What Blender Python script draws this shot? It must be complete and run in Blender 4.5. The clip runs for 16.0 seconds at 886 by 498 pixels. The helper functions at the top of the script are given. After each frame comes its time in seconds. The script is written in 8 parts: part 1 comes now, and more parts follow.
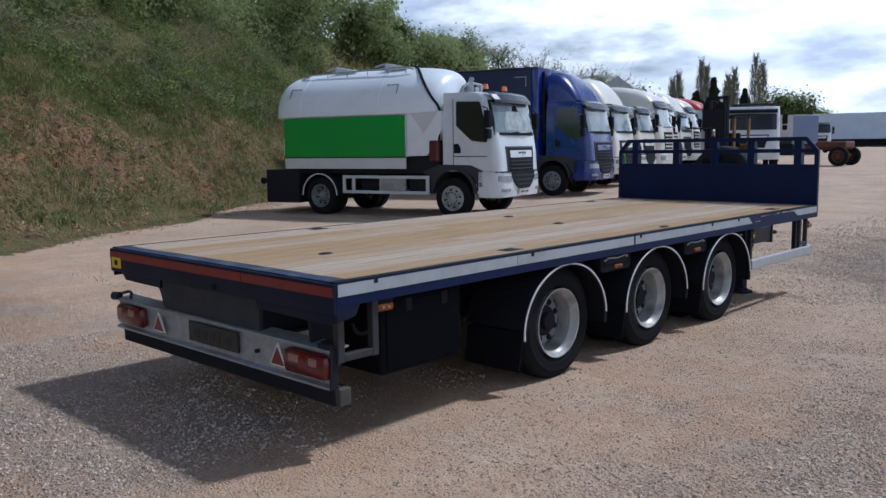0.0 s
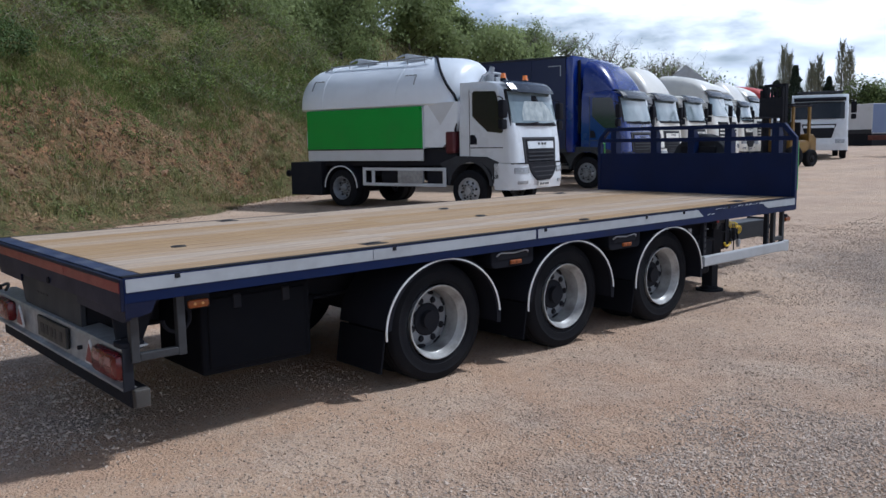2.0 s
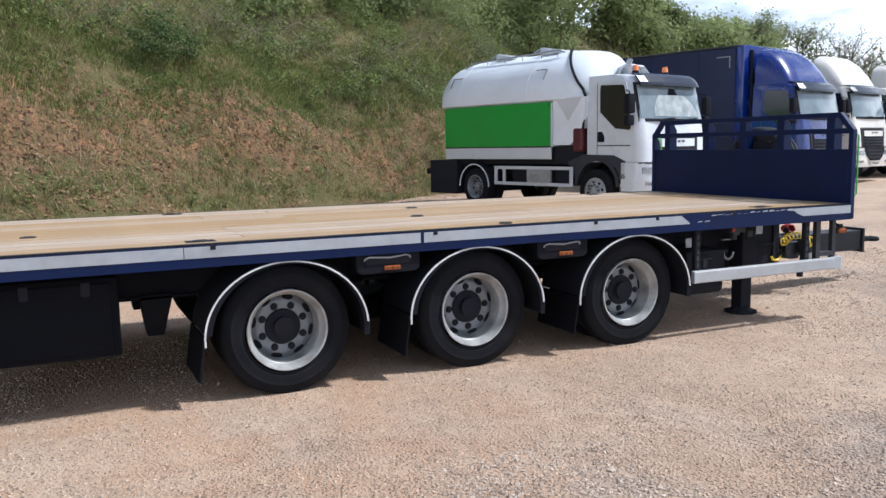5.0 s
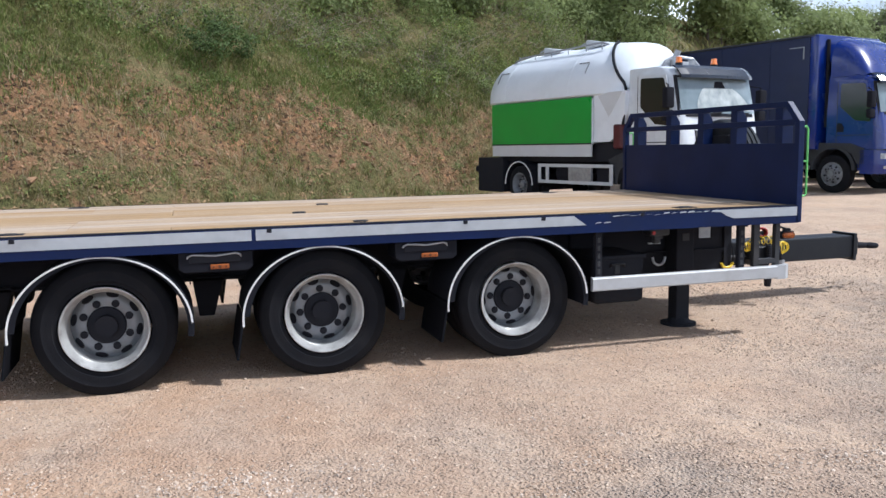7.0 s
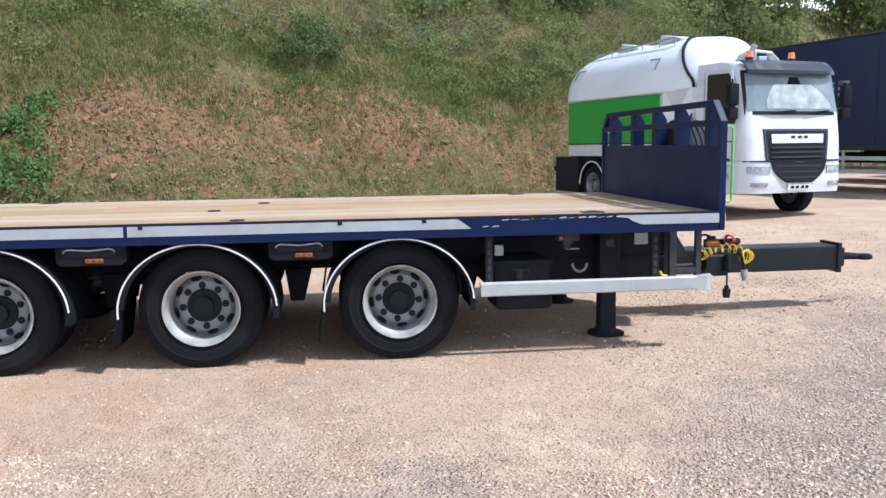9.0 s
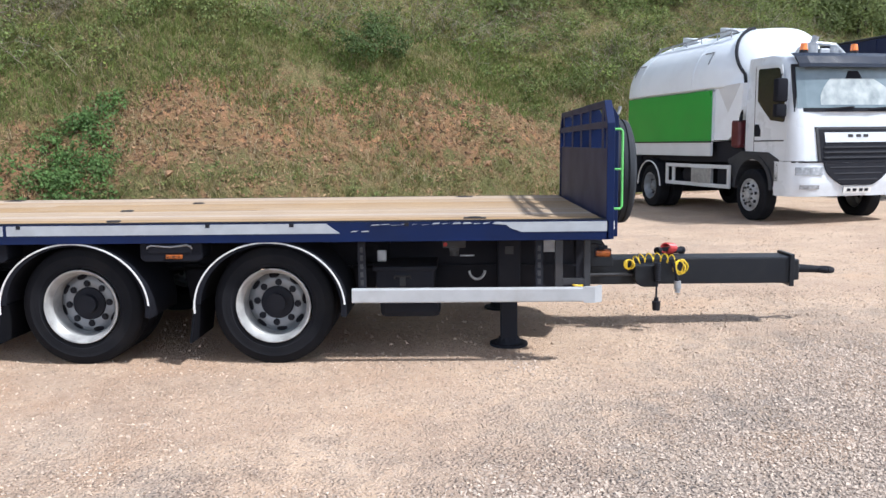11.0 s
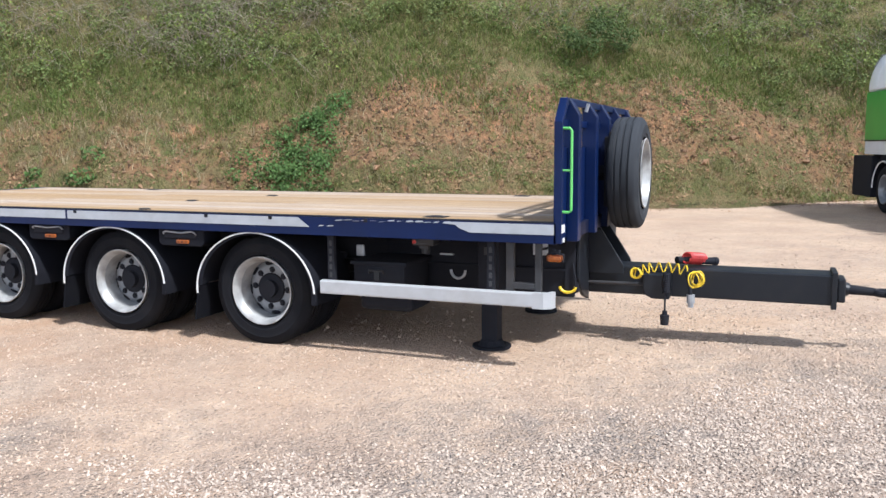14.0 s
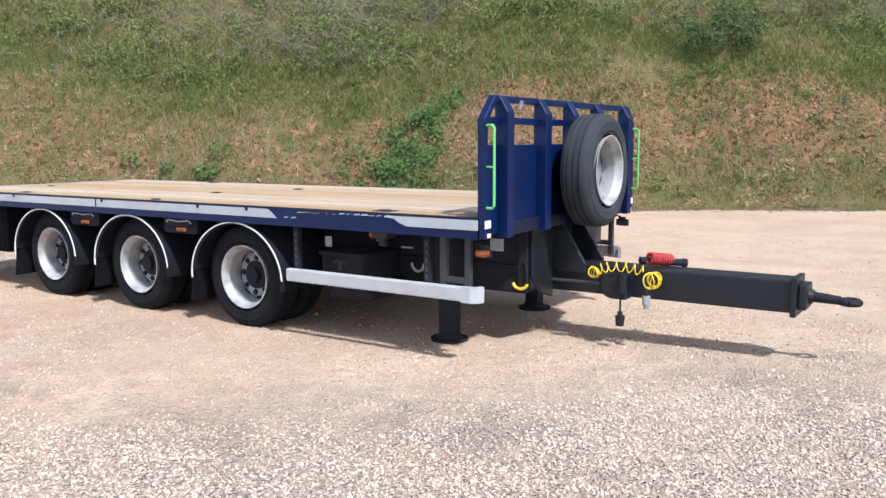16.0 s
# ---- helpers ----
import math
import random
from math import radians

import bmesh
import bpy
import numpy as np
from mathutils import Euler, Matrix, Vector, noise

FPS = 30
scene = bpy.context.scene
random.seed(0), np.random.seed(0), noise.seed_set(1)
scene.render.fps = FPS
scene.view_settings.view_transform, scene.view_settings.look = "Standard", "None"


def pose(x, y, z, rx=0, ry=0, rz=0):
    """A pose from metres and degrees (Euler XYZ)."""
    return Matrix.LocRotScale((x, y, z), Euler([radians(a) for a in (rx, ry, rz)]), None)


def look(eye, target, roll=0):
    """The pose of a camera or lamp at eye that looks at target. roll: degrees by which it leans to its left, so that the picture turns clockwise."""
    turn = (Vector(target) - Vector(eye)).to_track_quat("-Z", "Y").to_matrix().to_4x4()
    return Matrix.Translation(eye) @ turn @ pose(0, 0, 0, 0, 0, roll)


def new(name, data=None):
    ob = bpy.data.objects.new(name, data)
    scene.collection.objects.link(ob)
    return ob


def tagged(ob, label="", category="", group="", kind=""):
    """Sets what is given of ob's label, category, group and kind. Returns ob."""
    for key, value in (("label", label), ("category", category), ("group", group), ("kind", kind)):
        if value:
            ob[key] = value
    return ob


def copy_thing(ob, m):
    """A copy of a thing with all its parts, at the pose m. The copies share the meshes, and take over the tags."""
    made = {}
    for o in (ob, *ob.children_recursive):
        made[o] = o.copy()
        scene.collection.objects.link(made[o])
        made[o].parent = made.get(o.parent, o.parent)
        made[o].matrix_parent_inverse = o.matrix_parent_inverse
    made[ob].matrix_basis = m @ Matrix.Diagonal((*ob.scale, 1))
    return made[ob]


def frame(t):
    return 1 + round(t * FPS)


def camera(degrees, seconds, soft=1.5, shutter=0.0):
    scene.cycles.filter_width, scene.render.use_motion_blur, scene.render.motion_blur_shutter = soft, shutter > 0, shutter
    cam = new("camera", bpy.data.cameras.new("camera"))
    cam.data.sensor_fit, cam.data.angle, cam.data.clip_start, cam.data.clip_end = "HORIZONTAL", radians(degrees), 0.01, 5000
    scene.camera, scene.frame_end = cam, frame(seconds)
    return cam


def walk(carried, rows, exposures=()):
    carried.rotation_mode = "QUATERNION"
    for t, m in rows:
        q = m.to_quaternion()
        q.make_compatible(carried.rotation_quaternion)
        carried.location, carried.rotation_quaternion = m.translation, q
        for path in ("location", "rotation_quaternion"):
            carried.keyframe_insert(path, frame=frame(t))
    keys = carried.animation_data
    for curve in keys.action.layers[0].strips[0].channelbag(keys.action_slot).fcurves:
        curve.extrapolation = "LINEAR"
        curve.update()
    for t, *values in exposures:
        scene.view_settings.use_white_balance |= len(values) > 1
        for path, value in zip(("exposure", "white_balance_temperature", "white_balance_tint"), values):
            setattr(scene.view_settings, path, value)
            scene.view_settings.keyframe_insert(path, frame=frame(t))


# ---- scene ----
cam = camera(56.4, 16.0)
METRES, EYE, TILT, LEAN, TURN = 12.821, 1.66, 0.0, 0.0, 43.4
ROWS = [
    (0.0, 0.0, 0.0, 0.0, -0.08, -6.99, 0.68),
    (0.5, 0.0239, 0.0058, -0.0015, 3.45, -7.35, 0.77),
    (1.0, 0.053, 0.0131, -0.0023, 4.41, -7.36, 0.86),
    (1.5, 0.0834, 0.0214, -0.0036, 4.56, -7.35, 1.01),
    (2.0, 0.1076, 0.0322, -0.0047, 5.33, -7.38, 1.02),
    (2.5, 0.1387, 0.0411, -0.0064, 7.76, -7.33, 1.04),
    (3.0, 0.1602, 0.0556, -0.0105, 11.72, -7.34, 0.99),
    (3.5, 0.1935, 0.072, -0.0125, 15.16, -7.23, 0.95),
    (4.0, 0.2196, 0.0868, -0.0117, 16.78, -7.18, 0.97),
    (6.5, 0.3578, 0.1845, -0.0154, 27.88, -7.06, 0.8),
    (7.0, 0.3814, 0.2068, -0.0174, 29.15, -7.07, 0.83),
    (7.5, 0.4122, 0.2285, -0.019, 32.09, -7.03, 0.77),
    (8.0, 0.4391, 0.2463, -0.0183, 34.11, -7.04, 0.74),
    (8.5, 0.4711, 0.2658, -0.0179, 36.46, -7.05, 0.73),
    (9.0, 0.4929, 0.2852, -0.0175, 39.22, -7.06, 0.72),
    (9.5, 0.52, 0.3107, -0.0172, 41.73, -7.11, 0.7),
    (12.0, 0.6131, 0.4299, -0.0149, 53.71, -7.23, 0.55),
    (12.5, 0.632, 0.4551, -0.0162, 57.64, -7.23, 0.48),
    (13.0, 0.6484, 0.4775, -0.0157, 60.88, -7.23, 0.48),
    (13.5, 0.6656, 0.5005, -0.0153, 64.83, -7.24, 0.47),
    (14.0, 0.674, 0.5275, -0.0157, 68.35, -7.28, 0.42),
    (14.5, 0.6882, 0.5571, -0.0168, 71.29, -7.31, 0.39),
    (15.0, 0.6959, 0.5843, -0.018, 74.3, -7.33, 0.34),
    (15.5, 0.7056, 0.6107, -0.018, 77.07, -7.38, 0.31),
    (16.0, 0.7184, 0.6358, -0.0168, 79.98, -7.38, 0.28),
]
walk(cam, [(t, pose(0, 0, EYE, TILT, LEAN, TURN) @ pose(METRES * x, METRES * y, METRES * z, 90 + pitch, roll, yaw)) for t, x, y, z, yaw, pitch, roll in ROWS],
     [(0.0, -0.78, 5400, 10), (1.5, -0.70, 5450, 10), (2.5, -0.50, 5600, 10), (3.5, -0.06, 5750, 10), (7.0, 0.10, 5800, 10), (9.0, 0.36, 5700, 10), (12.0, 0.36, 5900, 10), (13.2, 0.34, 5880, 10), (14.2, 0.42, 5850, 10), (16.0, 0.47, 5800, 10)])

# ---- world and sun ----
SUN_EL, SUN_AZ = radians(54), radians(25)      # azimuth from +y towards +x
world = bpy.data.worlds.new("world")
scene.world = world
world.use_nodes = True
wn, wl = world.node_tree.nodes, world.node_tree.links
wn.clear()
w_out = wn.new("ShaderNodeOutputWorld")
w_bg = wn.new("ShaderNodeBackground")
w_sky = wn.new("ShaderNodeTexSky")
w_sky.sky_type, w_sky.sun_disc = "NISHITA", False
w_sky.sun_elevation, w_sky.sun_rotation = SUN_EL, SUN_AZ
w_co = wn.new("ShaderNodeTexCoord")
w_map = wn.new("ShaderNodeMapping")
w_map.inputs["Scale"].default_value = (1.0, 1.0, 3.2)
w_map.inputs["Location"].default_value = (0.35, 0.1, 0.0)
w_noise = wn.new("ShaderNodeTexNoise")
w_noise.inputs["Scale"].default_value = 3.4
w_noise.inputs["Detail"].default_value = 9
w_noise.inputs["Roughness"].default_value = 0.55
w_ramp = wn.new("ShaderNodeValToRGB")
w_ramp.color_ramp.elements[0].position, w_ramp.color_ramp.elements[0].color = 0.40, (0, 0, 0, 1)
w_ramp.color_ramp.elements[1].position, w_ramp.color_ramp.elements[1].color = 0.56, (1, 1, 1, 1)
w_noise2 = wn.new("ShaderNodeTexNoise")
w_noise2.inputs["Scale"].default_value = 6.0
w_noise2.inputs["Detail"].default_value = 6
w_shade = wn.new("ShaderNodeValToRGB")
w_shade.color_ramp.elements[0].position, w_shade.color_ramp.elements[0].color = 0.38, (12.5, 13.6, 15.6, 1)
w_shade.color_ramp.elements[1].position, w_shade.color_ramp.elements[1].color = 0.56, (26.0, 26.2, 26.6, 1)
w_mix = wn.new("ShaderNodeMixRGB")
wl.new(w_co.outputs["Generated"], w_map.inputs["Vector"])
wl.new(w_map.outputs["Vector"], w_noise.inputs["Vector"])
wl.new(w_map.outputs["Vector"], w_noise2.inputs["Vector"])
w_sep = wn.new("ShaderNodeSeparateXYZ")
wl.new(w_co.outputs["Generated"], w_sep.inputs["Vector"])
w_fall = wn.new("ShaderNodeMapRange")        # broken cloud overhead, banked up towards the horizon
w_fall.inputs["From Min"].default_value, w_fall.inputs["From Max"].default_value = 0.12, 0.55
w_fall.inputs["To Min"].default_value, w_fall.inputs["To Max"].default_value = 0.06, -0.12
wl.new(w_sep.outputs["Z"], w_fall.inputs["Value"])
w_add = wn.new("ShaderNodeMath")
wl.new(w_noise.outputs["Fac"], w_add.inputs[0])
wl.new(w_fall.outputs["Result"], w_add.inputs[1])
wl.new(w_add.outputs[0], w_ramp.inputs["Fac"])
wl.new(w_noise2.outputs["Fac"], w_shade.inputs["Fac"])
wl.new(w_ramp.outputs["Color"], w_mix.inputs["Fac"])
wl.new(w_sky.outputs["Color"], w_mix.inputs["Color1"])
wl.new(w_shade.outputs["Color"], w_mix.inputs["Color2"])
wl.new(w_mix.outputs["Color"], w_bg.inputs["Color"])
w_bg.inputs["Strength"].default_value = 0.085
wl.new(w_bg.outputs["Background"], w_out.inputs["Surface"])

sun = new("sun", bpy.data.lights.new("sun", "SUN"))
sun.data.energy, sun.data.angle, sun.data.color = 4.7, radians(3.4), (1.0, 0.965, 0.915)
sun_way = Vector((math.cos(SUN_EL) * math.sin(SUN_AZ), math.cos(SUN_EL) * math.cos(SUN_AZ), math.sin(SUN_EL)))
sun.matrix_world = look(sun_way * 60, (0, 0, 0))


# ---- materials ----
def mat(name, c1, c2=None, scale=6.0, rough=0.5, metal=0.0, bump=0.0, bscale=60.0, spread=0.12, stretch=(1, 1, 1),
        dirt=None, dirt_scale=2.5, dirt_amount=0.0, island=0.0, obj=0.0, coat=0.0, spec=0.5, dirt_from=0.5):
    """A surface with two scales of variation: broad tone, fine grain; optional dirt patches, piece-by-piece tone."""
    m = bpy.data.materials.new(name)
    m.use_nodes = True
    n, l = m.node_tree.nodes, m.node_tree.links
    b = n["Principled BSDF"]
    co = n.new("ShaderNodeTexCoord")
    mp = n.new("ShaderNodeMapping")
    mp.inputs["Scale"].default_value = stretch
    l.new(co.outputs["Object"], mp.inputs["Vector"])
    vec = mp.outputs["Vector"]
    c2 = c2 or tuple(v * 0.75 for v in c1)
    n1 = n.new("ShaderNodeTexNoise")
    n1.inputs["Scale"].default_value, n1.inputs["Detail"].default_value = scale, 6
    l.new(vec, n1.inputs["Vector"])
    r1 = n.new("ShaderNodeMapRange")
    r1.inputs["From Min"].default_value, r1.inputs["From Max"].default_value = 0.5 - spread * 2, 0.5 + spread * 2
    l.new(n1.outputs["Fac"], r1.inputs["Value"])
    mix = n.new("ShaderNodeMixRGB")
    mix.inputs["Color1"].default_value, mix.inputs["Color2"].default_value = (*c1, 1), (*c2, 1)
    l.new(r1.outputs["Result"], mix.inputs["Fac"])
    col = mix.outputs["Color"]
    n2 = n.new("ShaderNodeTexNoise")
    n2.inputs["Scale"].default_value, n2.inputs["Detail"].default_value = bscale, 4
    l.new(vec, n2.inputs["Vector"])
    if dirt:
        n3 = n.new("ShaderNodeTexNoise")
        n3.inputs["Scale"].default_value, n3.inputs["Detail"].default_value = dirt_scale, 8
        n3.inputs["Roughness"].default_value = 0.65
        l.new(vec, n3.inputs["Vector"])
        r3 = n.new("ShaderNodeMapRange")
        r3.inputs["From Min"].default_value, r3.inputs["From Max"].default_value = dirt_from, dirt_from + 0.22
        r3.inputs["To Max"].default_value = dirt_amount
        l.new(n3.outputs["Fac"], r3.inputs["Value"])
        md = n.new("ShaderNodeMixRGB")
        md.inputs["Color2"].default_value = (*dirt, 1)
        l.new(r3.outputs["Result"], md.inputs["Fac"])
        l.new(col, md.inputs["Color1"])
        col = md.outputs["Color"]
    if island or obj:
        src = n.new("ShaderNodeNewGeometry").outputs["Random Per Island"] if island else n.new("ShaderNodeObjectInfo").outputs["Random"]
        amount = island or obj
        hv = n.new("ShaderNodeHueSaturation")
        rv = n.new("ShaderNodeMapRange")
        rv.inputs["To Min"].default_value, rv.inputs["To Max"].default_value = 1 - amount, 1 + amount
        l.new(src, rv.inputs["Value"])
        l.new(rv.outputs["Result"], hv.inputs["Value"])
        l.new(col, hv.inputs["Color"])
        if obj:
            rs2 = n.new("ShaderNodeMapRange")
            rs2.inputs["To Min"].default_value, rs2.inputs["To Max"].default_value = 1.15, 0.65
            l.new(src, rs2.inputs["Value"])
            l.new(rs2.outputs["Result"], hv.inputs["Saturation"])
        col = hv.outputs["Color"]
    l.new(col, b.inputs["Base Color"])
    rr = n.new("ShaderNodeMapRange")
    rr.inputs["To Min"].default_value, rr.inputs["To Max"].default_value = max(0.03, rough - 0.1), min(1, rough + 0.12)
    l.new(n1.outputs["Fac"], rr.inputs["Value"])
    l.new(rr.outputs["Result"], b.inputs["Roughness"])
    b.inputs["Metallic"].default_value = metal
    b.inputs["Specular IOR Level"].default_value = spec
    b.inputs["Coat Weight"].default_value = coat
    b.inputs["Coat Roughness"].default_value = 0.08
    if bump:
        bp = n.new("ShaderNodeBump")
        bp.inputs["Strength"].default_value, bp.inputs["Distance"].default_value = bump, 0.01
        l.new(n2.outputs["Fac"], bp.inputs["Height"])
        l.new(bp.outputs["Normal"], b.inputs["Normal"])
    return m


def leafy(m, share=0.35):
    """Lets light through thin leaves."""
    n, l = m.node_tree.nodes, m.node_tree.links
    b = n["Principled BSDF"]
    t = n.new("ShaderNodeBsdfTranslucent")
    l.new(b.inputs["Base Color"].links[0].from_socket, t.inputs["Color"])
    x = n.new("ShaderNodeMixShader")
    x.inputs["Fac"].default_value = share
    l.new(b.outputs["BSDF"], x.inputs[1])
    l.new(t.outputs["BSDF"], x.inputs[2])
    l.new(x.outputs["Shader"], n["Material Output"].inputs["Surface"])
    b.inputs["Specular IOR Level"].default_value = 0.25
    return m


def glass_mat(name, tint, rough=0.03):
    m = mat(name, tint, rough=rough, scale=3)
    b = m.node_tree.nodes["Principled BSDF"]
    b.inputs["Specular IOR Level"].default_value = 0.6
    b.inputs["Coat Weight"].default_value = 0.35
    return m


NAVY = mat("navy_paint", (0.0018, 0.0112, 0.062), (0.0014, 0.0076, 0.040), 3, 0.42, bump=0.05, bscale=25, dirt=(0.014, 0.020, 0.034), dirt_amount=0.12, spec=0.22)
NAVY_DULL = mat("navy_paint_scuffed", (0.0045, 0.0085, 0.036), (0.0038, 0.006, 0.022), 4, 0.5, bump=0.1, bscale=40, dirt=(0.05, 0.05, 0.055), dirt_amount=0.15, spec=0.25)
CHASSIS = mat("chassis_black", (0.0170, 0.0182, 0.0240), (0.0230, 0.0235, 0.0280), 5, 0.7, bump=0.1, dirt=(0.028, 0.024, 0.022), dirt_amount=0.2, spec=0.08)
DRAWBAR = mat("drawbar_grey_black", (0.0066, 0.0085, 0.0130), (0.0105, 0.0125, 0.0165), 4, 0.45, bump=0.06, dirt=(0.045, 0.042, 0.038), dirt_amount=0.2, spec=0.35)
RUBBER = mat("tyre_rubber", (0.0105, 0.0112, 0.0140), (0.0150, 0.0152, 0.0175), 7, 0.82, bump=0.15, bscale=90, dirt=(0.030, 0.027, 0.025), dirt_amount=0.25, dirt_scale=3, spec=0.08)
PLASTIC = mat("black_plastic", (0.0120, 0.0128, 0.0172), (0.0150, 0.0156, 0.0200), 8, 0.75, bump=0.08, bscale=120, dirt=(0.018, 0.016, 0.015), dirt_amount=0.12, spec=0.06)
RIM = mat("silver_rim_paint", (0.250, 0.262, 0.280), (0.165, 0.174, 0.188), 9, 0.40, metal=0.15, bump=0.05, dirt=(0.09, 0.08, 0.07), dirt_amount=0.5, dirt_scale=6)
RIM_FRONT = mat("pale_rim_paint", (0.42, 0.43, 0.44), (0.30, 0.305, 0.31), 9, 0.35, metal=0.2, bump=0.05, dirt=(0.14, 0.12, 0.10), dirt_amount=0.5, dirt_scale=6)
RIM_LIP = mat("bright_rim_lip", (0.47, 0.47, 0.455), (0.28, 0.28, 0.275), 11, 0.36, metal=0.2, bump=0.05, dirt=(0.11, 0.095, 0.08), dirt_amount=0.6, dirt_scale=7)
ALUMINIUM = mat("white_aluminium", (0.43, 0.44, 0.45), (0.36, 0.367, 0.375), 6, 0.4, bump=0.04, dirt=(0.24, 0.22, 0.20), dirt_amount=0.4)
WORN_BLUE = mat("worn_blue_plate", (0.022, 0.036, 0.090), (0.014, 0.024, 0.062), 7, 0.5, bump=0.15, dirt=(0.20, 0.21, 0.23), dirt_amount=0.5, dirt_scale=4)
BOX_BLACK = mat("matt_black_box", (0.0085, 0.0090, 0.0118), (0.0105, 0.0110, 0.0135), 5, 0.85, bump=0.06, bscale=80, dirt=(0.012, 0.011, 0.010), dirt_amount=0.12, spec=0.03)
# old dusty rubber, its bluish base also lightened to imitate sky sheen
DUSTY_SHEEN_RUBBER = mat("dusty_tyre_rubber_with_sky_sheen", (0.026, 0.029, 0.034), (0.040, 0.044, 0.050), 5, 0.8, bump=0.15, bscale=90, dirt=(0.075, 0.072, 0.068), dirt_amount=0.35, dirt_scale=4, spec=0.2)
GALV = mat("galvanised_steel", (0.42, 0.44, 0.46), (0.28, 0.29, 0.31), 14, 0.45, metal=0.5, bump=0.08, dirt=(0.16, 0.14, 0.12), dirt_amount=0.4)
DUSTY_STEEL = mat("dusty_beige_steel", (0.070, 0.064, 0.057), (0.046, 0.042, 0.038), 8, 0.7, bump=0.1)
EMBLEM_GREY = mat("worn_emblem_grey", (0.26, 0.27, 0.28), (0.16, 0.165, 0.17), 14, 0.6)
STEEL_GREY = mat("weathered_grey_steel", (0.036, 0.038, 0.043), (0.025, 0.025, 0.026), 8, 0.6, metal=0.1, bump=0.1, dirt=(0.045, 0.028, 0.020), dirt_amount=0.35)
CREAM_PAINT = mat("cream_white_paint", (0.735, 0.715, 0.655), (0.68, 0.66, 0.60), 2, 0.32, bump=0.03, bscale=20, dirt=(0.40, 0.37, 0.33), dirt_amount=0.22, coat=0.2)
WHITE_PAINT = mat("white_paint", (0.62, 0.655, 0.69), (0.56, 0.59, 0.62), 2, 0.28, bump=0.03, bscale=20, dirt=(0.34, 0.33, 0.32), dirt_amount=0.22, coat=0.25)
TANK_WHITE = mat("tank_white", (0.76, 0.80, 0.84), (0.70, 0.74, 0.78), 1.5, 0.35, bump=0.03, bscale=8, dirt=(0.44, 0.45, 0.46), dirt_amount=0.22, dirt_scale=1.2)
TAPE_WHITE = mat("white_reflective_tape", (0.41, 0.432, 0.458), (0.33, 0.348, 0.368), 9, 0.4, bump=0.1, bscale=200, dirt=(0.20, 0.185, 0.175), dirt_amount=0.4)
TAPE_RED = mat("red_reflective_tape", (0.22, 0.012, 0.012), (0.16, 0.011, 0.012), 9, 0.35, bump=0.1, bscale=200, dirt=(0.09, 0.03, 0.028), dirt_amount=0.4)
EDGE_WHITE = mat("white_edging", (0.78, 0.78, 0.77), (0.6, 0.6, 0.58), 12, 0.45)
GREEN_PANEL = mat("green_panel", (0.014, 0.30, 0.040), (0.013, 0.26, 0.036), 1.2, 0.3, coat=0.3, dirt=(0.07, 0.17, 0.07), dirt_amount=0.15)
GRAB_GREEN = mat("bright_green_paint", (0.13, 0.56, 0.13), (0.14, 0.45, 0.12), 8, 0.45)
AMBER_PALE = mat("amber_glint", (0.75, 0.42, 0.16), (0.65, 0.34, 0.12), 20, 0.25)
AMBER_DARK = mat("amber_reflector", (0.12, 0.030, 0.006), (0.08, 0.020, 0.005), 20, 0.3)
AMBER = mat("amber_lens", (0.34, 0.090, 0.012), (0.24, 0.062, 0.010), 20, 0.3, coat=0.2)
RED_LENS = mat("red_lens", (0.135, 0.007, 0.008), (0.085, 0.006, 0.007), 14, 0.25, coat=0.2)
CLEAR_LENS = mat("pale_lens", (0.34, 0.17, 0.15), (0.24, 0.11, 0.10), 20, 0.25)
HEADLAMP = mat("headlamp_lens", (0.42, 0.44, 0.46), (0.12, 0.13, 0.145), 16, 0.12, coat=0.5)
YELLOW_HOSE = mat("yellow_hose", (0.85, 0.62, 0.03), (0.70, 0.48, 0.03), 20, 0.4)
RED_HOSE = mat("red_hose", (0.50, 0.045, 0.040), (0.36, 0.028, 0.026), 20, 0.45)
YELLOW_PLATE = mat("yellow_label", (0.75, 0.55, 0.02), (0.6, 0.42, 0.02), 20, 0.5)
ORANGE = mat("orange_beacon", (0.90, 0.24, 0.03), (0.75, 0.18, 0.03), 20, 0.2, coat=0.5)
MAROON = mat("maroon_paint", (0.085, 0.010, 0.016), (0.060, 0.008, 0.013), 6, 0.45)
TRUCK_BLUE = mat("truck_blue_paint", (0.0036, 0.0215, 0.185), (0.0032, 0.017, 0.140), 2, 0.25, coat=0.35, dirt=(0.02, 0.035, 0.08), dirt_amount=0.15)
CURTAIN_BLUE = mat("blue_curtain", (0.0075, 0.014, 0.060), (0.006, 0.011, 0.045), 1.5, 0.5, bump=0.08, bscale=7, dirt=(0.025, 0.03, 0.05), dirt_amount=0.25)
GREY_PLASTIC = mat("grey_plastic", (0.036, 0.039, 0.046), (0.028, 0.030, 0.035), 6, 0.6, bump=0.05, bscale=90, spec=0.3)
GLASS_DARK = glass_mat("dark_glass", (0.010, 0.012, 0.014), 0.22)
# pale patches in the base colour imitate cloud reflected in the pane
GLASS_PAINTED_SKY = mat("windscreen_glass_painted_sky", (0.24, 0.30, 0.325), (0.085, 0.115, 0.13), 1.5, 0.05, spread=0.15, spec=0.6, coat=0.35)
VISOR = mat("smoked_visor", (0.020, 0.025, 0.038), (0.014, 0.018, 0.028), 4, 0.22, spec=0.5)
MARK_GREY = mat("faded_grey_mark", (0.22, 0.235, 0.25), (0.17, 0.18, 0.19), 20, 0.5)
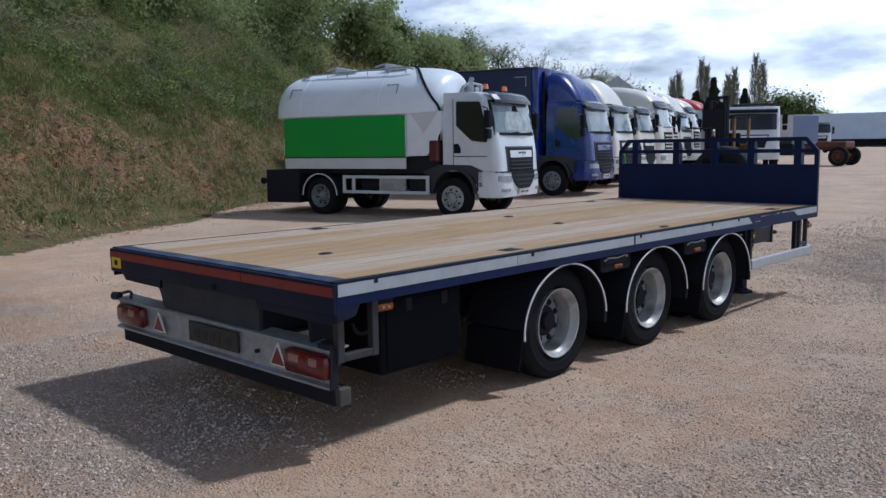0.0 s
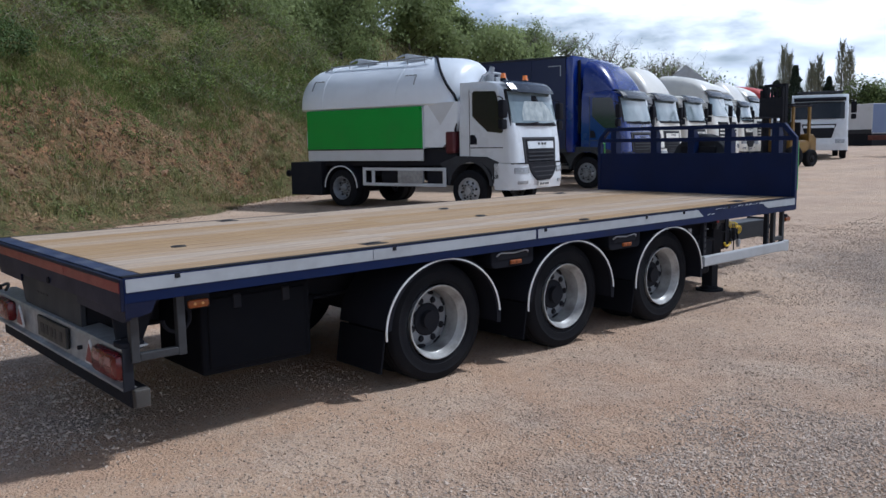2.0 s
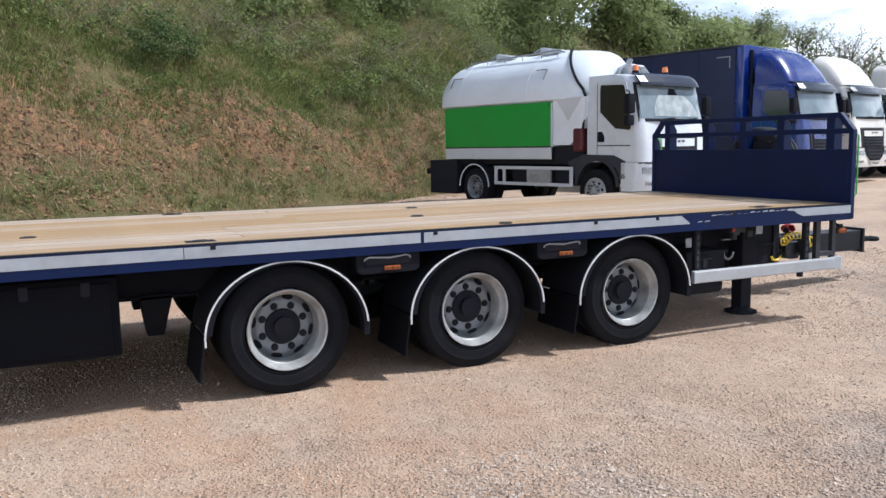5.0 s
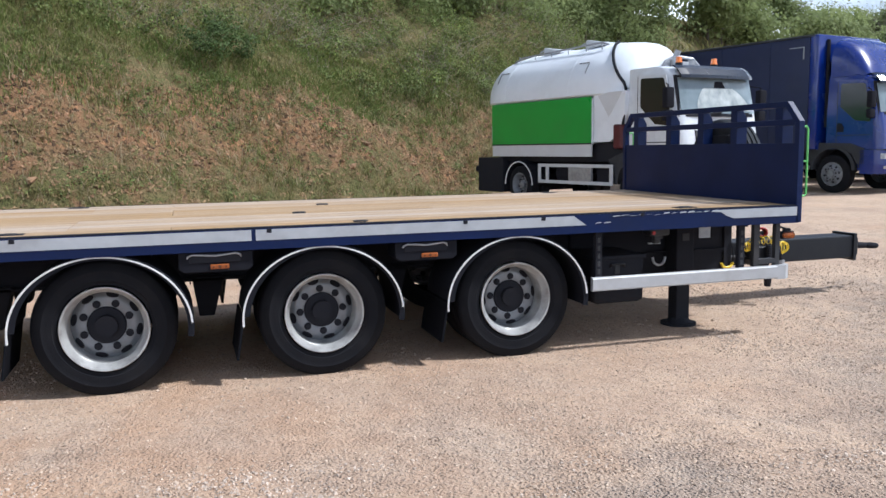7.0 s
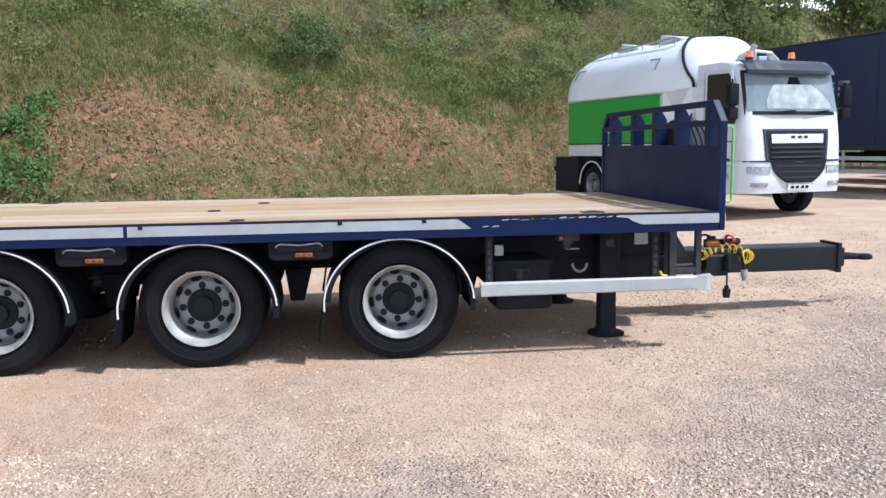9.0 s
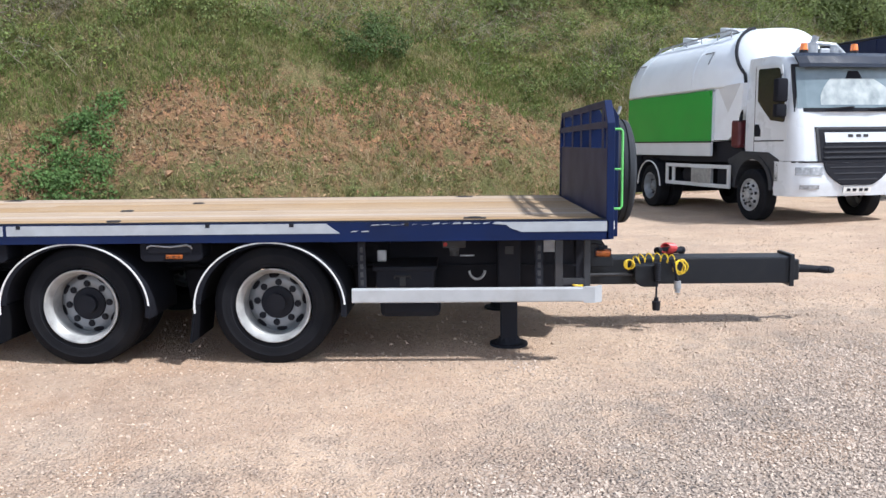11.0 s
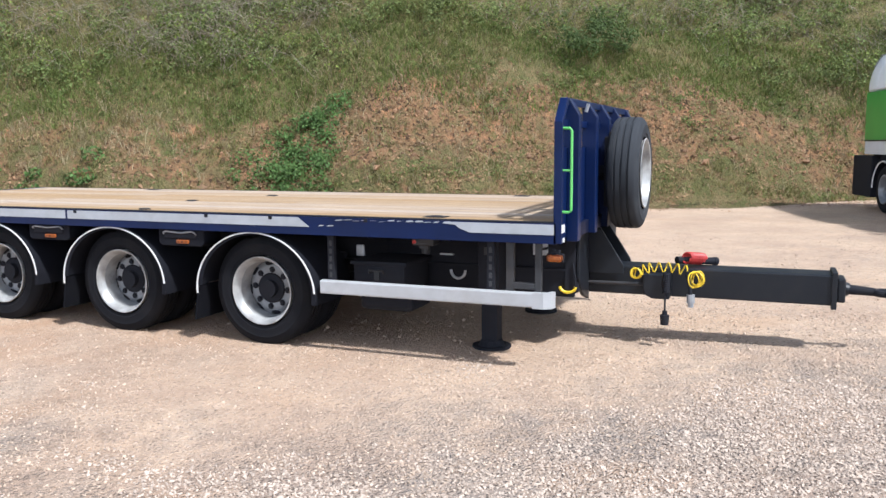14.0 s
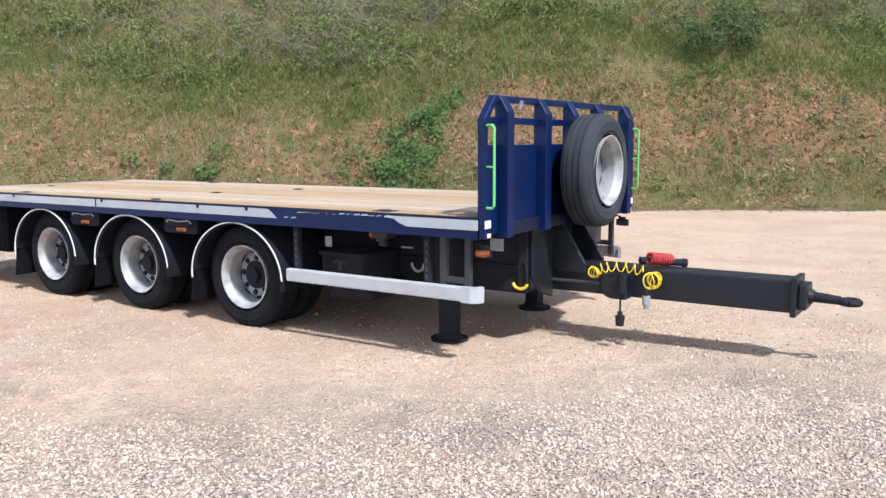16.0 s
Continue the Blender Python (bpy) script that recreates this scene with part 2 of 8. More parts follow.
WHITE_CLOTH = mat("white_cloth", (0.46, 0.50, 0.50), (0.20, 0.24, 0.25), 4.5, 0.6, bump=0.5, bscale=9, spread=0.10)
RUST = mat("rusty_red_steel", (0.125, 0.038, 0.022), (0.070, 0.025, 0.017), 5, 0.75, bump=0.2)
FORK_YELLOW = mat("forklift_yellow", (0.24, 0.135, 0.022), (0.16, 0.09, 0.018), 4, 0.5, dirt=(0.07, 0.05, 0.03), dirt_amount=0.4)
BOX_WHITE = mat("box_white_panel", (0.62, 0.64, 0.66), (0.52, 0.54, 0.56), 0.6, 0.45, dirt=(0.35, 0.33, 0.30), dirt_amount=0.3, dirt_scale=0.8)
BOX_PALE_BLUE = mat("box_pale_blue_panel", (0.50, 0.60, 0.74), (0.44, 0.53, 0.66), 0.6, 0.4, dirt=(0.32, 0.34, 0.36), dirt_amount=0.3, dirt_scale=0.8)
BOX_BLUE = mat("box_blue_panel", (0.150, 0.200, 0.33), (0.125, 0.170, 0.28), 0.6, 0.45)
PLATE_WHITE = mat("number_plate_white", (0.70, 0.70, 0.68), (0.6, 0.6, 0.58), 20, 0.4)
PLATE_DARK = mat("number_plate_dirty", (0.030, 0.030, 0.028), (0.02, 0.02, 0.02), 20, 0.5)
WOOD_END = mat("plank_wood", (0.480, 0.345, 0.212), (0.32, 0.222, 0.136), 6, 0.85, stretch=(9, 0.34, 9), bump=0.35, bscale=24, spread=0.075,
               dirt=(0.25, 0.200, 0.168), dirt_scale=2.3, dirt_amount=0.95, dirt_from=0.48, obj=0.10, spec=0.1)
BARK = mat("bark", (0.09, 0.07, 0.055), (0.05, 0.04, 0.032), 8, 0.9, bump=0.4)
TREE_TWIG = mat("tree_twigs", (0.275, 0.250, 0.195), (0.20, 0.18, 0.14), 3, 0.9, island=0.25)
TWIG = mat("dry_twigs", (0.325, 0.285, 0.225), (0.20, 0.172, 0.135), 5, 0.9, island=0.35)
LEAF_SPRING = leafy(mat("spring_leaves", (0.195, 0.240, 0.055), (0.140, 0.178, 0.042), 0.4, 0.6, island=0.4))
LEAF_TREE = leafy(mat("tree_leaves", (0.265, 0.315, 0.130), (0.195, 0.240, 0.098), 0.35, 0.6, island=0.2), 0.55)
LEAF_SCRUB = leafy(mat("bramble_leaves", (0.158, 0.218, 0.064), (0.132, 0.152, 0.052), 0.5, 0.6, island=0.6))
LEAF_BUSH = leafy(mat("bush_leaves", (0.085, 0.130, 0.038), (0.062, 0.095, 0.030), 1.5, 0.6, island=0.45))
LEAF_DARK = mat("dark_leaves", (0.022, 0.038, 0.018), (0.014, 0.026, 0.013), 0.5, 0.7, island=0.35)
LEAF_NETTLE = leafy(mat("nettle_leaves", (0.110, 0.200, 0.055), (0.085, 0.145, 0.042), 1.5, 0.55, island=0.45))
GRASS = leafy(mat("bank_grass", (0.142, 0.174, 0.050), (0.300, 0.240, 0.116), 0.9, 0.8, island=0.5))
LITTER = leafy(mat("dead_litter", (0.290, 0.200, 0.108), (0.190, 0.125, 0.066), 1.2, 0.9, island=0.45), 0.15)
GRASS_GREEN = leafy(mat("lush_grass", (0.130, 0.185, 0.045), (0.168, 0.186, 0.058), 0.5, 0.75, island=0.35))
CLOD = mat("red_earth_clods", (0.270, 0.150, 0.082), (0.215, 0.135, 0.076), 1.6, 0.95, bump=0.4, island=0.45)
STRAW = leafy(mat("dry_straw", (0.38, 0.32, 0.195), (0.29, 0.235, 0.14), 2.0, 0.85, island=0.3), 0.25)
DEAD_CANE = mat("dead_bramble_canes", (0.330, 0.285, 0.215), (0.200, 0.168, 0.125), 4, 0.9, island=0.4)
POPLAR = mat("poplar_twigs", (0.235, 0.225, 0.145), (0.17, 0.165, 0.11), 1, 0.9, island=0.3)


def ground_material():
    """Compacted sandy track with bands of loose grey gravel."""
    m = bpy.data.materials.new("gravel_yard")
    m.use_nodes = True
    n, l = m.node_tree.nodes, m.node_tree.links
    b = n["Principled BSDF"]
    b.inputs["Roughness"].default_value = 0.92
    co = n.new("ShaderNodeTexCoord")
    sep = n.new("ShaderNodeSeparateXYZ")
    l.new(co.outputs["Object"], sep.inputs["Vector"])

    def noise_at(scale, detail=6, rough=0.6):
        q = n.new("ShaderNodeTexNoise")
        q.inputs["Scale"].default_value, q.inputs["Detail"].default_value, q.inputs["Roughness"].default_value = scale, detail, rough
        l.new(co.outputs["Object"], q.inputs["Vector"])
        return q.outputs["Fac"]

    def rng(src, a, c, lo=0.0, hi=1.0):
        q = n.new("ShaderNodeMapRange")
        q.inputs["From Min"].default_value, q.inputs["From Max"].default_value = a, c
        q.inputs["To Min"].default_value, q.inputs["To Max"].default_value = lo, hi
        l.new(src, q.inputs["Value"])
        return q.outputs["Result"]

    def math_node(op, a, c):
        q = n.new("ShaderNodeMath")
        q.operation = op
        for i, v in enumerate((a, c)):
            if isinstance(v, (int, float)):
                q.inputs[i].default_value = v
            else:
                l.new(v, q.inputs[i])
        return q.outputs[0]

    def mixc(f, a, c):
        q = n.new("ShaderNodeMixRGB")
        if isinstance(f, float):
            q.inputs["Fac"].default_value = f
        else:
            l.new(f, q.inputs["Fac"])
        for k, v in (("Color1", a), ("Color2", c)):
            if isinstance(v, tuple):
                q.inputs[k].default_value = (*v, 1)
            else:
                l.new(v, q.inputs[k])
        return q.outputs["Color"]

    broad = noise_at(0.55, 5)
    # loose grey gravel on the open side and behind the trailer, worn sand elsewhere
    reach = rng(sep.outputs["Y"], 8.0, 11.5, 1.35, 3.9)
    open_side = rng(math_node("ADD", sep.outputs["X"], reach), -1.7, 1.7)
    behind = math_node("MULTIPLY", rng(sep.outputs["Y"], 2.2, 4.2, 1.0, 0.0), rng(math_node("ABSOLUTE", math_node("ADD", sep.outputs["X"], 2.6), 0.0), 0.5, 1.5))
    loose = math_node("ADD", math_node("MAXIMUM", open_side, behind), math_node("ADD", math_node("MULTIPLY", math_node("SUBTRACT", broad, 0.5), 1.7), math_node("MULTIPLY", math_node("SUBTRACT", noise_at(5.0, 4), 0.5), 1.4)))
    track = rng(loose, 0.10, 0.95, 1.0, 0.0)
    tan = mixc(rng(noise_at(0.9), 0.38, 0.62), (0.568, 0.408, 0.280), (0.472, 0.328, 0.220))
    tan = mixc(rng(noise_at(45, 5, 0.7), 0.45, 0.75), tan, (0.58, 0.455, 0.355))
    grey = mixc(rng(noise_at(1.1), 0.35, 0.65), (0.320, 0.254, 0.202), (0.265, 0.208, 0.164))
    vor = n.new("ShaderNodeTexVoronoi")
    vor.inputs["Scale"].default_value = 52
    l.new(co.outputs["Object"], vor.inputs["Vector"])
    hsv = n.new("ShaderNodeSeparateColor")
    l.new(vor.outputs["Color"], hsv.inputs["Color"])
    stones = mixc(hsv.outputs["Red"], (0.39, 0.312, 0.254), (0.76, 0.650, 0.545))
    grey = mixc(0.35, grey, stones)
    edge = rng(vor.outputs["Distance"], 0.0, 0.55, 0.0, 1.0)
    # darker cell borders: the shade in gaps between stones, put into the colour
    grey = mixc(rng(vor.outputs["Distance"], 0.50, 0.64, 0.0, 0.4), grey, (0.150, 0.120, 0.100))
    tan = mixc(rng(hsv.outputs["Green"], 0.80, 0.95, 0.0, 0.3), tan, stones)
    specks = n.new("ShaderNodeTexVoronoi")
    specks.inputs["Scale"].default_value = 46
    l.new(co.outputs["Object"], specks.inputs["Vector"])
    sp = n.new("ShaderNodeSeparateColor")
    l.new(specks.outputs["Color"], sp.inputs["Color"])
    tan = mixc(math_node("MULTIPLY", rng(sp.outputs["Red"], 0.80, 0.86, 0.0, 0.8), rng(specks.outputs["Distance"], 0.34, 0.50, 1.0, 0.0)), tan, (0.19, 0.145, 0.115))
    # tyre ruts run lengthwise, damp patches lie anywhere
    long = n.new("ShaderNodeMapping")
    long.inputs["Scale"].default_value = (1.6, 0.12, 1.0)
    l.new(co.outputs["Object"], long.inputs["Vector"])
    ruts = n.new("ShaderNodeTexNoise")
    ruts.inputs["Scale"].default_value, ruts.inputs["Detail"].default_value = 1.0, 5
    l.new(long.outputs["Vector"], ruts.inputs["Vector"])
    base = mixc(track, grey, tan)
    base = mixc(rng(ruts.outputs["Fac"], 0.50, 0.68, 0.0, 0.4), base, (0.43, 0.315, 0.235))
    base = mixc(rng(noise_at(0.45, 8, 0.65), 0.47, 0.66, 0.0, 0.62), base, (0.405, 0.285, 0.205))
    base = mixc(rng(noise_at(0.8, 7, 0.6), 0.55, 0.68, 0.0, 0.5), base, (0.55, 0.365, 0.230))
    red = math_node("MULTIPLY", rng(sep.outputs["Y"], 4.5, 9.5, 0.62, 0.0), rng(noise_at(1.25, 7, 0.66), 0.40, 0.60))
    base = mixc(red, base, (0.500, 0.298, 0.172))
    base = mixc(rng(noise_at(8.5, 6, 0.75), 0.52, 0.68, 0.0, 0.42), base, (0.28, 0.195, 0.130))
    base = mixc(rng(noise_at(22, 5, 0.75), 0.56, 0.68, 0.0, 0.25), base, (0.62, 0.49, 0.385))
    l.new(base, b.inputs["Base Color"])
    bp = n.new("ShaderNodeBump")
    bp.inputs["Strength"].default_value, bp.inputs["Distance"].default_value = 1.0, 0.03
    height = math_node("ADD", math_node("MULTIPLY", rng(edge, 0, 1, 1, 0), rng(track, 0, 1, 1.0, 0.15)), math_node("ADD", math_node("MULTIPLY", noise_at(70, 3), 0.5), math_node("MULTIPLY", noise_at(13, 6, 0.7), 1.0)))
    l.new(height, bp.inputs["Height"])
    l.new(bp.outputs["Normal"], b.inputs["Normal"])
    return m


def bank_material():
    """Crumbled red-brown earth along the lower slope, under moss and turf elsewhere."""
    m = bpy.data.materials.new("bank_earth")
    m.use_nodes = True
    n, l = m.node_tree.nodes, m.node_tree.links
    b = n["Principled BSDF"]
    b.inputs["Roughness"].default_value, b.inputs["Specular IOR Level"].default_value = 0.95, 0.2
    co = n.new("ShaderNodeTexCoord")

    def noise_at(scale, detail=6, rough=0.6):
        q = n.new("ShaderNodeTexNoise")
        q.inputs["Scale"].default_value, q.inputs["Detail"].default_value, q.inputs["Roughness"].default_value = scale, detail, rough
        l.new(co.outputs["Object"], q.inputs["Vector"])
        return q.outputs["Fac"]

    def rng(src, a, c, lo=0.0, hi=1.0):
        q = n.new("ShaderNodeMapRange")
        q.inputs["From Min"].default_value, q.inputs["From Max"].default_value = a, c
        q.inputs["To Min"].default_value, q.inputs["To Max"].default_value = lo, hi
        l.new(src, q.inputs["Value"])
        return q.outputs["Result"]

    def mixc(f, a, c):
        q = n.new("ShaderNodeMixRGB")
        l.new(f, q.inputs["Fac"])
        for k, v in (("Color1", a), ("Color2", c)):
            if isinstance(v, tuple):
                q.inputs[k].default_value = (*v, 1)
            else:
                l.new(v, q.inputs[k])
        return q.outputs["Color"]

    def add(a, c):
        q = n.new("ShaderNodeMath")
        l.new(a, q.inputs[0])
        l.new(c, q.inputs[1])
        return q.outputs[0]

    across = n.new("ShaderNodeVectorMath")
    across.operation = "DOT_PRODUCT"
    across.inputs[1].default_value = (-0.8714, -0.4906, 0)
    l.new(co.outputs["Object"], across.inputs[0])
    along = n.new("ShaderNodeVectorMath")
    along.operation = "DOT_PRODUCT"
    along.inputs[1].default_value = (-0.4906, 0.8714, 0)
    l.new(co.outputs["Object"], along.inputs[0])
    turf = add(rng(across.outputs["Value"], 13.8, 15.4, -0.085, 0.42), rng(along.outputs["Value"], 17.0, 28.0, 0.0, 0.14))
    turf = add(add(turf, rng(across.outputs["Value"], 11.6, 12.4, 0.16, 0.0)), rng(along.outputs["Value"], 4.0, 10.0, 0.07, 0.0))
    cover = rng(add(turf, noise_at(2.0, 10, 0.72)), 0.44, 0.54)
    earth = mixc(rng(noise_at(1.4), 0.38, 0.62), (0.270, 0.150, 0.078), (0.185, 0.118, 0.060))
    earth = mixc(rng(noise_at(17, 5, 0.7), 0.50, 0.70), earth, (0.255, 0.170, 0.098))
    earth = mixc(rng(noise_at(4.0, 4, 0.6), 0.54, 0.60), earth, (0.420, 0.215, 0.110))
    # dark blots paint the shade of crevices that the relief hardly shows
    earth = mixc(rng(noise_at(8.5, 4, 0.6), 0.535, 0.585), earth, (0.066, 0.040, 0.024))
    earth = mixc(rng(noise_at(5.2, 5, 0.65), 0.54, 0.62), earth, (0.165, 0.130, 0.060))
    green = mixc(rng(noise_at(2.2), 0.38, 0.62), (0.125, 0.128, 0.046), (0.215, 0.165, 0.080))
    green = mixc(rng(noise_at(24, 6, 0.75), 0.48, 0.60), green, (0.062, 0.060, 0.024))
    l.new(mixc(cover, earth, green), b.inputs["Base Color"])
    bp = n.new("ShaderNodeBump")
    bp.inputs["Strength"].default_value, bp.inputs["Distance"].default_value = 1.0, 0.11
    l.new(noise_at(9, 7, 0.72), bp.inputs["Height"])
    l.new(bp.outputs["Normal"], b.inputs["Normal"])
    return m


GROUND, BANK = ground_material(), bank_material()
STONE = mat("gravel_stones", (0.545, 0.444, 0.360), (0.41, 0.328, 0.262), 3, 0.9, bump=0.2, island=0.27)

SAND_STONE = mat("track_stones", (0.53, 0.412, 0.312), (0.40, 0.305, 0.228), 3, 0.9, bump=0.2, island=0.30)


# ---- mesh helpers ----
def mesh_of(name, verts, faces, material, smooth=False):
    me = bpy.data.meshes.new(name)
    verts, faces = np.asarray(verts, dtype=np.float32), np.asarray(faces, dtype=np.int32)
    k = faces.shape[1]
    me.vertices.add(len(verts))
    me.vertices.foreach_set("co", verts.ravel())
    me.loops.add(faces.size)
    me.loops.foreach_set("vertex_index", faces.ravel())
    me.polygons.add(len(faces))
    me.polygons.foreach_set("loop_start", np.arange(0, faces.size, k, dtype=np.int32))
    me.polygons.foreach_set("loop_total", np.full(len(faces), k, dtype=np.int32))
    me.polygons.foreach_set("use_smooth", np.full(len(faces), smooth))
    me.materials.append(material)
    me.update(calc_edges=True)
    return me


def thing(name, label, category, m=None, group="", kind=""):
    ob = new(name)
    ob.empty_display_size = 0.2
    ob.matrix_basis = m or Matrix()
    return tagged(ob, label, category, group, kind)


def part(name, bm, material, parent, label="", smooth=False):
    me = bpy.data.meshes.new(name)
    bmesh.ops.recalc_face_normals(bm, faces=bm.faces)
    if smooth:
        for f in bm.faces:
            f.smooth = True
        for e in bm.edges:
            if len(e.link_faces) == 2 and e.calc_face_angle(0) > 0.6:
                e.smooth = False
    bm.to_mesh(me)
    bm.free()
    me.materials.append(material)
    ob = new(name, me)
    ob.parent = parent
    if label:
        tagged(ob, label)
    return ob


def again(ob, m, parent=None):
    """Another part on the same mesh, with its sub-parts, at m."""
    c = copy_thing(ob, m)
    c.parent = parent or ob.parent
    return c


def B():
    return bmesh.new()


def box(bm, x0, x1, y0, y1, z0, z1, bev=0.0, m=None):
    r = bmesh.ops.create_cube(bm, size=1)
    vs = r["verts"]
    for v in vs:
        v.co = Vector((x0 + (v.co.x + 0.5) * (x1 - x0), y0 + (v.co.y + 0.5) * (y1 - y0), z0 + (v.co.z + 0.5) * (z1 - z0)))
    if bev:
        es = list({e for v in vs for e in v.link_edges})
        r = bmesh.ops.bevel(bm, geom=es, offset=bev, segments=2, profile=0.5, affect="EDGES")
        vs = list({v for f in r["faces"] for v in f.verts} | {v for v in vs if v.is_valid})
    if m:
        bmesh.ops.transform(bm, matrix=m, verts=vs)
    return bm


def cyl(bm, p0, p1, r, seg=16, r2=None):
    p0, p1 = Vector(p0), Vector(p1)
    d = p1 - p0
    m = Matrix.Translation((p0 + p1) / 2) @ d.to_track_quat("Z", "Y").to_matrix().to_4x4()
    bmesh.ops.create_cone(bm, cap_ends=True, segments=seg, radius1=r, radius2=r if r2 is None else r2, depth=d.length, matrix=m)
    return bm


def tube(bm, pts, r, seg=8):
    pts = [Vector(p) for p in pts]
    rings, up = [], Vector((0.13, 0.21, 0.97))
    for i, p in enumerate(pts):
        d = (pts[min(i + 1, len(pts) - 1)] - pts[max(i - 1, 0)]).normalized()
        a = (up - d * up.dot(d)).normalized()
        c = d.cross(a)
        rr = r(i / (len(pts) - 1)) if callable(r) else r
        rings.append([bm.verts.new(p + rr * (math.cos(2 * math.pi * k / seg) * a + math.sin(2 * math.pi * k / seg) * c)) for k in range(seg)])
        up = a
    for q, w in zip(rings, rings[1:]):
        for k in range(seg):
            bm.faces.new((q[k], q[(k + 1) % seg], w[(k + 1) % seg], w[k]))
    bm.faces.new(rings[0][::-1])
    bm.faces.new(rings[-1])
    return bm


def lathe(bm, prof, seg=40, m=None, a0=0.0, a1=2 * math.pi):
    """Turns (x, r) pairs round the x axis."""
    full = abs(a1 - a0 - 2 * math.pi) < 1e-6
    cols = []
    for k in range(seg if full else seg + 1):
        a = a0 + (a1 - a0) * k / seg
        col = []
        for x, r in prof:
            v = Vector((x, r * math.cos(a), r * math.sin(a)))
            col.append(bm.verts.new(m @ v if m else v))
        cols.append(col)
    for k in range(seg):
        p, q = cols[k], cols[(k + 1) % len(cols)]
        for i in range(len(prof) - 1):
            bm.faces.new((p[i], p[i + 1], q[i + 1], q[i]))
    return bm


def prism(bm, poly, axis, a, b, bev=0.0):
    """A polygon in the two other axes, drawn out along axis from a to b."""
    def at(u, v, w):
        return {"x": (w, u, v), "y": (u, w, v), "z": (u, v, w)}[axis]
    lo = [bm.verts.new(at(u, v, a)) for u, v in poly]
    hi = [bm.verts.new(at(u, v, b)) for u, v in poly]
    bm.faces.new(lo)
    bm.faces.new(hi[::-1])
    k = len(poly)
    for i in range(k):
        bm.faces.new((lo[i], hi[i], hi[(i + 1) % k], lo[(i + 1) % k]))
    if bev:
        bmesh.ops.recalc_face_normals(bm, faces=bm.faces)
        bmesh.ops.bevel(bm, geom=[e for e in bm.edges if e.is_valid], offset=bev, segments=1, affect="EDGES")
    return bm


def smoothstep(a, b, v):
    k = np.clip((v - a) / (b - a), 0, 1)
    return k * k * (3 - 2 * k)


# ---- ground and bank ----
def gz(x, y):
    """Height of the yard: level by the trailer, rising gently towards the far end."""
    return 0.0165 * np.clip(np.asarray(y, float) - 10, 0, 46) + 0 * np.asarray(x, float)


def spaced(lo, hi, step, far, grow=1.35):
    mid = list(np.arange(lo, hi + step / 2, step))
    s, left, right = step, [], []
    p, q = lo, hi
    while p > -far:
        s *= grow
        p, q = p - s, q + s
        left.append(p)
        right.append(q)
    return np.array(left[::-1] + mid + right)


gx, gy = spaced(-24, 6, 0.5, 1600), spaced(-8, 46, 0.5, 1600)
X, Y = np.meshgrid(gx, gy, indexing="ij")
rngg = np.random.default_rng(3)
Z = gz(X, Y) + 0.012 * np.sin(X * 0.9 + 0.5 * np.sin(Y * 0.7)) * np.sin(Y * 0.63 + 1) * smoothstep(-2.6, -0.4, X)
idx = np.arange(X.size).reshape(X.shape)
quads = np.stack([idx[:-1, :-1], idx[1:, :-1], idx[1:, 1:], idx[:-1, 1:]], -1).reshape(-1, 4)
ground = new("ground", mesh_of("ground", np.stack([X, Y, Z], -1).reshape(-1, 3), quads, GROUND, True))
tagged(ground, "sandy gravel yard with loose grey stones and worn tracks", "ground", kind="structure")

BN = 11.0                                    # the bank's foot lies this far along the slope's normal


def to_xy(a, n):
    return -0.4906 * a - 0.8714 * n, 0.8714 * a - 0.4906 * n


def bank_rise(a, n):
    h = n - BN - 0.5 * np.sin(a * 0.35) - 0.3 * np.sin(a * 0.91 + 1)
    z = 0.86 * h
    z = np.where(h > 9.5, 0.86 * 9.5 + 0.25 * (h - 9.5), z)
    z = np.where(h < 0.7, 0.62 * (np.maximum(h, -0.6) + 0.2) ** 2 * np.sign(h + 0.2), z)
    return z


def bank_noise(a, n):
    z = 0
    for k, (s, amp) in enumerate(((0.5, 0.22), (1.3, 0.12), (3.1, 0.055), (6.5, 0.03))):
        z = z + amp * np.sin(a * s + 1.7 * np.sin(n * s * 0.8 + k) + k) * np.cos(n * s * 1.2 + 1.3 * np.sin(a * s * 0.6 + 2 * k))
    return z


def lattice(u, v, seed):
    """Smooth noise between 0 and 1 on a unit lattice."""
    iu, iv = np.floor(u), np.floor(v)
    fu, fv = u - iu, v - iv
    fu, fv = fu * fu * (3 - 2 * fu), fv * fv * (3 - 2 * fv)

    def corner(i, j):
        h = np.sin((iu + i) * 127.1 + (iv + j) * 311.7 + seed * 74.7) * 43758.5453
        return h - np.floor(h)
    return (corner(0, 0) * (1 - fu) + corner(1, 0) * fu) * (1 - fv) + (corner(0, 1) * (1 - fu) + corner(1, 1) * fu) * fv


def bareness(a, n):
    """1 where the slope has slipped to bare earth."""
    h = n - BN
    k = smoothstep(0.3, 0.9, h) * (1 - smoothstep(2.9, 3.9, h)) * smoothstep(7.5, 10.5, a) * (1 - smoothstep(19, 30, a))
    low = smoothstep(0.0, 0.3, h) * (1 - smoothstep(1.2, 2.9, h)) * (1 - smoothstep(5, 8, a)) * smoothstep(-8, -4, a)
    return np.clip(np.maximum(k * smoothstep(0.22, 0.55, lattice(a * 0.9, n * 1.1, 9)), low * smoothstep(0.34, 0.62, lattice(a * 1.3, n * 1.6, 9))), 0, 1)


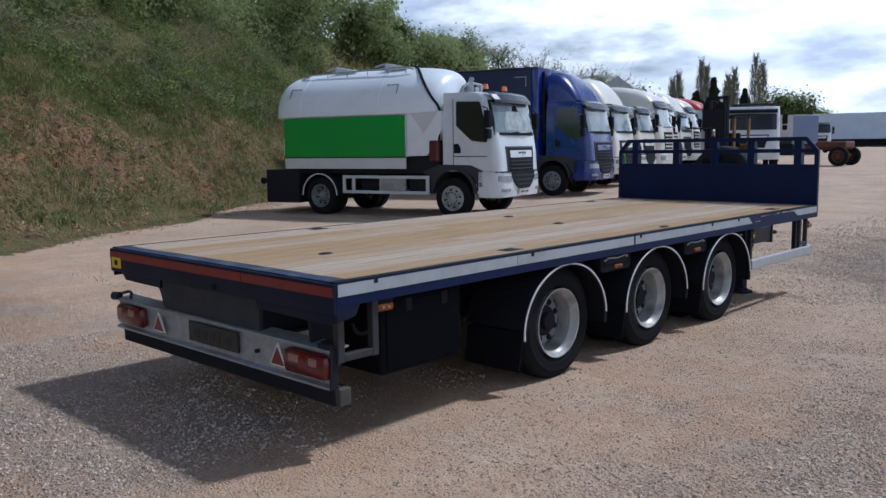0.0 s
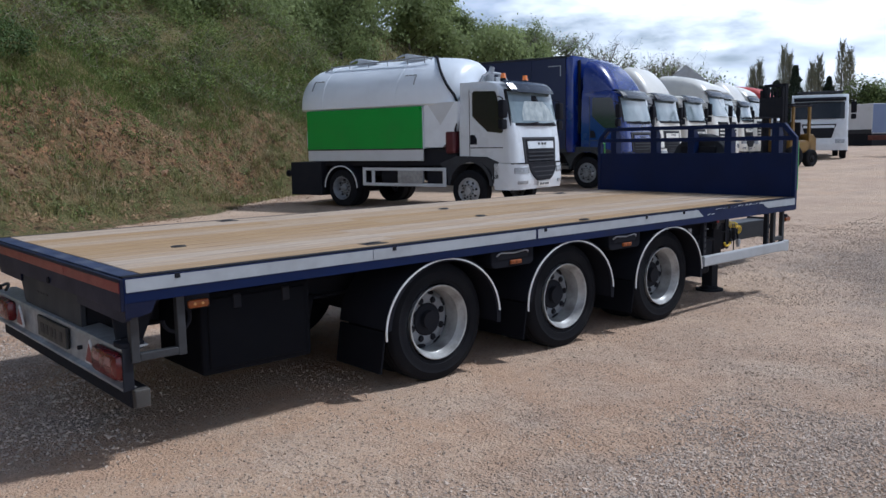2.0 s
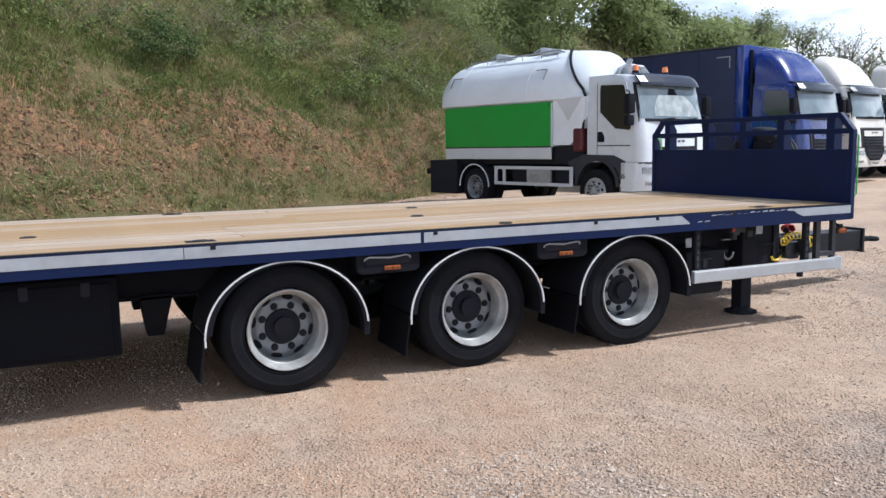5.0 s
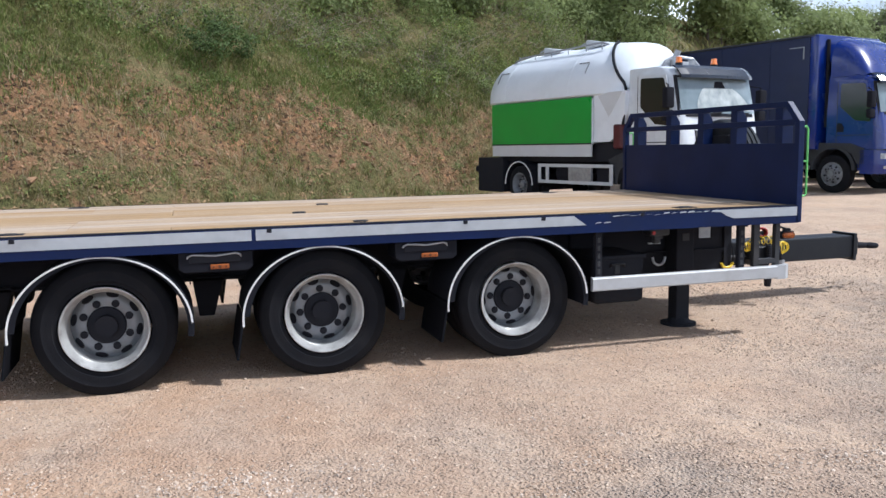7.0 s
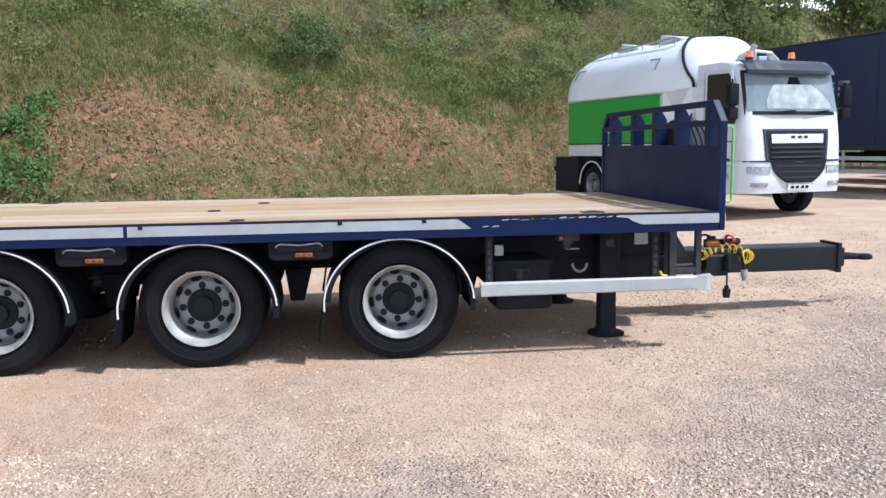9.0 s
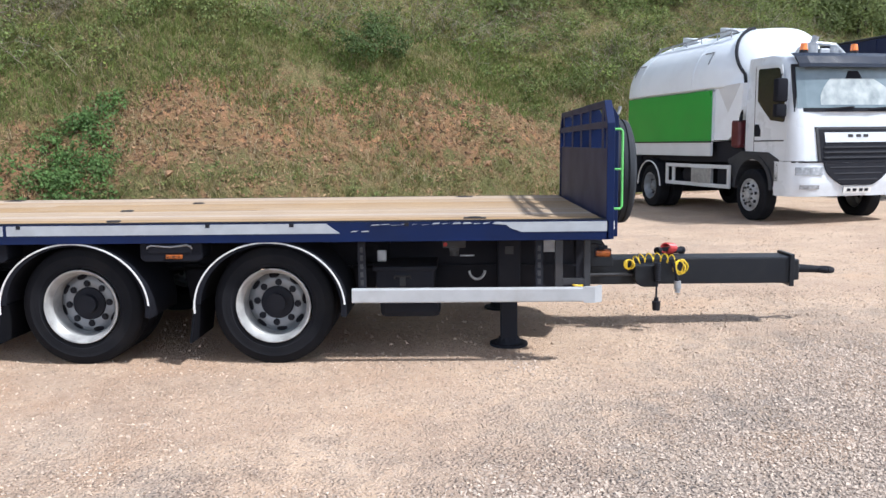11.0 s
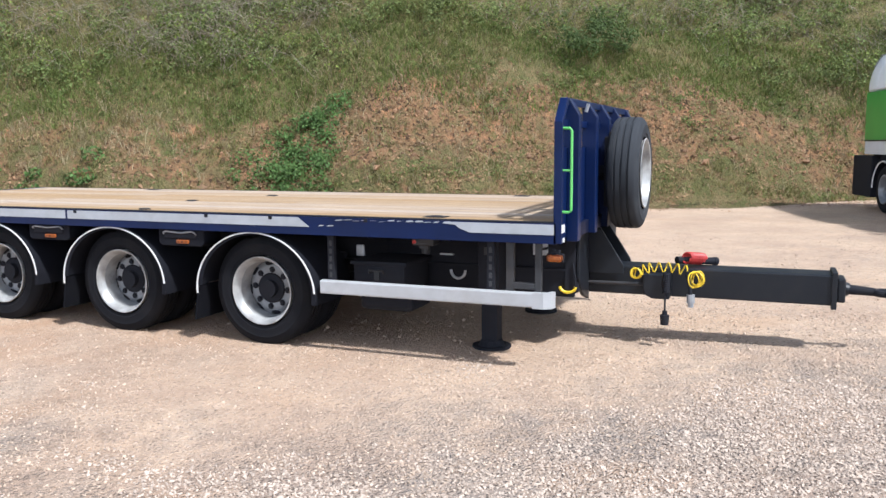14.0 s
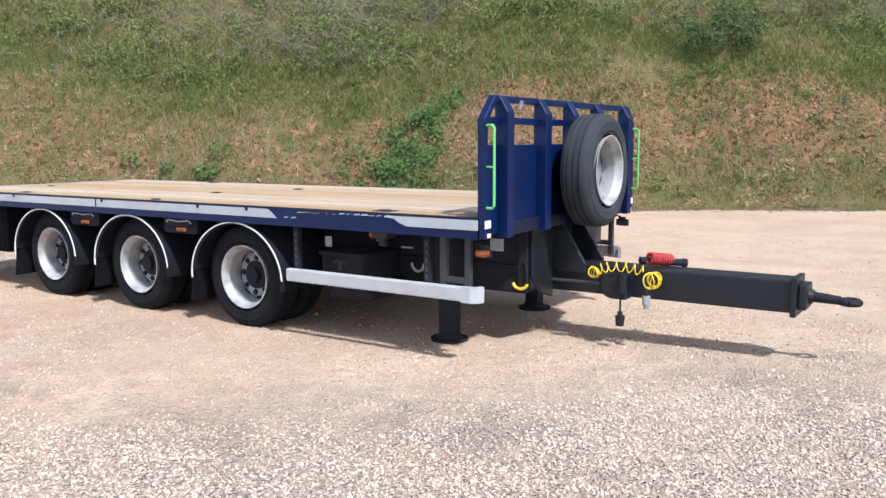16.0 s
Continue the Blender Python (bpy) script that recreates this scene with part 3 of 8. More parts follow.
def crumble(a, n):
    """Slipped clods: round lumps with sharp creases between them."""
    z = 0
    for k, (size, amp) in enumerate(((1.1, 0.18), (0.47, 0.14), (0.21, 0.11))):
        z = z + amp * (np.abs(2 * lattice(a / size + 3.1 * k, n / size * 1.25 + 1.7 * k, k) - 1) - 0.4)
    return z


def bank_z(a, n):
    x, y = to_xy(a, n)
    return gz(x, y) + bank_rise(a, n) + bank_noise(a, n) * smoothstep(0.0, 1.0, n - BN) + crumble(a, n) * (0.42 + 0.58 * bareness(a, n)) * smoothstep(0.0, 0.5, n - BN)


ba = np.concatenate([np.arange(-60, -9, 1.5), np.arange(-9, 27, 0.07), np.arange(27, 46, 0.2), np.arange(46, 220, 1.5)])
bn = np.concatenate([np.arange(10.0, 10.8, 0.2), np.arange(10.8, 15.4, 0.07), np.arange(15.4, 20.5, 0.25), np.arange(20.5, 60, 2.0)])
A, N = np.meshgrid(ba, bn, indexing="ij")
BX, BY = to_xy(A, N)
BZ = bank_z(A, N) + rngg.normal(0, 0.012, A.shape) * (N < 20)
idx = np.arange(A.size).reshape(A.shape)
quads = np.stack([idx[:-1, :-1], idx[1:, :-1], idx[1:, 1:], idx[:-1, 1:]], -1).reshape(-1, 4)
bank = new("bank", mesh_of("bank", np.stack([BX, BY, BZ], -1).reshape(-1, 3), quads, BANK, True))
tagged(bank, "steep bank of bare red earth and rough grass", "bank", kind="structure")


# ---- the trailer: x across (near side +), y forward, z up ----
XC = -4.585
W2, YR, YF, DECK = 1.275, 2.69, 9.62, 0.965
trailer = thing("flatbed_trailer", "dark blue flatbed drawbar trailer with timber deck, parked on gravel", "trailer", Matrix.Translation((XC, 0, 0)))

# side rails with tape
for sx in (1, -1):
    bm = B()
    prism(bm, [(sx * W2, 0.838), (sx * W2, DECK), (sx * (W2 - 0.05), DECK), (sx * (W2 - 0.05), DECK - 0.012), (sx * (W2 - 0.012), DECK - 0.012),
               (sx * (W2 - 0.012), 0.85), (sx * (W2 - 0.07), 0.85), (sx * (W2 - 0.07), 0.838)], "y", YR, YF)
    rail = part("side_rail", bm, NAVY, trailer, "dark blue steel side rail")
    for y0, y1 in ((YR + 0.01, 4.2), (4.205, 5.66), (5.685, 7.79), (9.0, YF - 0.01)):
        bm = B()
        xx = sx * (W2 + 0.003)
        tip = 0.09 if abs(y1 - 7.79) < 0.01 else 0.0
        worn = [(y0 + 0.06, 0.893), (y1, 0.893), (y1, 0.958), (y0 - 0.10, 0.958), (y0 - 0.13, 0.948), (y0 - 0.04, 0.940), (y0 - 0.01, 0.918)]
        prism(bm, worn if y0 == 9.0 else [(y0, 0.893), (y1 + tip, 0.893), (y1, 0.958), (y0, 0.958)], "x", sx * (W2 - 0.001), xx)
        part("tape_strip", bm, TAPE_WHITE, rail, "white reflective tape")
    rs = random.Random(5)
    for k in range(16):
        y = 7.95 + k * 0.066
        bm = B()
        h = rs.uniform(0.003, 0.014)
        z = rs.choice((0.947, 0.942, 0.90))
        prism(bm, [(y, z), (y + rs.uniform(0.02, 0.07), z + 0.003), (y + 0.05, z + h), (y + 0.012, z + h * 0.8)], "x", sx * (W2 - 0.001), sx * (W2 + 0.0025))
        part("tape_remnant", bm, TAPE_WHITE, rail)
    bm = B()
    box(bm, sx * (W2 - 0.055), sx * (W2 - 0.004), YR, YF, DECK + 0.0, DECK + 0.007)
    part("edge_strip", bm, CHASSIS, trailer)
    for y in (2.95, 4.35, 5.75, 7.0, 7.55, 8.3):
        bm = B()
        box(bm, sx * (W2 - 0.01), sx * (W2 + 0.006), y, y + 0.03, DECK - 0.028, DECK - 0.003, 0.002)
        part("rope_hook", bm, CHASSIS, trailer)

# deck planks, laid lengthwise, each in two lengths
PLANKS = 13
pw = (2 * W2 - 0.12) / PLANKS
rs = random.Random(11)
for k in range(PLANKS):
    x0 = -W2 + 0.06 + k * pw
    cut = rs.choice((4.6, 5.2, 6.3, 7.1))
    for y0, y1 in ((YR + 0.11, cut), (cut + 0.003, YF - 0.03)):
        bm = B()
        lift = rs.uniform(0, 0.004)
        box(bm, 0.003, pw - 0.005, 0, y1 - y0, -0.028, 0.0, 0.004)
        ob = part("plank", bm, WOOD_END, trailer)
        ob.matrix_basis = pose(x0, y0, DECK + 0.005 + lift, 0, rs.uniform(-0.25, 0.25), 0)
# worn steel plate across the rear of the deck, and lashing pockets
bm = B()
box(bm, -W2 + 0.01, W2 - 0.01, YR + 0.005, YR + 0.105, DECK - 0.02, DECK + 0.006, 0.002)
part("rear_deck_plate", bm, WORN_BLUE, trailer, "scuffed blue steel plate at the deck's rear edge")
for x, y, wx, wy in ((1.12, 4.32, 0.055, 0.17), (1.11, 8.76, 0.055, 0.15), (0.26, 6.08, 0.035, 0.09), (-0.55, 6.38, 0.035, 0.09), (-1.12, 4.45, 0.055, 0.16),
                     (-1.11, 8.70, 0.055, 0.15), (1.16, 6.35, 0.02, 0.08), (0.30, 3.4, 0.03, 0.08)):
    bm = B()
    box(bm, x - wx, x + wx, y - wy / 2, y + wy / 2, DECK - 0.02, DECK + 0.0098, 0.001)
    pocket = part("lashing_pocket", bm, CHASSIS, trailer, "dark steel lashing point let into the deck")
    bm = B()
    tube(bm, [(x + 0.03 * math.cos(a), y + 0.045 * math.sin(a), DECK + 0.011) for a in np.linspace(0, 2 * math.pi, 13)], 0.005, 6)
    part("lashing_ring", bm, STEEL_GREY, pocket)

# rear frame
bm = B()
box(bm, -W2, W2, YR - 0.02, YR, 0.80, DECK - 0.002, 0.004)
rear = part("rear_beam", bm, NAVY_DULL, trailer, "dark blue rear beam")
for x0, x1 in ((-W2 + 0.005, -0.42), (-0.415, 0.42), (0.425, W2 - 0.005)):
    bm = B()
    box(bm, x0, x1, YR - 0.0235, YR - 0.018, 0.893, 0.945)
    part("red_tape", bm, TAPE_RED, rear, "red reflective tape")
bm = B()
box(bm, -W2 + 0.03, -W2 + 0.165, YR - 0.0245, YR - 0.018, 0.828, 0.905)
plate_y = part("warning_label", bm, YELLOW_PLATE, rear, "yellow label")
bm = B()
box(bm, -W2 + 0.075, -W2 + 0.12, YR - 0.0255, YR - 0.024, 0.85, 0.885)
part("label_mark", bm, CHASSIS, plate_y)
bm = B()
prism(bm, [(-0.78, 0.81), (0.53, 0.81), (0.53, 0.585), (-0.56, 0.595), (-0.60, 0.62), (-0.63, 0.70), (-0.67, 0.755), (-0.72, 0.79)], "y", YR + 0.02, YR + 0.05, 0.003)
part("rear_panel", bm, GREY_PLASTIC, trailer, "dusty dark steel panel under the rear beam")
bm = B()
prism(bm, [(-1.16, 0.80), (-0.6, 0.80), (-0.6, 0.74), (-1.1, 0.745)], "y", YR + 0.005, YR + 0.03)
part("rear_gusset", bm, NAVY_DULL, trailer)
bm = B()
prism(bm, [(0.53, 0.80), (W2 - 0.005, 0.80), (W2 - 0.005, 0.755), (W2 - 0.06, 0.735), (0.53, 0.745)], "y", YR + 0.005, YR + 0.03)
part("rear_gusset", bm, NAVY_DULL, trailer)
for x in (-0.30, -0.24, -0.19, -0.12):
    part("faded_mark", box(B(), x, x + 0.035, YR + 0.016, YR + 0.021, 0.70, 0.712), STEEL_GREY, trailer)
bm = B()
cyl(bm, (0.12, YR - 0.012, 0.83), (0.12, YR - 0.03, 0.83), 0.02)
part("bolt", bm, CHASSIS, trailer)

# light bar and underrun
YB = YR - 0.005
bm = B()
prism(bm, [(YB, 0.60), (YB + 0.13, 0.61), (YB + 0.13, 0.602), (YB + 0.028, 0.588), (YB + 0.028, 0.418), (YB + 0.06, 0.398), (YB - 0.01, 0.386), (YB - 0.01, 0.398),
           (YB + 0.018, 0.41), (YB + 0.018, 0.582), (YB - 0.004, 0.586)], "x", -1.24, 1.215)
bar = part("light_bar", bm, GALV, trailer, "folded grey metal light bar across the rear")
bm = B()
box(bm, -1.22, 1.20, YB + 0.03, YB + 0.12, 0.285, 0.388, 0.008)
part("underrun_bar", bm, CHASSIS, trailer, "black steel underrun bar")
bm = B()
box(bm, 1.18, 1.24, YB + 0.04, YB + 0.12, 0.29, 0.385, 0.006)
part("underrun_end", bm, DUSTY_STEEL, trailer, "dusty steel end of the underrun bar")
bm = B()
prism(bm, [(YB - 0.006, 0.606), (YB + 0.045, 0.608), (YB + 0.045, 0.39), (YB - 0.012, 0.384)], "x", 1.217, 1.227, 0.002)
box(bm, 1.12, 1.222, YB - 0.012, YB + 0.05, 0.602, 0.632, 0.008)
part("light_bar_end", bm, CHASSIS, trailer, "black end plate of the light bar")
for sx in (1, -1):
    bm = B()
    lx = 1.025 if sx > 0 else -1.0
    box(bm, lx - 0.19, lx + 0.19, YB - 0.045, YB + 0.035, 0.430, 0.575, 0.039)
    lamp = part("tail_lamp", bm, RED_LENS, trailer, "red tail lamp cluster", True)
    for x, wdt in ((0.945, 0.105), (1.115, 0.085)):
        bm = B()
        box(bm, sx * x - wdt / 2, sx * x + wdt / 2, YB - 0.048, YB - 0.02, 0.498, 0.552, 0.014)
        part("lamp_window", bm, CLEAR_LENS, lamp, "pale lamp window")
    bm = B()
    tx = 0.765 if sx > 0 else -0.60
    prism(bm, [(tx - 0.08, 0.443), (tx + 0.08, 0.443), (tx, 0.578)], "y", YB - 0.018, YB - 0.008)
    tri = part("reflector_triangle", bm, EDGE_WHITE, trailer, "white-edged triangle reflector")
    bm = B()
    prism(bm, [(tx - 0.060, 0.454), (tx + 0.060, 0.454), (tx, 0.556)], "y", YB - 0.0215, YB - 0.017)
    part("reflector", bm, TAPE_RED, tri, "red triangular reflector")
bm = B()
box(bm, -0.22, 0.34, YB - 0.010, YB + 0.012, 0.443, 0.572, 0.006)
plate = part("number_plate", bm, PLATE_DARK, trailer, "dirty dark number plate holder")
for k, (x, wdt) in enumerate(((-0.15, 0.07), (-0.05, 0.05), (0.04, 0.05), (0.12, 0.03), (0.22, 0.05))):
    bm = B()
    box(bm, x, x + wdt, YB - 0.0125, YB - 0.009, 0.475, 0.535)
    part("plate_bar", bm, STEEL_GREY, plate)
bm = B()
cyl(bm, (0.53, YB + 0.02, 0.49), (0.53, YB - 0.006, 0.49), 0.012)
part("bolt", bm, CHASSIS, trailer)
bm = B()
tube(bm, [(-1.26 + 0.0 * k, YB + 0.0, 0.615) if k == 0 else (-1.25 + 0.19 * k / 8, YB + 0.02 + 0.04 * math.sin(k / 8 * math.pi), 0.618 + 0.03 * math.sin(k / 8 * math.pi)) for k in range(9)], 0.011)
cyl(bm, (-1.27, YB - 0.01, 0.615), (-1.215, YB + 0.01, 0.615), 0.03)
part("marker_stalk", bm, GREY_PLASTIC, trailer, "grey rubber marker stalk")
bm = B()
box(bm, 1.08, 1.20, YB + 0.04, YB + 0.12, 0.585, 0.63, 0.008)
part("junction_box", bm, CHASSIS, trailer)

# side frame behind the rear corner
for y in (YR + 0.03, YR + 0.275):
    bm = B()
    box(bm, 1.198, 1.242, y, y + 0.045, 0.525, 0.84, 0.004)
    part("side_frame_post", bm, STEEL_GREY, trailer)
bm = B()
box(bm, 1.198, 1.242, YR + 0.075, YR + 0.275, 0.53, 0.57, 0.004)
part("side_frame_rail", bm, STEEL_GREY, trailer)
for sx in (1, -1):
    bm = B()
    prism(bm, [(YR, 0.84), (YR + 0.16, 0.84), (YR + 0.13, 0.78), (YR + 0.07, 0.765), (YR, 0.765)], "x", sx * (W2 - 0.012), sx * W2)
    part("corner_gusset", bm, NAVY_DULL, trailer)
    bm = B()
    box(bm, sx * 1.17 - 0.03, sx * 1.17 + 0.02, YR + 0.345, YR + 0.485, 0.745, 0.838, 0.006)
    housing = part("lamp_housing", bm, CHASSIS, trailer, "black lamp housing")
    bm = B()
    box(bm, sx * 1.19 - 0.005, sx * 1.19 + 0.014, YR + 0.355, YR + 0.475, 0.752, 0.796, 0.014)
    part("marker_lamp", bm, AMBER, housing, "amber side marker lamp")
    for dy in (-0.022, 0.022):
        bm = B()
        cyl(bm, (sx * 1.203, YR + 0.415 + dy, 0.774), (sx * 1.207, YR + 0.415 + dy, 0.774), 0.008, 12)
        part("lamp_eye", bm, AMBER_PALE, housing, "bright reflector in the lamp")
bm = B()
prism(bm, [(YR + 0.02, 0.82), (YR + 0.32, 0.82), (YR + 0.25, 0.74), (YR + 0.17, 0.56), (YR + 0.05, 0.56)], "x", 0.98, 1.0)
part("bracket_plate", bm, CHASSIS, trailer)
bm = B()
tube(bm, [(1.1, YR + 0.33 + 0.075 * math.cos(a), 0.69 + 0.07 * math.sin(a)) for a in np.linspace(math.pi, 2 * math.pi, 12)] + [(1.1, YR + 0.405, 0.76)], 0.011)
part("tie_loop", bm, CHASSIS, trailer, "black steel tie loop")

# tool box ahead of the side frame
bm = B()
box(bm, 0.50, 1.09, 3.16, 3.86, 0.335, 0.80, 0.02)
tbox = part("tool_box", bm, BOX_BLACK, trailer, "black plastic tool box hung under the deck")
bm = B()
box(bm, 1.08, 1.102, 3.2, 3.82, 0.37, 0.77, 0.01)
part("tool_box_lid", bm, BOX_BLACK, tbox)
for y in (3.35, 3.66):
    bm = B()
    box(bm, 1.095, 1.112, y, y + 0.05, 0.70, 0.78, 0.006)
    part("latch", bm, CHASSIS, tbox)
bm = B()
box(bm, -1.20, -0.52, 3.2, 3.95, 0.40, 0.80, 0.02)
part("tool_box", bm, PLASTIC, trailer, "black plastic tool box on the far side")

# chassis: two long beams, cross members, outriggers
for sx in (1, -1):
    bm = B()
    prism(bm, [(sx * 0.45, 0.56), (sx * 0.57, 0.56), (sx * 0.57, 0.575), (sx * 0.515, 0.575), (sx * 0.515, 0.80), (sx * 0.57, 0.80), (sx * 0.57, 0.815),
               (sx * 0.45, 0.815), (sx * 0.45, 0.80), (sx * 0.505, 0.80), (sx * 0.505, 0.575), (sx * 0.45, 0.575)], "y", YR + 0.05, YF - 0.1)
    part("chassis_beam", bm, CHASSIS, trailer)
for y in np.arange(YR + 0.5, YF - 0.1, 0.62):
    bm = B()
    box(bm, -W2 + 0.05, W2 - 0.05, y, y + 0.06, 0.845, 0.93)
    box(bm, -W2 + 0.3, W2 - 0.3, y + 0.02, y + 0.03, 0.79, 0.846)
    part("cross_member", bm, CHASSIS, trailer)
bm = B()
for x in (-0.3, 0.3):
    cyl(bm, (x, 4.6, 0.66), (x, 5.4, 0.66), 0.13, 20)
    cyl(bm, (x, 5.6, 0.66), (x, 6.4, 0.66), 0.13, 20)
part("air_tank", bm, CHASSIS, trailer, "black air reservoirs between the beams")
bm = B()
box(bm, -0.4, 0.4, 7.7, 9.3, 0.60, 0.74, 0.02)
part("belly_plate", bm, CHASSIS, trailer)

# wheels: pairs of tyres on dished rims, three axles
HUB_Y, HUB_Z, R = (4.805, 6.10, 7.405), 0.400, 0.410
DISH, FACE = 0.008, 1.180                     # how far the disc is sunk beyond the rim; the outer face across


def tyre_profile(x0, x1, r):
    w = x1 - x0
    out = [(x0 + 0.012, 0.262), (x0 + 0.002, 0.285), (x0, 0.32), (x0 + 0.004, r - 0.055), (x0 + 0.014, r - 0.022), (x0 + 0.03, r - 0.006)]
    for g in (0.30, 0.5, 0.70):
        c = x0 + w * g
        out += [(c - 0.008, r), (c - 0.007, r - 0.011), (c + 0.007, r - 0.011), (c + 0.008, r)]
    out += [(x1 - 0.03, r - 0.006), (x1 - 0.014, r - 0.022), (x1 - 0.004, r - 0.055), (x1 - 0.002, r - 0.058), (x1, 0.345), (x1 - 0.002, 0.340), (x1, 0.32), (x1 - 0.001, 0.288), (x1 - 0.006, 0.284), (x1 - 0.012, 0.262)]
    return out


def build_wheel(parent, tyre_mat=RUBBER, dual=True, hub=True, r=R, k=1.0):
    """A wheel with its axis along x; the outer face looks to +x, at x = 0."""
    w = new("wheel")
    w.parent = parent
    prof = [(x * k, rr * k) for x, rr in tyre_profile(-0.225, 0.0, r)]
    part("tyre", lathe(B(), prof, 56), tyre_mat, w, "", True)
    if dual:
        prof = [(x * k, rr * k) for x, rr in tyre_profile(-0.515, -0.29, r)]
        part("inner_tyre", lathe(B(), prof, 48), tyre_mat, w, "", True)
    def turned(name, pairs, material, label="", seg=48, sink=0.0):
        return part(name, lathe(B(), [((x - sink) * k, rr * k) for x, rr in pairs], seg), material, w, label, True)

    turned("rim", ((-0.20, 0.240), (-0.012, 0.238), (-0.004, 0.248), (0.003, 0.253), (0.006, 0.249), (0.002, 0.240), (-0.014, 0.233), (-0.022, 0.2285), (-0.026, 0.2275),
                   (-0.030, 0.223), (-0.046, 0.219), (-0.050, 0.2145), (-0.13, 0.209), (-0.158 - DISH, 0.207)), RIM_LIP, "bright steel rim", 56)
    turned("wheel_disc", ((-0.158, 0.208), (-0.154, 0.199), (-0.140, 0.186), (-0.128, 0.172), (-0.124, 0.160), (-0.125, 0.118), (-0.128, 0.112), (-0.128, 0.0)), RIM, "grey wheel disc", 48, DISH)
    for i in range(8):
        a = 2 * math.pi * (i + 0.5) / 8
        bm = B()
        lathe(bm, ((-0.016, 0.0225), (0.0045, 0.0215), (0.0045, 0.0)), 10)
        bmesh.ops.transform(bm, matrix=Matrix.Diagonal((k, 1.7 * k, k, 1)), verts=bm.verts)
        bmesh.ops.transform(bm, matrix=Matrix.Rotation(a + math.pi / 2, 4, "X") @ Matrix.Translation((-(0.140 + DISH) * k, 0, -0.187 * k)) @ Matrix.Rotation(radians(42), 4, "Y"), verts=bm.verts)
        part("hand_hole", bm, CHASSIS, w)
    if hub:
        turned("hub", ((-0.133, 0.114), (-0.118, 0.112), (-0.112, 0.104), (-0.111, 0.062), (-0.104, 0.058), (-0.100, 0.05), (-0.100, 0.0)), CHASSIS, "black hub", 28, DISH)
        bm = B()
        lathe(bm, [(x * k, rr * k) for x, rr in ((-0.1005, 0.050), (-0.097, 0.050), (-0.097, 0.044), (-0.1005, 0.044))], 24)
        for yy in (-0.020, 0.0, 0.020):
            box(bm, -0.1005 * k, -0.0965 * k, (yy - 0.006) * k, (yy + 0.006) * k, -0.026 * k, 0.028 * k)
        bmesh.ops.translate(bm, vec=(-DISH * k, 0, 0), verts=bm.verts)
        part("hub_emblem", bm, EMBLEM_GREY, w)
        for i in range(8):
            a = 2 * math.pi * i / 8 + 0.2
            cy, cz = 0.139 * k * math.cos(a), 0.139 * k * math.sin(a)
            bm = B()
            cyl(bm, (-0.128 * k, cy, cz), (-0.120 * k, cy, cz), 0.0235 * k, 14)
            cyl(bm, (-0.122 * k, cy, cz), (-0.110 * k, cy, cz), 0.0175 * k, 6)
            bmesh.ops.translate(bm, vec=(-DISH * k, 0, 0), verts=bm.verts)
            part("wheel_nut", bm, CHASSIS, w)
    return w


first = build_wheel(trailer)
first.matrix_basis = pose(FACE, HUB_Y[0], HUB_Z, 10)
for i, y in enumerate(HUB_Y):
    if i:
        again(first, pose(FACE, y, HUB_Z, 37 * i), trailer)
    again(first, pose(-FACE, y, HUB_Z, 21 * i, 0, 180), trailer)
    bm = B()
    cyl(bm, (-1.1, y, HUB_Z), (1.1, y, HUB_Z), 0.065, 16)
    for sx in (1, -1):
        box(bm, sx * 0.5 - 0.05, sx * 0.5 + 0.05, y - 0.32, y + 0.30, HUB_Z + 0.05, HUB_Z + 0.13, 0.01)
        cyl(bm, (sx * 0.5, y + 0.25, HUB_Z + 0.10), (sx * 0.5, y + 0.25, 0.62), 0.11, 16)
    part("axle", bm, CHASSIS, trailer)

for y in (4.17, 5.467, 6.763, 8.02):
    for sx in (1, -1):
        bm = B()
        prism(bm, [(y - 0.16, 0.59), (y + 0.05, 0.59), (y - 0.02, 0.32), (y - 0.12, 0.32)], "x", sx * 0.5 - 0.07, sx * 0.5 + 0.07, 0.006)
        part("axle_hanger", bm, CHASSIS, trailer)
bm = B()
box(bm, -0.42, 0.42, 4.1, 8.0, 0.55, 0.80, 0.03)
part("belly_plate", bm, CHASSIS, trailer)
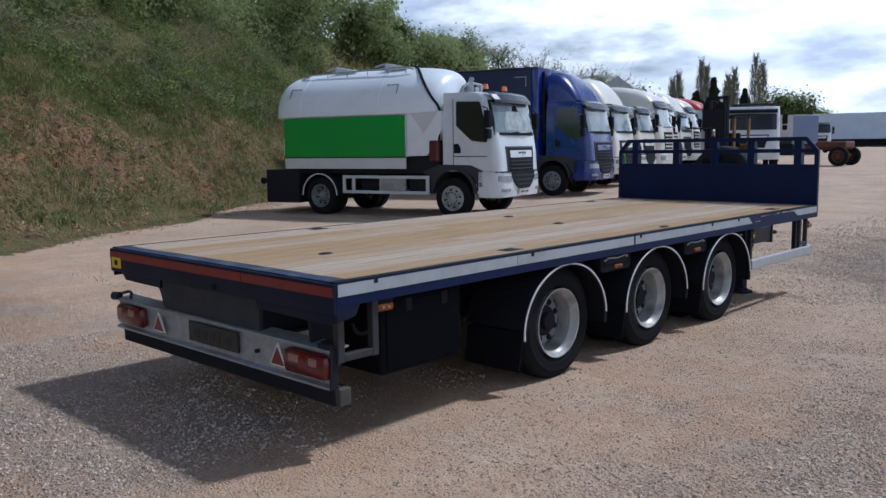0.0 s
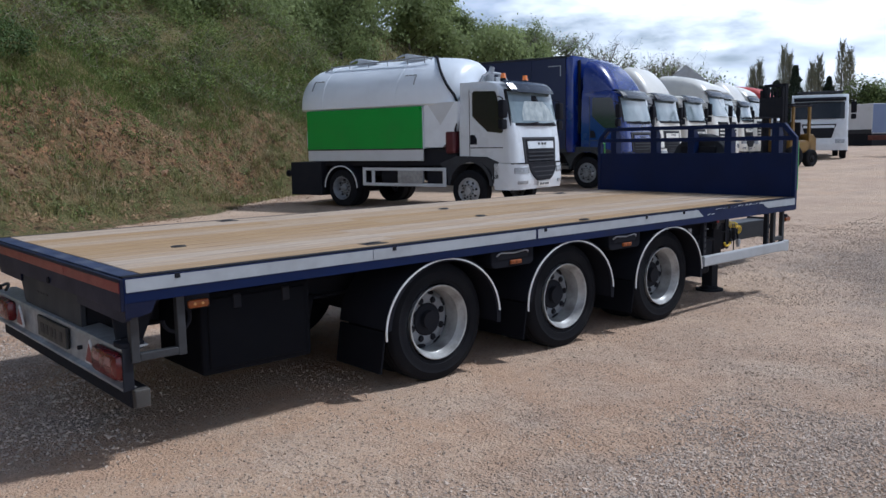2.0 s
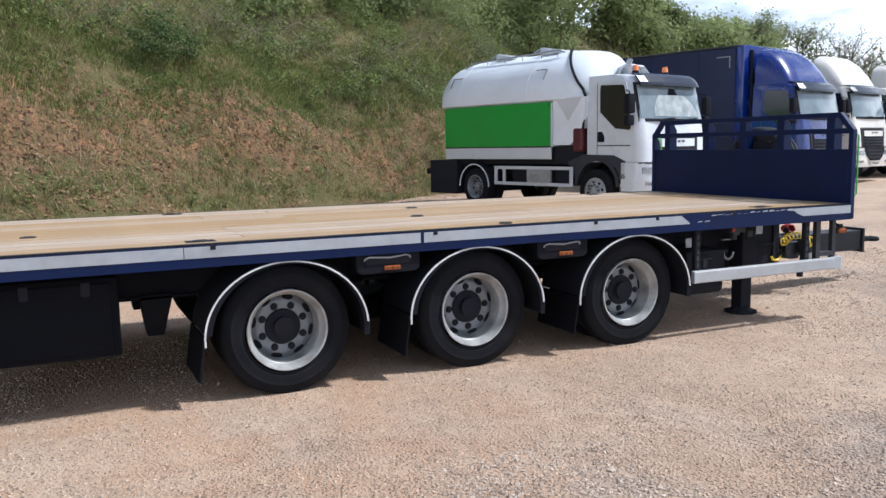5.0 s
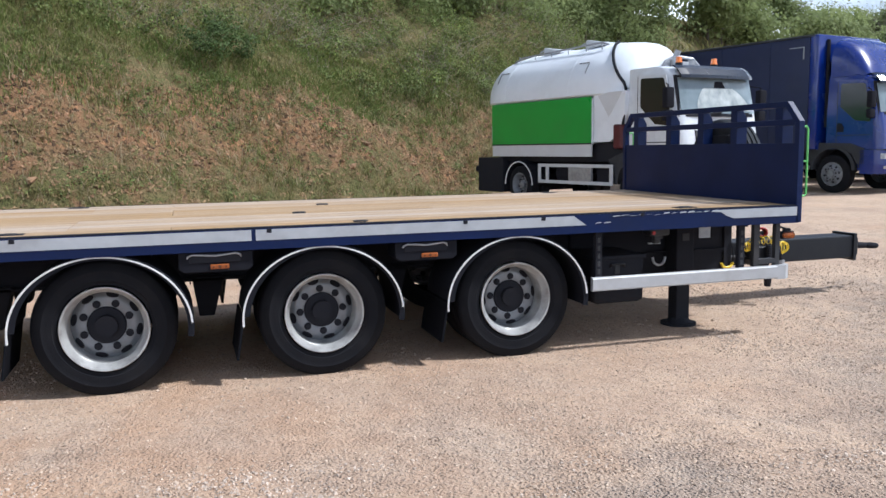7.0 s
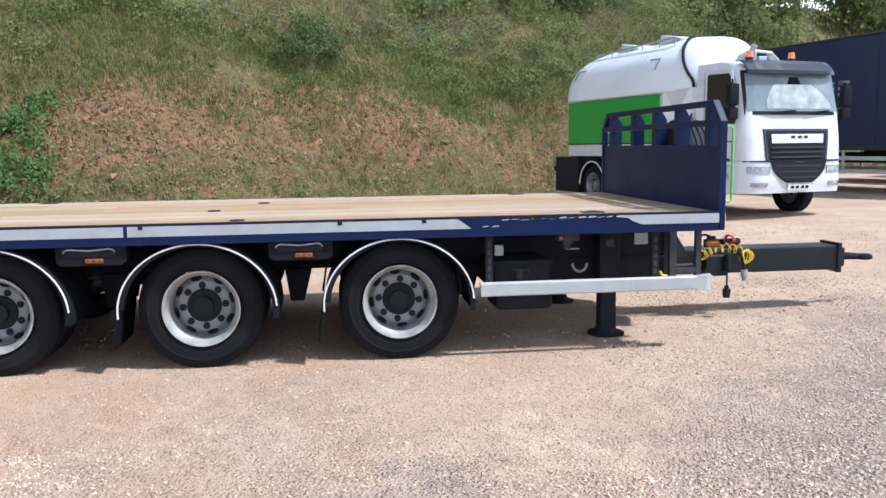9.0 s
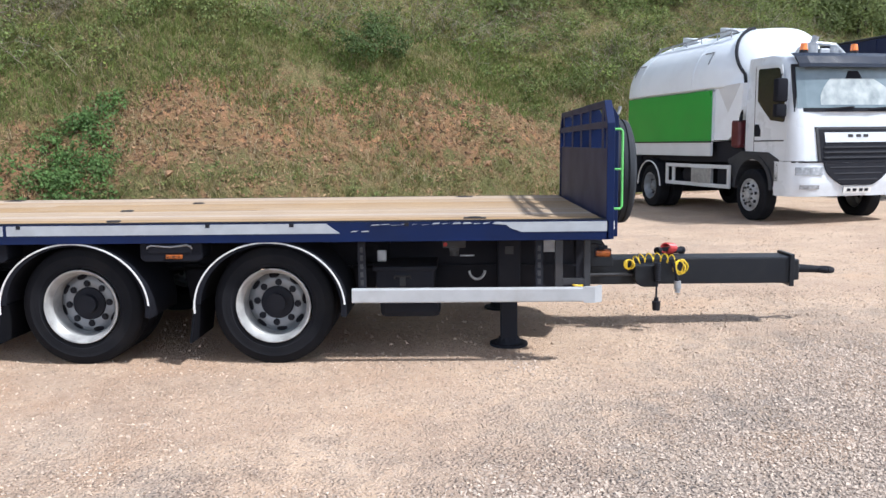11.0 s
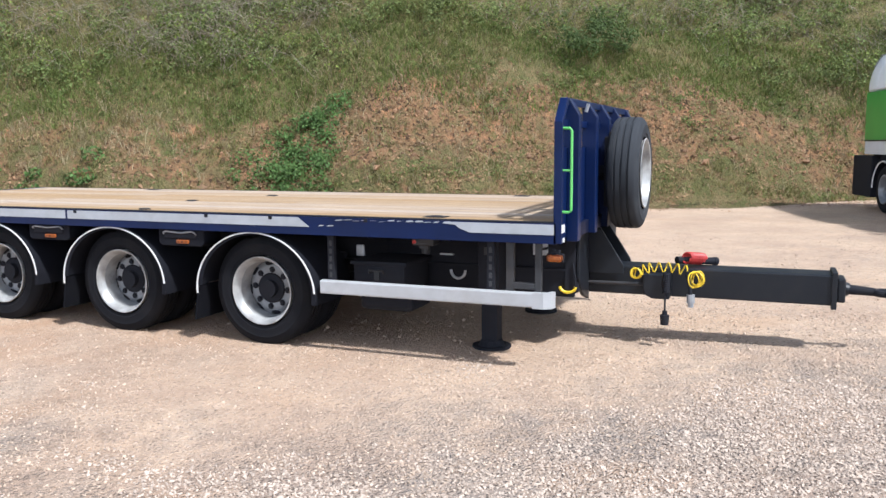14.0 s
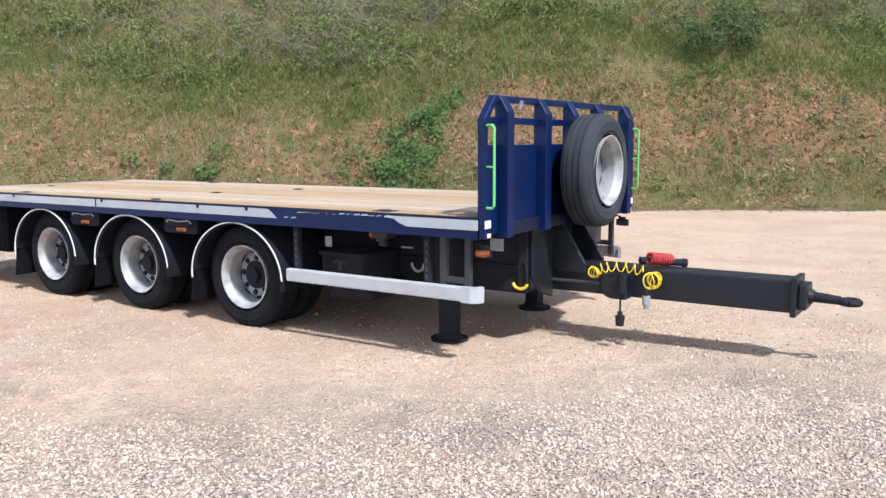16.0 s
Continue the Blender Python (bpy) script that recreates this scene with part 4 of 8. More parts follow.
# mudguards with white edging, and flaps
for y in HUB_Y:
    for sx in (1, -1):
        bm = B()
        rg, x0, x1 = 0.475, sx * 0.74, sx * 1.262
        arc = np.linspace(radians(-8), radians(176), 23)
        prev = None
        for a in arc:
            zz = 0.398 + rg * 0.955 * math.sin(a)
            yy = y + rg * 1.06 * math.cos(a)
            q = [bm.verts.new(v) for v in ((x0, yy, zz), (x1, yy, zz), (x1, y + (yy - y) * 0.93, 0.398 + (zz - 0.398) * 0.93), (x1 - sx * 0.012, y + (yy - y) * 0.93, 0.398 + (zz - 0.398) * 0.93),
                                           (x1 - sx * 0.012, y + (yy - y) * 0.98, 0.398 + (zz - 0.398) * 0.98), (x0, y + (yy - y) * 0.98, 0.398 + (zz - 0.398) * 0.98))]
            if prev:
                for i in range(6):
                    bm.faces.new((prev[i], prev[(i + 1) % 6], q[(i + 1) % 6], q[i]))
            else:
                bm.faces.new(q)
            prev = q
        bm.faces.new(prev[::-1])
        guard = part("mudguard", bm, PLASTIC, trailer, "black plastic mudguard", True)
        bm = B()
        pr = None
        for a in np.linspace(radians(3), radians(184), 34):
            q = [bm.verts.new((xx, y - 0.008 + kk * rg * 1.055 * math.cos(a), 0.398 + kk * rg * 0.922 * math.sin(a))) for xx, kk in ((x1 - sx * 0.002, 0.986), (x1 + sx * 0.006, 0.990), (x1 + sx * 0.006, 1.008), (x1 - sx * 0.002, 1.012))]
            if pr:
                for i in range(4):
                    bm.faces.new((pr[i], pr[(i + 1) % 4], q[(i + 1) % 4], q[i]))
            else:
                bm.faces.new(q)
            pr = q
        bm.faces.new(pr[::-1])
        part("white_edging", bm, EDGE_WHITE, guard, "white edging strip")
        bm = B()
        box(bm, sx * 0.76, sx * 1.25, y - 0.515, y - 0.50, 0.155, 0.42, 0.003, Matrix.Translation((0, y - 0.5, 0.42)) @ pose(0, 0, 0, -9) @ Matrix.Translation((0, -y + 0.5, -0.42)))
        part("mud_flap", bm, BOX_BLACK, guard, "black rubber mud flap")

# marker boxes between the wheels, each with a cover handle and an amber lamp
for y0, y1 in ((5.235, 5.665), (6.55, 6.965)):
    for sx in (1, -1):
        bm = B()
        prism(bm, [(y0, 0.838), (y1, 0.838), (y1, 0.735), (y1 - 0.03, 0.712), (y0 + 0.03, 0.712), (y0, 0.735)], "x", sx * 1.05, sx * 1.25, 0.006)
        mb = part("marker_box", bm, PLASTIC, trailer, "black box with an amber marker lamp")
        bm = B()
        box(bm, sx * 1.25 - 0.004, sx * 1.25 + 0.006, y0 + 0.06, y1 - 0.07, 0.772, 0.828, 0.003)
        part("box_cover", bm, CHASSIS, mb)
        bm = B()
        xh = sx * 1.262
        tube(bm, [(sx * 1.25, y0 + 0.05, 0.80), (xh, y0 + 0.055, 0.812), (xh, y0 + 0.08, 0.822), (xh, (y0 + y1) / 2, 0.812), (xh, y1 - 0.10, 0.824), (xh, y1 - 0.075, 0.815), (sx * 1.25, y1 - 0.07, 0.80)], 0.006, 6)
        part("cover_handle", bm, GALV, mb, "bright wire handle")
        bm = B()
        ym = (y0 + y1) / 2 + 0.02
        box(bm, sx * 1.252 - 0.012, sx * 1.252 + 0.012, ym - 0.055, ym + 0.055, 0.732, 0.760, 0.006)
        part("marker_lamp", bm, AMBER, mb, "amber marker lamp")
        for dy, q in ((-0.036, 0.006), (0.0, 0.010), (0.036, 0.006)):
            bm = B()
            cyl(bm, (sx * 1.262, ym + dy, 0.746), (sx * 1.266, ym + dy, 0.746), q, 12)
            part("lamp_screw" if dy else "lamp_eye", bm, AMBER_DARK, mb)

# front sideguard and its brackets
for sx in (1, -1):
    bm = B()
    prism(bm, [(sx * 1.225, 0.425), (sx * 1.258, 0.428), (sx * 1.262, 0.436), (sx * 1.262, 0.512), (sx * 1.256, 0.520), (sx * 1.225, 0.522)], "y", 7.945, 9.47)
    guard = part("sideguard", bm, ALUMINIUM, trailer, "white aluminium sideguard")
    bm = B()
    prism(bm, [(sx * 1.262, 9.47), (sx * 1.262, 9.54), (sx * 1.235, 9.585), (sx * 1.18, 9.60), (sx * 1.18, 9.57), (sx * 1.22, 9.56), (sx * 1.225, 9.47)], "z", 0.421, 0.524)
    part("sideguard_end", bm, ALUMINIUM, guard, "rounded white end cap")
    for y, w in ((7.985, 0.05), (9.155, 0.05), (9.285, 0.05), (9.475, 0.04)):
        bm = B()
        box(bm, sx * 1.20 - 0.02, sx * 1.20 + 0.02, y, y + w, 0.45, 0.84, 0.003)
        post = part("sideguard_bracket", bm, CHASSIS if y < 9.2 else STEEL_GREY, trailer, "dull steel bracket")
        if y < 9.2:
            for z in np.arange(0.54, 0.78, 0.055):
                bm = B()
                box(bm, sx * 1.2195, sx * 1.222, y + 0.015, y + 0.035, z, z + 0.035)
                part("slot", bm, STEEL_GREY, post)
    bm = B()
    box(bm, sx * 1.20 - 0.02, sx * 1.20 + 0.02, 9.325, 9.475, 0.535, 0.575, 0.004)
    part("sideguard_crossbar", bm, STEEL_GREY, trailer)
for sx in (1, -1):
    bm = B()
    box(bm, sx * 1.190 - 0.015, sx * 1.190 + 0.012, 9.545, 9.655, 0.712, 0.770, 0.006)
    box(bm, sx * 1.185 - 0.012, sx * 1.185 + 0.012, 9.57, 9.63, 0.770, 0.790, 0.004)
    tube(bm, [(sx * 1.18, 9.60, 0.785), (sx * 1.18, 9.55, 0.80), (sx * 1.19, 9.50, 0.79)], 0.008, 6)
    housing = part("lamp_housing", bm, CHASSIS, trailer, "black lamp housing")
    bm = B()
    box(bm, sx * 1.208 - 0.007, sx * 1.208 + 0.010, 9.550, 9.650, 0.720, 0.762, 0.016)
    lens = part("marker_lamp", bm, AMBER, housing, "amber side marker lamp")

# landing legs
for sx in (1, -1):
    bm = B()
    box(bm, sx * 0.68 - 0.08, sx * 0.68 + 0.08, 8.93, 9.09, 0.36, 0.84, 0.01)
    leg = part("landing_leg", bm, CHASSIS, trailer, "black landing leg")
    bm = B()
    box(bm, sx * 0.68 - 0.06, sx * 0.68 + 0.06, 8.95, 9.07, 0.03, 0.40, 0.008)
    part("leg_tube", bm, CHASSIS, leg)
    bm = B()
    cyl(bm, (sx * 0.68, 9.01, 0.002), (sx * 0.68, 9.01, 0.02), 0.14, 20)
    cyl(bm, (sx * 0.68, 9.01, 0.018), (sx * 0.68, 9.01, 0.06), 0.10, 16, 0.075)
    part("foot_plate", bm, CHASSIS, leg)
    bm = B()
    box(bm, sx * 0.76, sx * 0.765, 8.98, 9.04, 0.68, 0.735)
    part("leg_label", bm, STEEL_GREY, leg)

# boxes and fittings under the front
bm = B()
box(bm, 0.58, 1.02, 8.08, 8.48, 0.42, 0.615, 0.012)
fb = part("battery_box", bm, CHASSIS, trailer, "black locker with a dull clasp")
bm = B()
box(bm, 0.56, 1.035, 8.06, 8.50, 0.605, 0.635, 0.008)
part("locker_lid", bm, CHASSIS, fb)
bm = B()
tube(bm, [(1.022, 8.21, 0.55), (1.035, 8.21, 0.57), (1.035, 8.32, 0.57), (1.022, 8.32, 0.55)], 0.008)
box(bm, 1.018, 1.026, 8.245, 8.285, 0.50, 0.56, 0.002)
part("clasp", bm, STEEL_GREY, fb, "dull metal clasp")
bm = B()
box(bm, 0.60, 0.98, 8.10, 8.52, 0.27, 0.41, 0.04)
part("spare_carrier", bm, CHASSIS, trailer)
bm = B()
box(bm, 0.98, 0.992, 8.09, 8.155, 0.665, 0.745, 0.008)
part("side_label", bm, GALV, trailer, "pale square label")
bm = B()
box(bm, 0.541, 0.548, 9.275, 9.385, 0.665, 0.755, 0.002)
part("data_plate", bm, GALV, trailer, "pale metal data plate")
bm = B()
box(bm, 0.90, 1.02, 8.54, 8.70, 0.76, 0.83, 0.01)
cyl(bm, (0.96, 8.62, 0.70), (0.96, 8.62, 0.77), 0.03, 12)
box(bm, 0.985, 1.0, 8.585, 8.655, 0.735, 0.80, 0.004)
part("brake_valve", bm, STEEL_GREY, trailer, "grey brake valve with rusty fittings")
bm = B()
cyl(bm, (1.0, 8.56, 0.785), (1.03, 8.56, 0.785), 0.014, 10)
part("red_button", bm, RED_HOSE, trailer)
bm = B()
tube(bm, [(0.75, 8.78 + 0.055 * math.cos(a), 0.56 + 0.06 * math.sin(a)) for a in np.linspace(math.pi, 2 * math.pi, 10)], 0.010)
part("tie_loop", bm, GALV, trailer)
bm = B()
box(bm, 0.78, 0.80, 8.66, 8.76, 0.672, 0.682)
part("small_label", bm, GALV, trailer)
bm = B()
box(bm, -0.58, 0.54, 8.12, 9.56, 0.37, 0.80, 0.02)
part("front_subframe", bm, CHASSIS, trailer)
bm = B()
box(bm, -0.56, 0.52, 9.31, 9.60, 0.40, 0.82, 0.015)
part("front_bolster", bm, CHASSIS, trailer, "black front bolster under the deck")

# ---- headboard ----
bm = B()
box(bm, -W2 + 0.012, W2 - 0.012, YF - 0.005, YF + 0.02, 0.86, 1.425, 0.003)
part("headboard_panel", bm, NAVY, trailer, "dark blue steel headboard panel")
for z0, z1 in ((1.555, 1.60), (1.69, 1.735)):
    bm = B()
    half = W2 - 0.02 if z0 < 1.6 else W2 - 0.14
    box(bm, -half, half, YF - 0.01, YF + 0.03, z0, z1, 0.003)
    part("headboard_rail", bm, NAVY, trailer, "dark blue top rail")
for sx in (1, -1):
    bm = B()
    prism(bm, [(sx * W2, 0.84), (sx * W2, 1.585), (sx * (W2 - 0.135), 1.735), (sx * (W2 - 0.165), 1.735), (sx * (W2 - 0.165), 1.70), (sx * (W2 - 0.045), 1.57), (sx * (W2 - 0.045), 0.84)], "y", YF - 0.015, YF + 0.035, 0.003)
    part("corner_post", bm, NAVY, trailer, "cranked dark blue corner post")
    bm = B()
    pts = [(sx * 1.246, YF + 0.03, 1.545), (sx * 1.246, YF + 0.075, 1.545), (sx * 1.246, YF + 0.088, 1.53), (sx * 1.246, YF + 0.088, 1.05), (sx * 1.246, YF + 0.075, 1.035), (sx * 1.246, YF + 0.03, 1.035)]
    tube(bm, pts, 0.0085, 8)
    tube(bm, [(sx * 1.246, YF + 0.03, 1.29), (sx * 1.246, YF + 0.088, 1.29)], 0.0065, 8)
    part("grab_rail", bm, GRAB_GREEN, trailer, "bright green grab rail")
    bm = B()
    box(bm, sx * 1.235 - 0.035, sx * 1.235 + 0.035, YF + 0.032, YF + 0.04, 0.905, 0.955, 0.002)
    part("front_reflector", bm, EDGE_WHITE, trailer, "white front reflector")
    bm = B()
    box(bm, sx * 1.22 - 0.02, sx * 1.22 + 0.02, YF + 0.032, YF + 0.04, 0.845, 0.872, 0.002)
    part("front_reflector", bm, EDGE_WHITE, trailer)
for x in (1.04, 0.50, 0.04, -0.46, -1.04):
    bm = B()
    prism(bm, [(YF + 0.02, 0.835), (YF + 0.095, 0.835), (YF + 0.095, 1.63), (YF + 0.03, 1.735), (YF - 0.005, 1.735), (YF - 0.005, 1.42), (YF + 0.02, 1.42)], "x", x - 0.042, x + 0.042, 0.004)
    part("headboard_upright", bm, NAVY, trailer, "dark blue pressed upright")
bm = B()
box(bm, -0.98, 0.98, YF + 0.022, YF + 0.05, 0.84, 0.93, 0.003)
part("headboard_foot", bm, NAVY_DULL, trailer, "scuffed lower edge of the headboard")
bm = B()
tube(bm, [(0.96, YF + 0.11, 1.65), (0.96, YF + 0.125, 1.70)], 0.012)
part("hook", bm, GALV, trailer)

# spare wheel on the headboard
spare = build_wheel(trailer, DUSTY_SHEEN_RUBBER, False, False, 0.405)
spare.name = "spare_wheel"
spare.matrix_basis = pose(0.06, YF + 0.36, 1.235, 0, 0, 90)
tagged(spare, "spare wheel on the headboard, white rim")
bm = B()
cyl(bm, (0.06, YF + 0.02, 1.235), (0.06, YF + 0.22, 1.235), 0.06)
box(bm, -0.16, 0.28, YF + 0.1, YF + 0.15, 1.0, 1.5, 0.01)
part("spare_bracket", bm, CHASSIS, trailer)

# ---- drawbar ----
YT = 11.26
bm = B()
box(bm, -0.125, 0.125, 9.3, YT, 0.345, 0.555, 0.012)
part("drawbar_beam", bm, DRAWBAR, trailer, "dark grey box-section drawbar")
bm = B()
box(bm, -0.14, 0.14, YT - 0.015, YT + 0.02, 0.322, 0.575, 0.004)
box(bm, -0.10, 0.10, YT + 0.02, YT + 0.075, 0.365, 0.53, 0.012)
cyl(bm, (0, YT + 0.05, 0.45), (0, YT + 0.1, 0.445), 0.055, 16, 0.045)
part("drawbar_end", bm, DRAWBAR, trailer, "bolted end plate of the drawbar")
bm = B()
tube(bm, [(0, YT + 0.07, 0.447), (0, YT + 0.17, 0.442), (0, YT + 0.26, 0.436)], lambda t: 0.036 - 0.008 * t, 14)
rr = Vector((0, YT + 0.315, 0.432))
tube(bm, [rr + Vector((0.05 * math.cos(a), 0.05 * math.sin(a), 0)) for a in np.linspace(0, 2 * math.pi, 21)], 0.024, 10)
part("towing_eye", bm, CHASSIS, trailer, "black forged towing eye")
for sx in (1, -1):
    bm = B()
    prism(bm, [(YF - 0.12, 0.84), (YF + 0.06, 0.84), (YF + 0.235, 0.565), (YF + 0.235, 0.50), (YF - 0.05, 0.50)], "x", sx * 0.165 - 0.015, sx * 0.165 + 0.015, 0.003)
    part("drawbar_cheek", bm, DRAWBAR, trailer, "dark steel cheek plate")
    bm = B()
    prism(bm, [(sx * 0.525, 0.84), (sx * 0.525, 0.50), (sx * 0.50, 0.45), (sx * 0.375, 0.36), (sx * 0.19, 0.305), (sx * 0.21, 0.62), (sx * 0.255, 0.84)], "y", YF - 0.035, YF - 0.012, 0.004)
    hanger = part("front_hanger", bm, DRAWBAR, trailer, "dark grey hanger plate under the headboard")
    bm = B()
    prism(bm, [(YF - 0.11, 0.84), (YF - 0.037, 0.84), (YF - 0.037, 0.38), (YF - 0.07, 0.375), (YF - 0.11, 0.40)], "x", sx * 0.545, sx * 0.56, 0.003)
    part("hanger_side", bm, CHASSIS, hanger)
bm = B()
tube(bm, [(0.20, YF - 0.02, 0.435), (0.195, YF + 0.2, 0.436), (0.19, YF + 0.39, 0.437)], 0.013)
part("brake_pipe", bm, STEEL_GREY, trailer, "grey steel tie rod")
bm = B()
prism(bm, [(10.005, 0.515), (10.195, 0.515), (10.195, 0.345), (10.075, 0.345), (10.03, 0.365), (10.008, 0.41)], "x", 0.124, 0.255, 0.006)
part("hose_carrier", bm, DRAWBAR, trailer, "dark box on the drawbar's side")
bm = B()
cyl(bm, (0.06, 10.22, 0.605), (-0.15, 10.465, 0.580), 0.027, 14)
cyl(bm, (-0.145, 10.46, 0.580), (-0.165, 10.483, 0.578), 0.031, 14)
part("handle_bar", bm, CHASSIS, trailer, "black padded hose bar")
bm = B()
box(bm, -0.56, -0.20, YF - 0.012, YF + 0.05, 0.64, 0.832, 0.01)
part("valve_box", bm, STEEL_GREY, trailer, "grey valve box under the spare wheel")


def coil(bm, path, turns, r_coil, r, steps=None):
    """A helix of hose along a polyline."""
    path = [Vector(p) for p in path]
    n = steps or turns * 12
    pts = []
    for i in range(n + 1):
        t = i / n * (len(path) - 1)
        k = min(int(t), len(path) - 2)
        p = path[k].lerp(path[k + 1], t - k)
        d = (path[k + 1] - path[k]).normalized()
        a = d.cross(Vector((0, 0, 1))).normalized()
        c = d.cross(a)
        f = 2 * math.pi * turns * i / n
        pts.append(p + r_coil * (math.cos(f) * a + math.sin(f) * c))
    return tube(bm, pts, r, 6)


def loops(bm, centre, radii, turns, r):
    """Hose wound in loose loops that share one side and fan out from it."""
    centre = Vector(centre)
    for k, (q, (ry, rz)) in enumerate(zip(radii, turns)):
        m = Matrix.Rotation(radians(rz), 3, "Z") @ Matrix.Rotation(radians(ry), 3, "X")
        pts = [centre + m @ Vector((0.006 * math.sin(2 * a), q * math.cos(a), q * 0.92 * math.sin(a) - 0.4 * q)) for a in np.linspace(0, 2 * math.pi, 19)]
        tube(bm, pts, r, 6)
    return bm


part("yellow_air_line", loops(B(), (0.265, 9.965, 0.540), (0.036, 0.038, 0.040, 0.038), ((30, -50), (8, -25), (-14, 10), (-35, 40)), 0.0046), YELLOW_HOSE, trailer, "bunched yellow air line")
part("yellow_air_line", coil(B(), [(0.262, 9.985, 0.545), (0.25, 10.07, 0.572), (0.235, 10.20, 0.574), (0.22, 10.31, 0.555)], 6, 0.034, 0.0046), YELLOW_HOSE, trailer, "coiled yellow air line")
part("yellow_air_line", loops(B(), (0.215, 10.365, 0.515), (0.046, 0.052, 0.058, 0.050, 0.062), ((20, -60), (35, -30), (10, 0), (55, 25), (-15, 50)), 0.0048), YELLOW_HOSE, trailer, "loose loops of yellow air line")
part("red_air_line", coil(B(), [(0.065, 10.285, 0.625), (-0.02, 10.335, 0.612), (-0.105, 10.385, 0.600)], 9, 0.038, 0.0080), RED_HOSE, trailer, "bundled red air line")
part("black_cable", coil(B(), [(0.285, 10.175, 0.54), (0.288, 10.175, 0.40)], 9, 0.02, 0.008), CHASSIS, trailer, "coiled black cable")
bm = B()
tube(bm, [(0.288, 10.175, 0.40), (0.290, 10.17, 0.36), (0.290, 10.17, 0.26)], 0.007)
cyl(bm, (0.290, 10.17, 0.27), (0.290, 10.17, 0.24), 0.018, 12)
cyl(bm, (0.290, 10.17, 0.24), (0.290, 10.17, 0.17), 0.034, 14, 0.028)
part("cable_plug", bm, CHASSIS, trailer, "hanging black electrical plug")
bm = B()
tube(bm, [(0.22, 10.31, 0.53), (0.245, 10.33, 0.45), (0.25, 10.34, 0.38)], 0.014)
part("hose_end", bm, CHASSIS, trailer)
bm = B()
cyl(bm, (0.25, 10.34, 0.39), (0.25, 10.342, 0.33), 0.028, 12)
cyl(bm, (0.25, 10.342, 0.33), (0.25, 10.343, 0.30), 0.02, 12)
part("coupling", bm, GALV, trailer, "pale metal coupling")
bm = B()
tube(bm, [(0.572, YF - 0.085 + 0.055 * math.cos(a), 0.452 + 0.04 * math.sin(a)) for a in np.linspace(math.pi, 2 * math.pi, 12)], 0.011)
part("yellow_tie", bm, YELLOW_HOSE, trailer, "yellow cable loop")
bm = B()
tube(bm, [(0.572, YF - 0.03, 0.452), (0.575, YF - 0.03, 0.52), (0.57, YF - 0.05, 0.62)], 0.006)
part("cable", bm, CHASSIS, trailer)


# ---- trucks: x forward, y to the truck's left, z up ----
ROW = math.degrees(math.atan2(0.236, 0.972))     # all parked trucks head this way
U, V = Vector((0.9718, 0.2359, 0)), Vector((-0.2359, 0.9718, 0))
G0 = Vector((-17.32, 12.56, 0))


def parked(s, w, turn=0.0):
    p = G0 + U * s + V * w
    return pose(p.x, p.y, float(gz(p.x, p.y)) , 0, 0, ROW + turn)


def dome(x_front, x_back, z0, h, half, lift=0.62):
    """A roof fairing that swells from the front edge up to its back, with rounded shoulders."""
    bm = B()
    rows = []
    for u in np.linspace(0.02, 1, 15):
        hh = h * math.sin(u * math.pi / 2) ** lift
        xx = x_front + (x_back - x_front) * u
        row = []
        for i in range(19):
            a = math.pi * i / 18
            c, s = math.cos(a), math.sin(a)
            row.append(bm.verts.new((xx - 0.10 * (1 - u) * abs(c) ** 3, half * (0.93 + 0.07 * u) * math.copysign(abs(c) ** 0.42, c), z0 + hh * s ** 0.55)))
        rows.append(row)
    for p, q in zip(rows, rows[1:]):
        for i in range(18):
            bm.faces.new((p[i], p[i + 1], q[i + 1], q[i]))
    bm.faces.new(rows[0])
    bm.faces.new(rows[-1][::-1])
    return bm


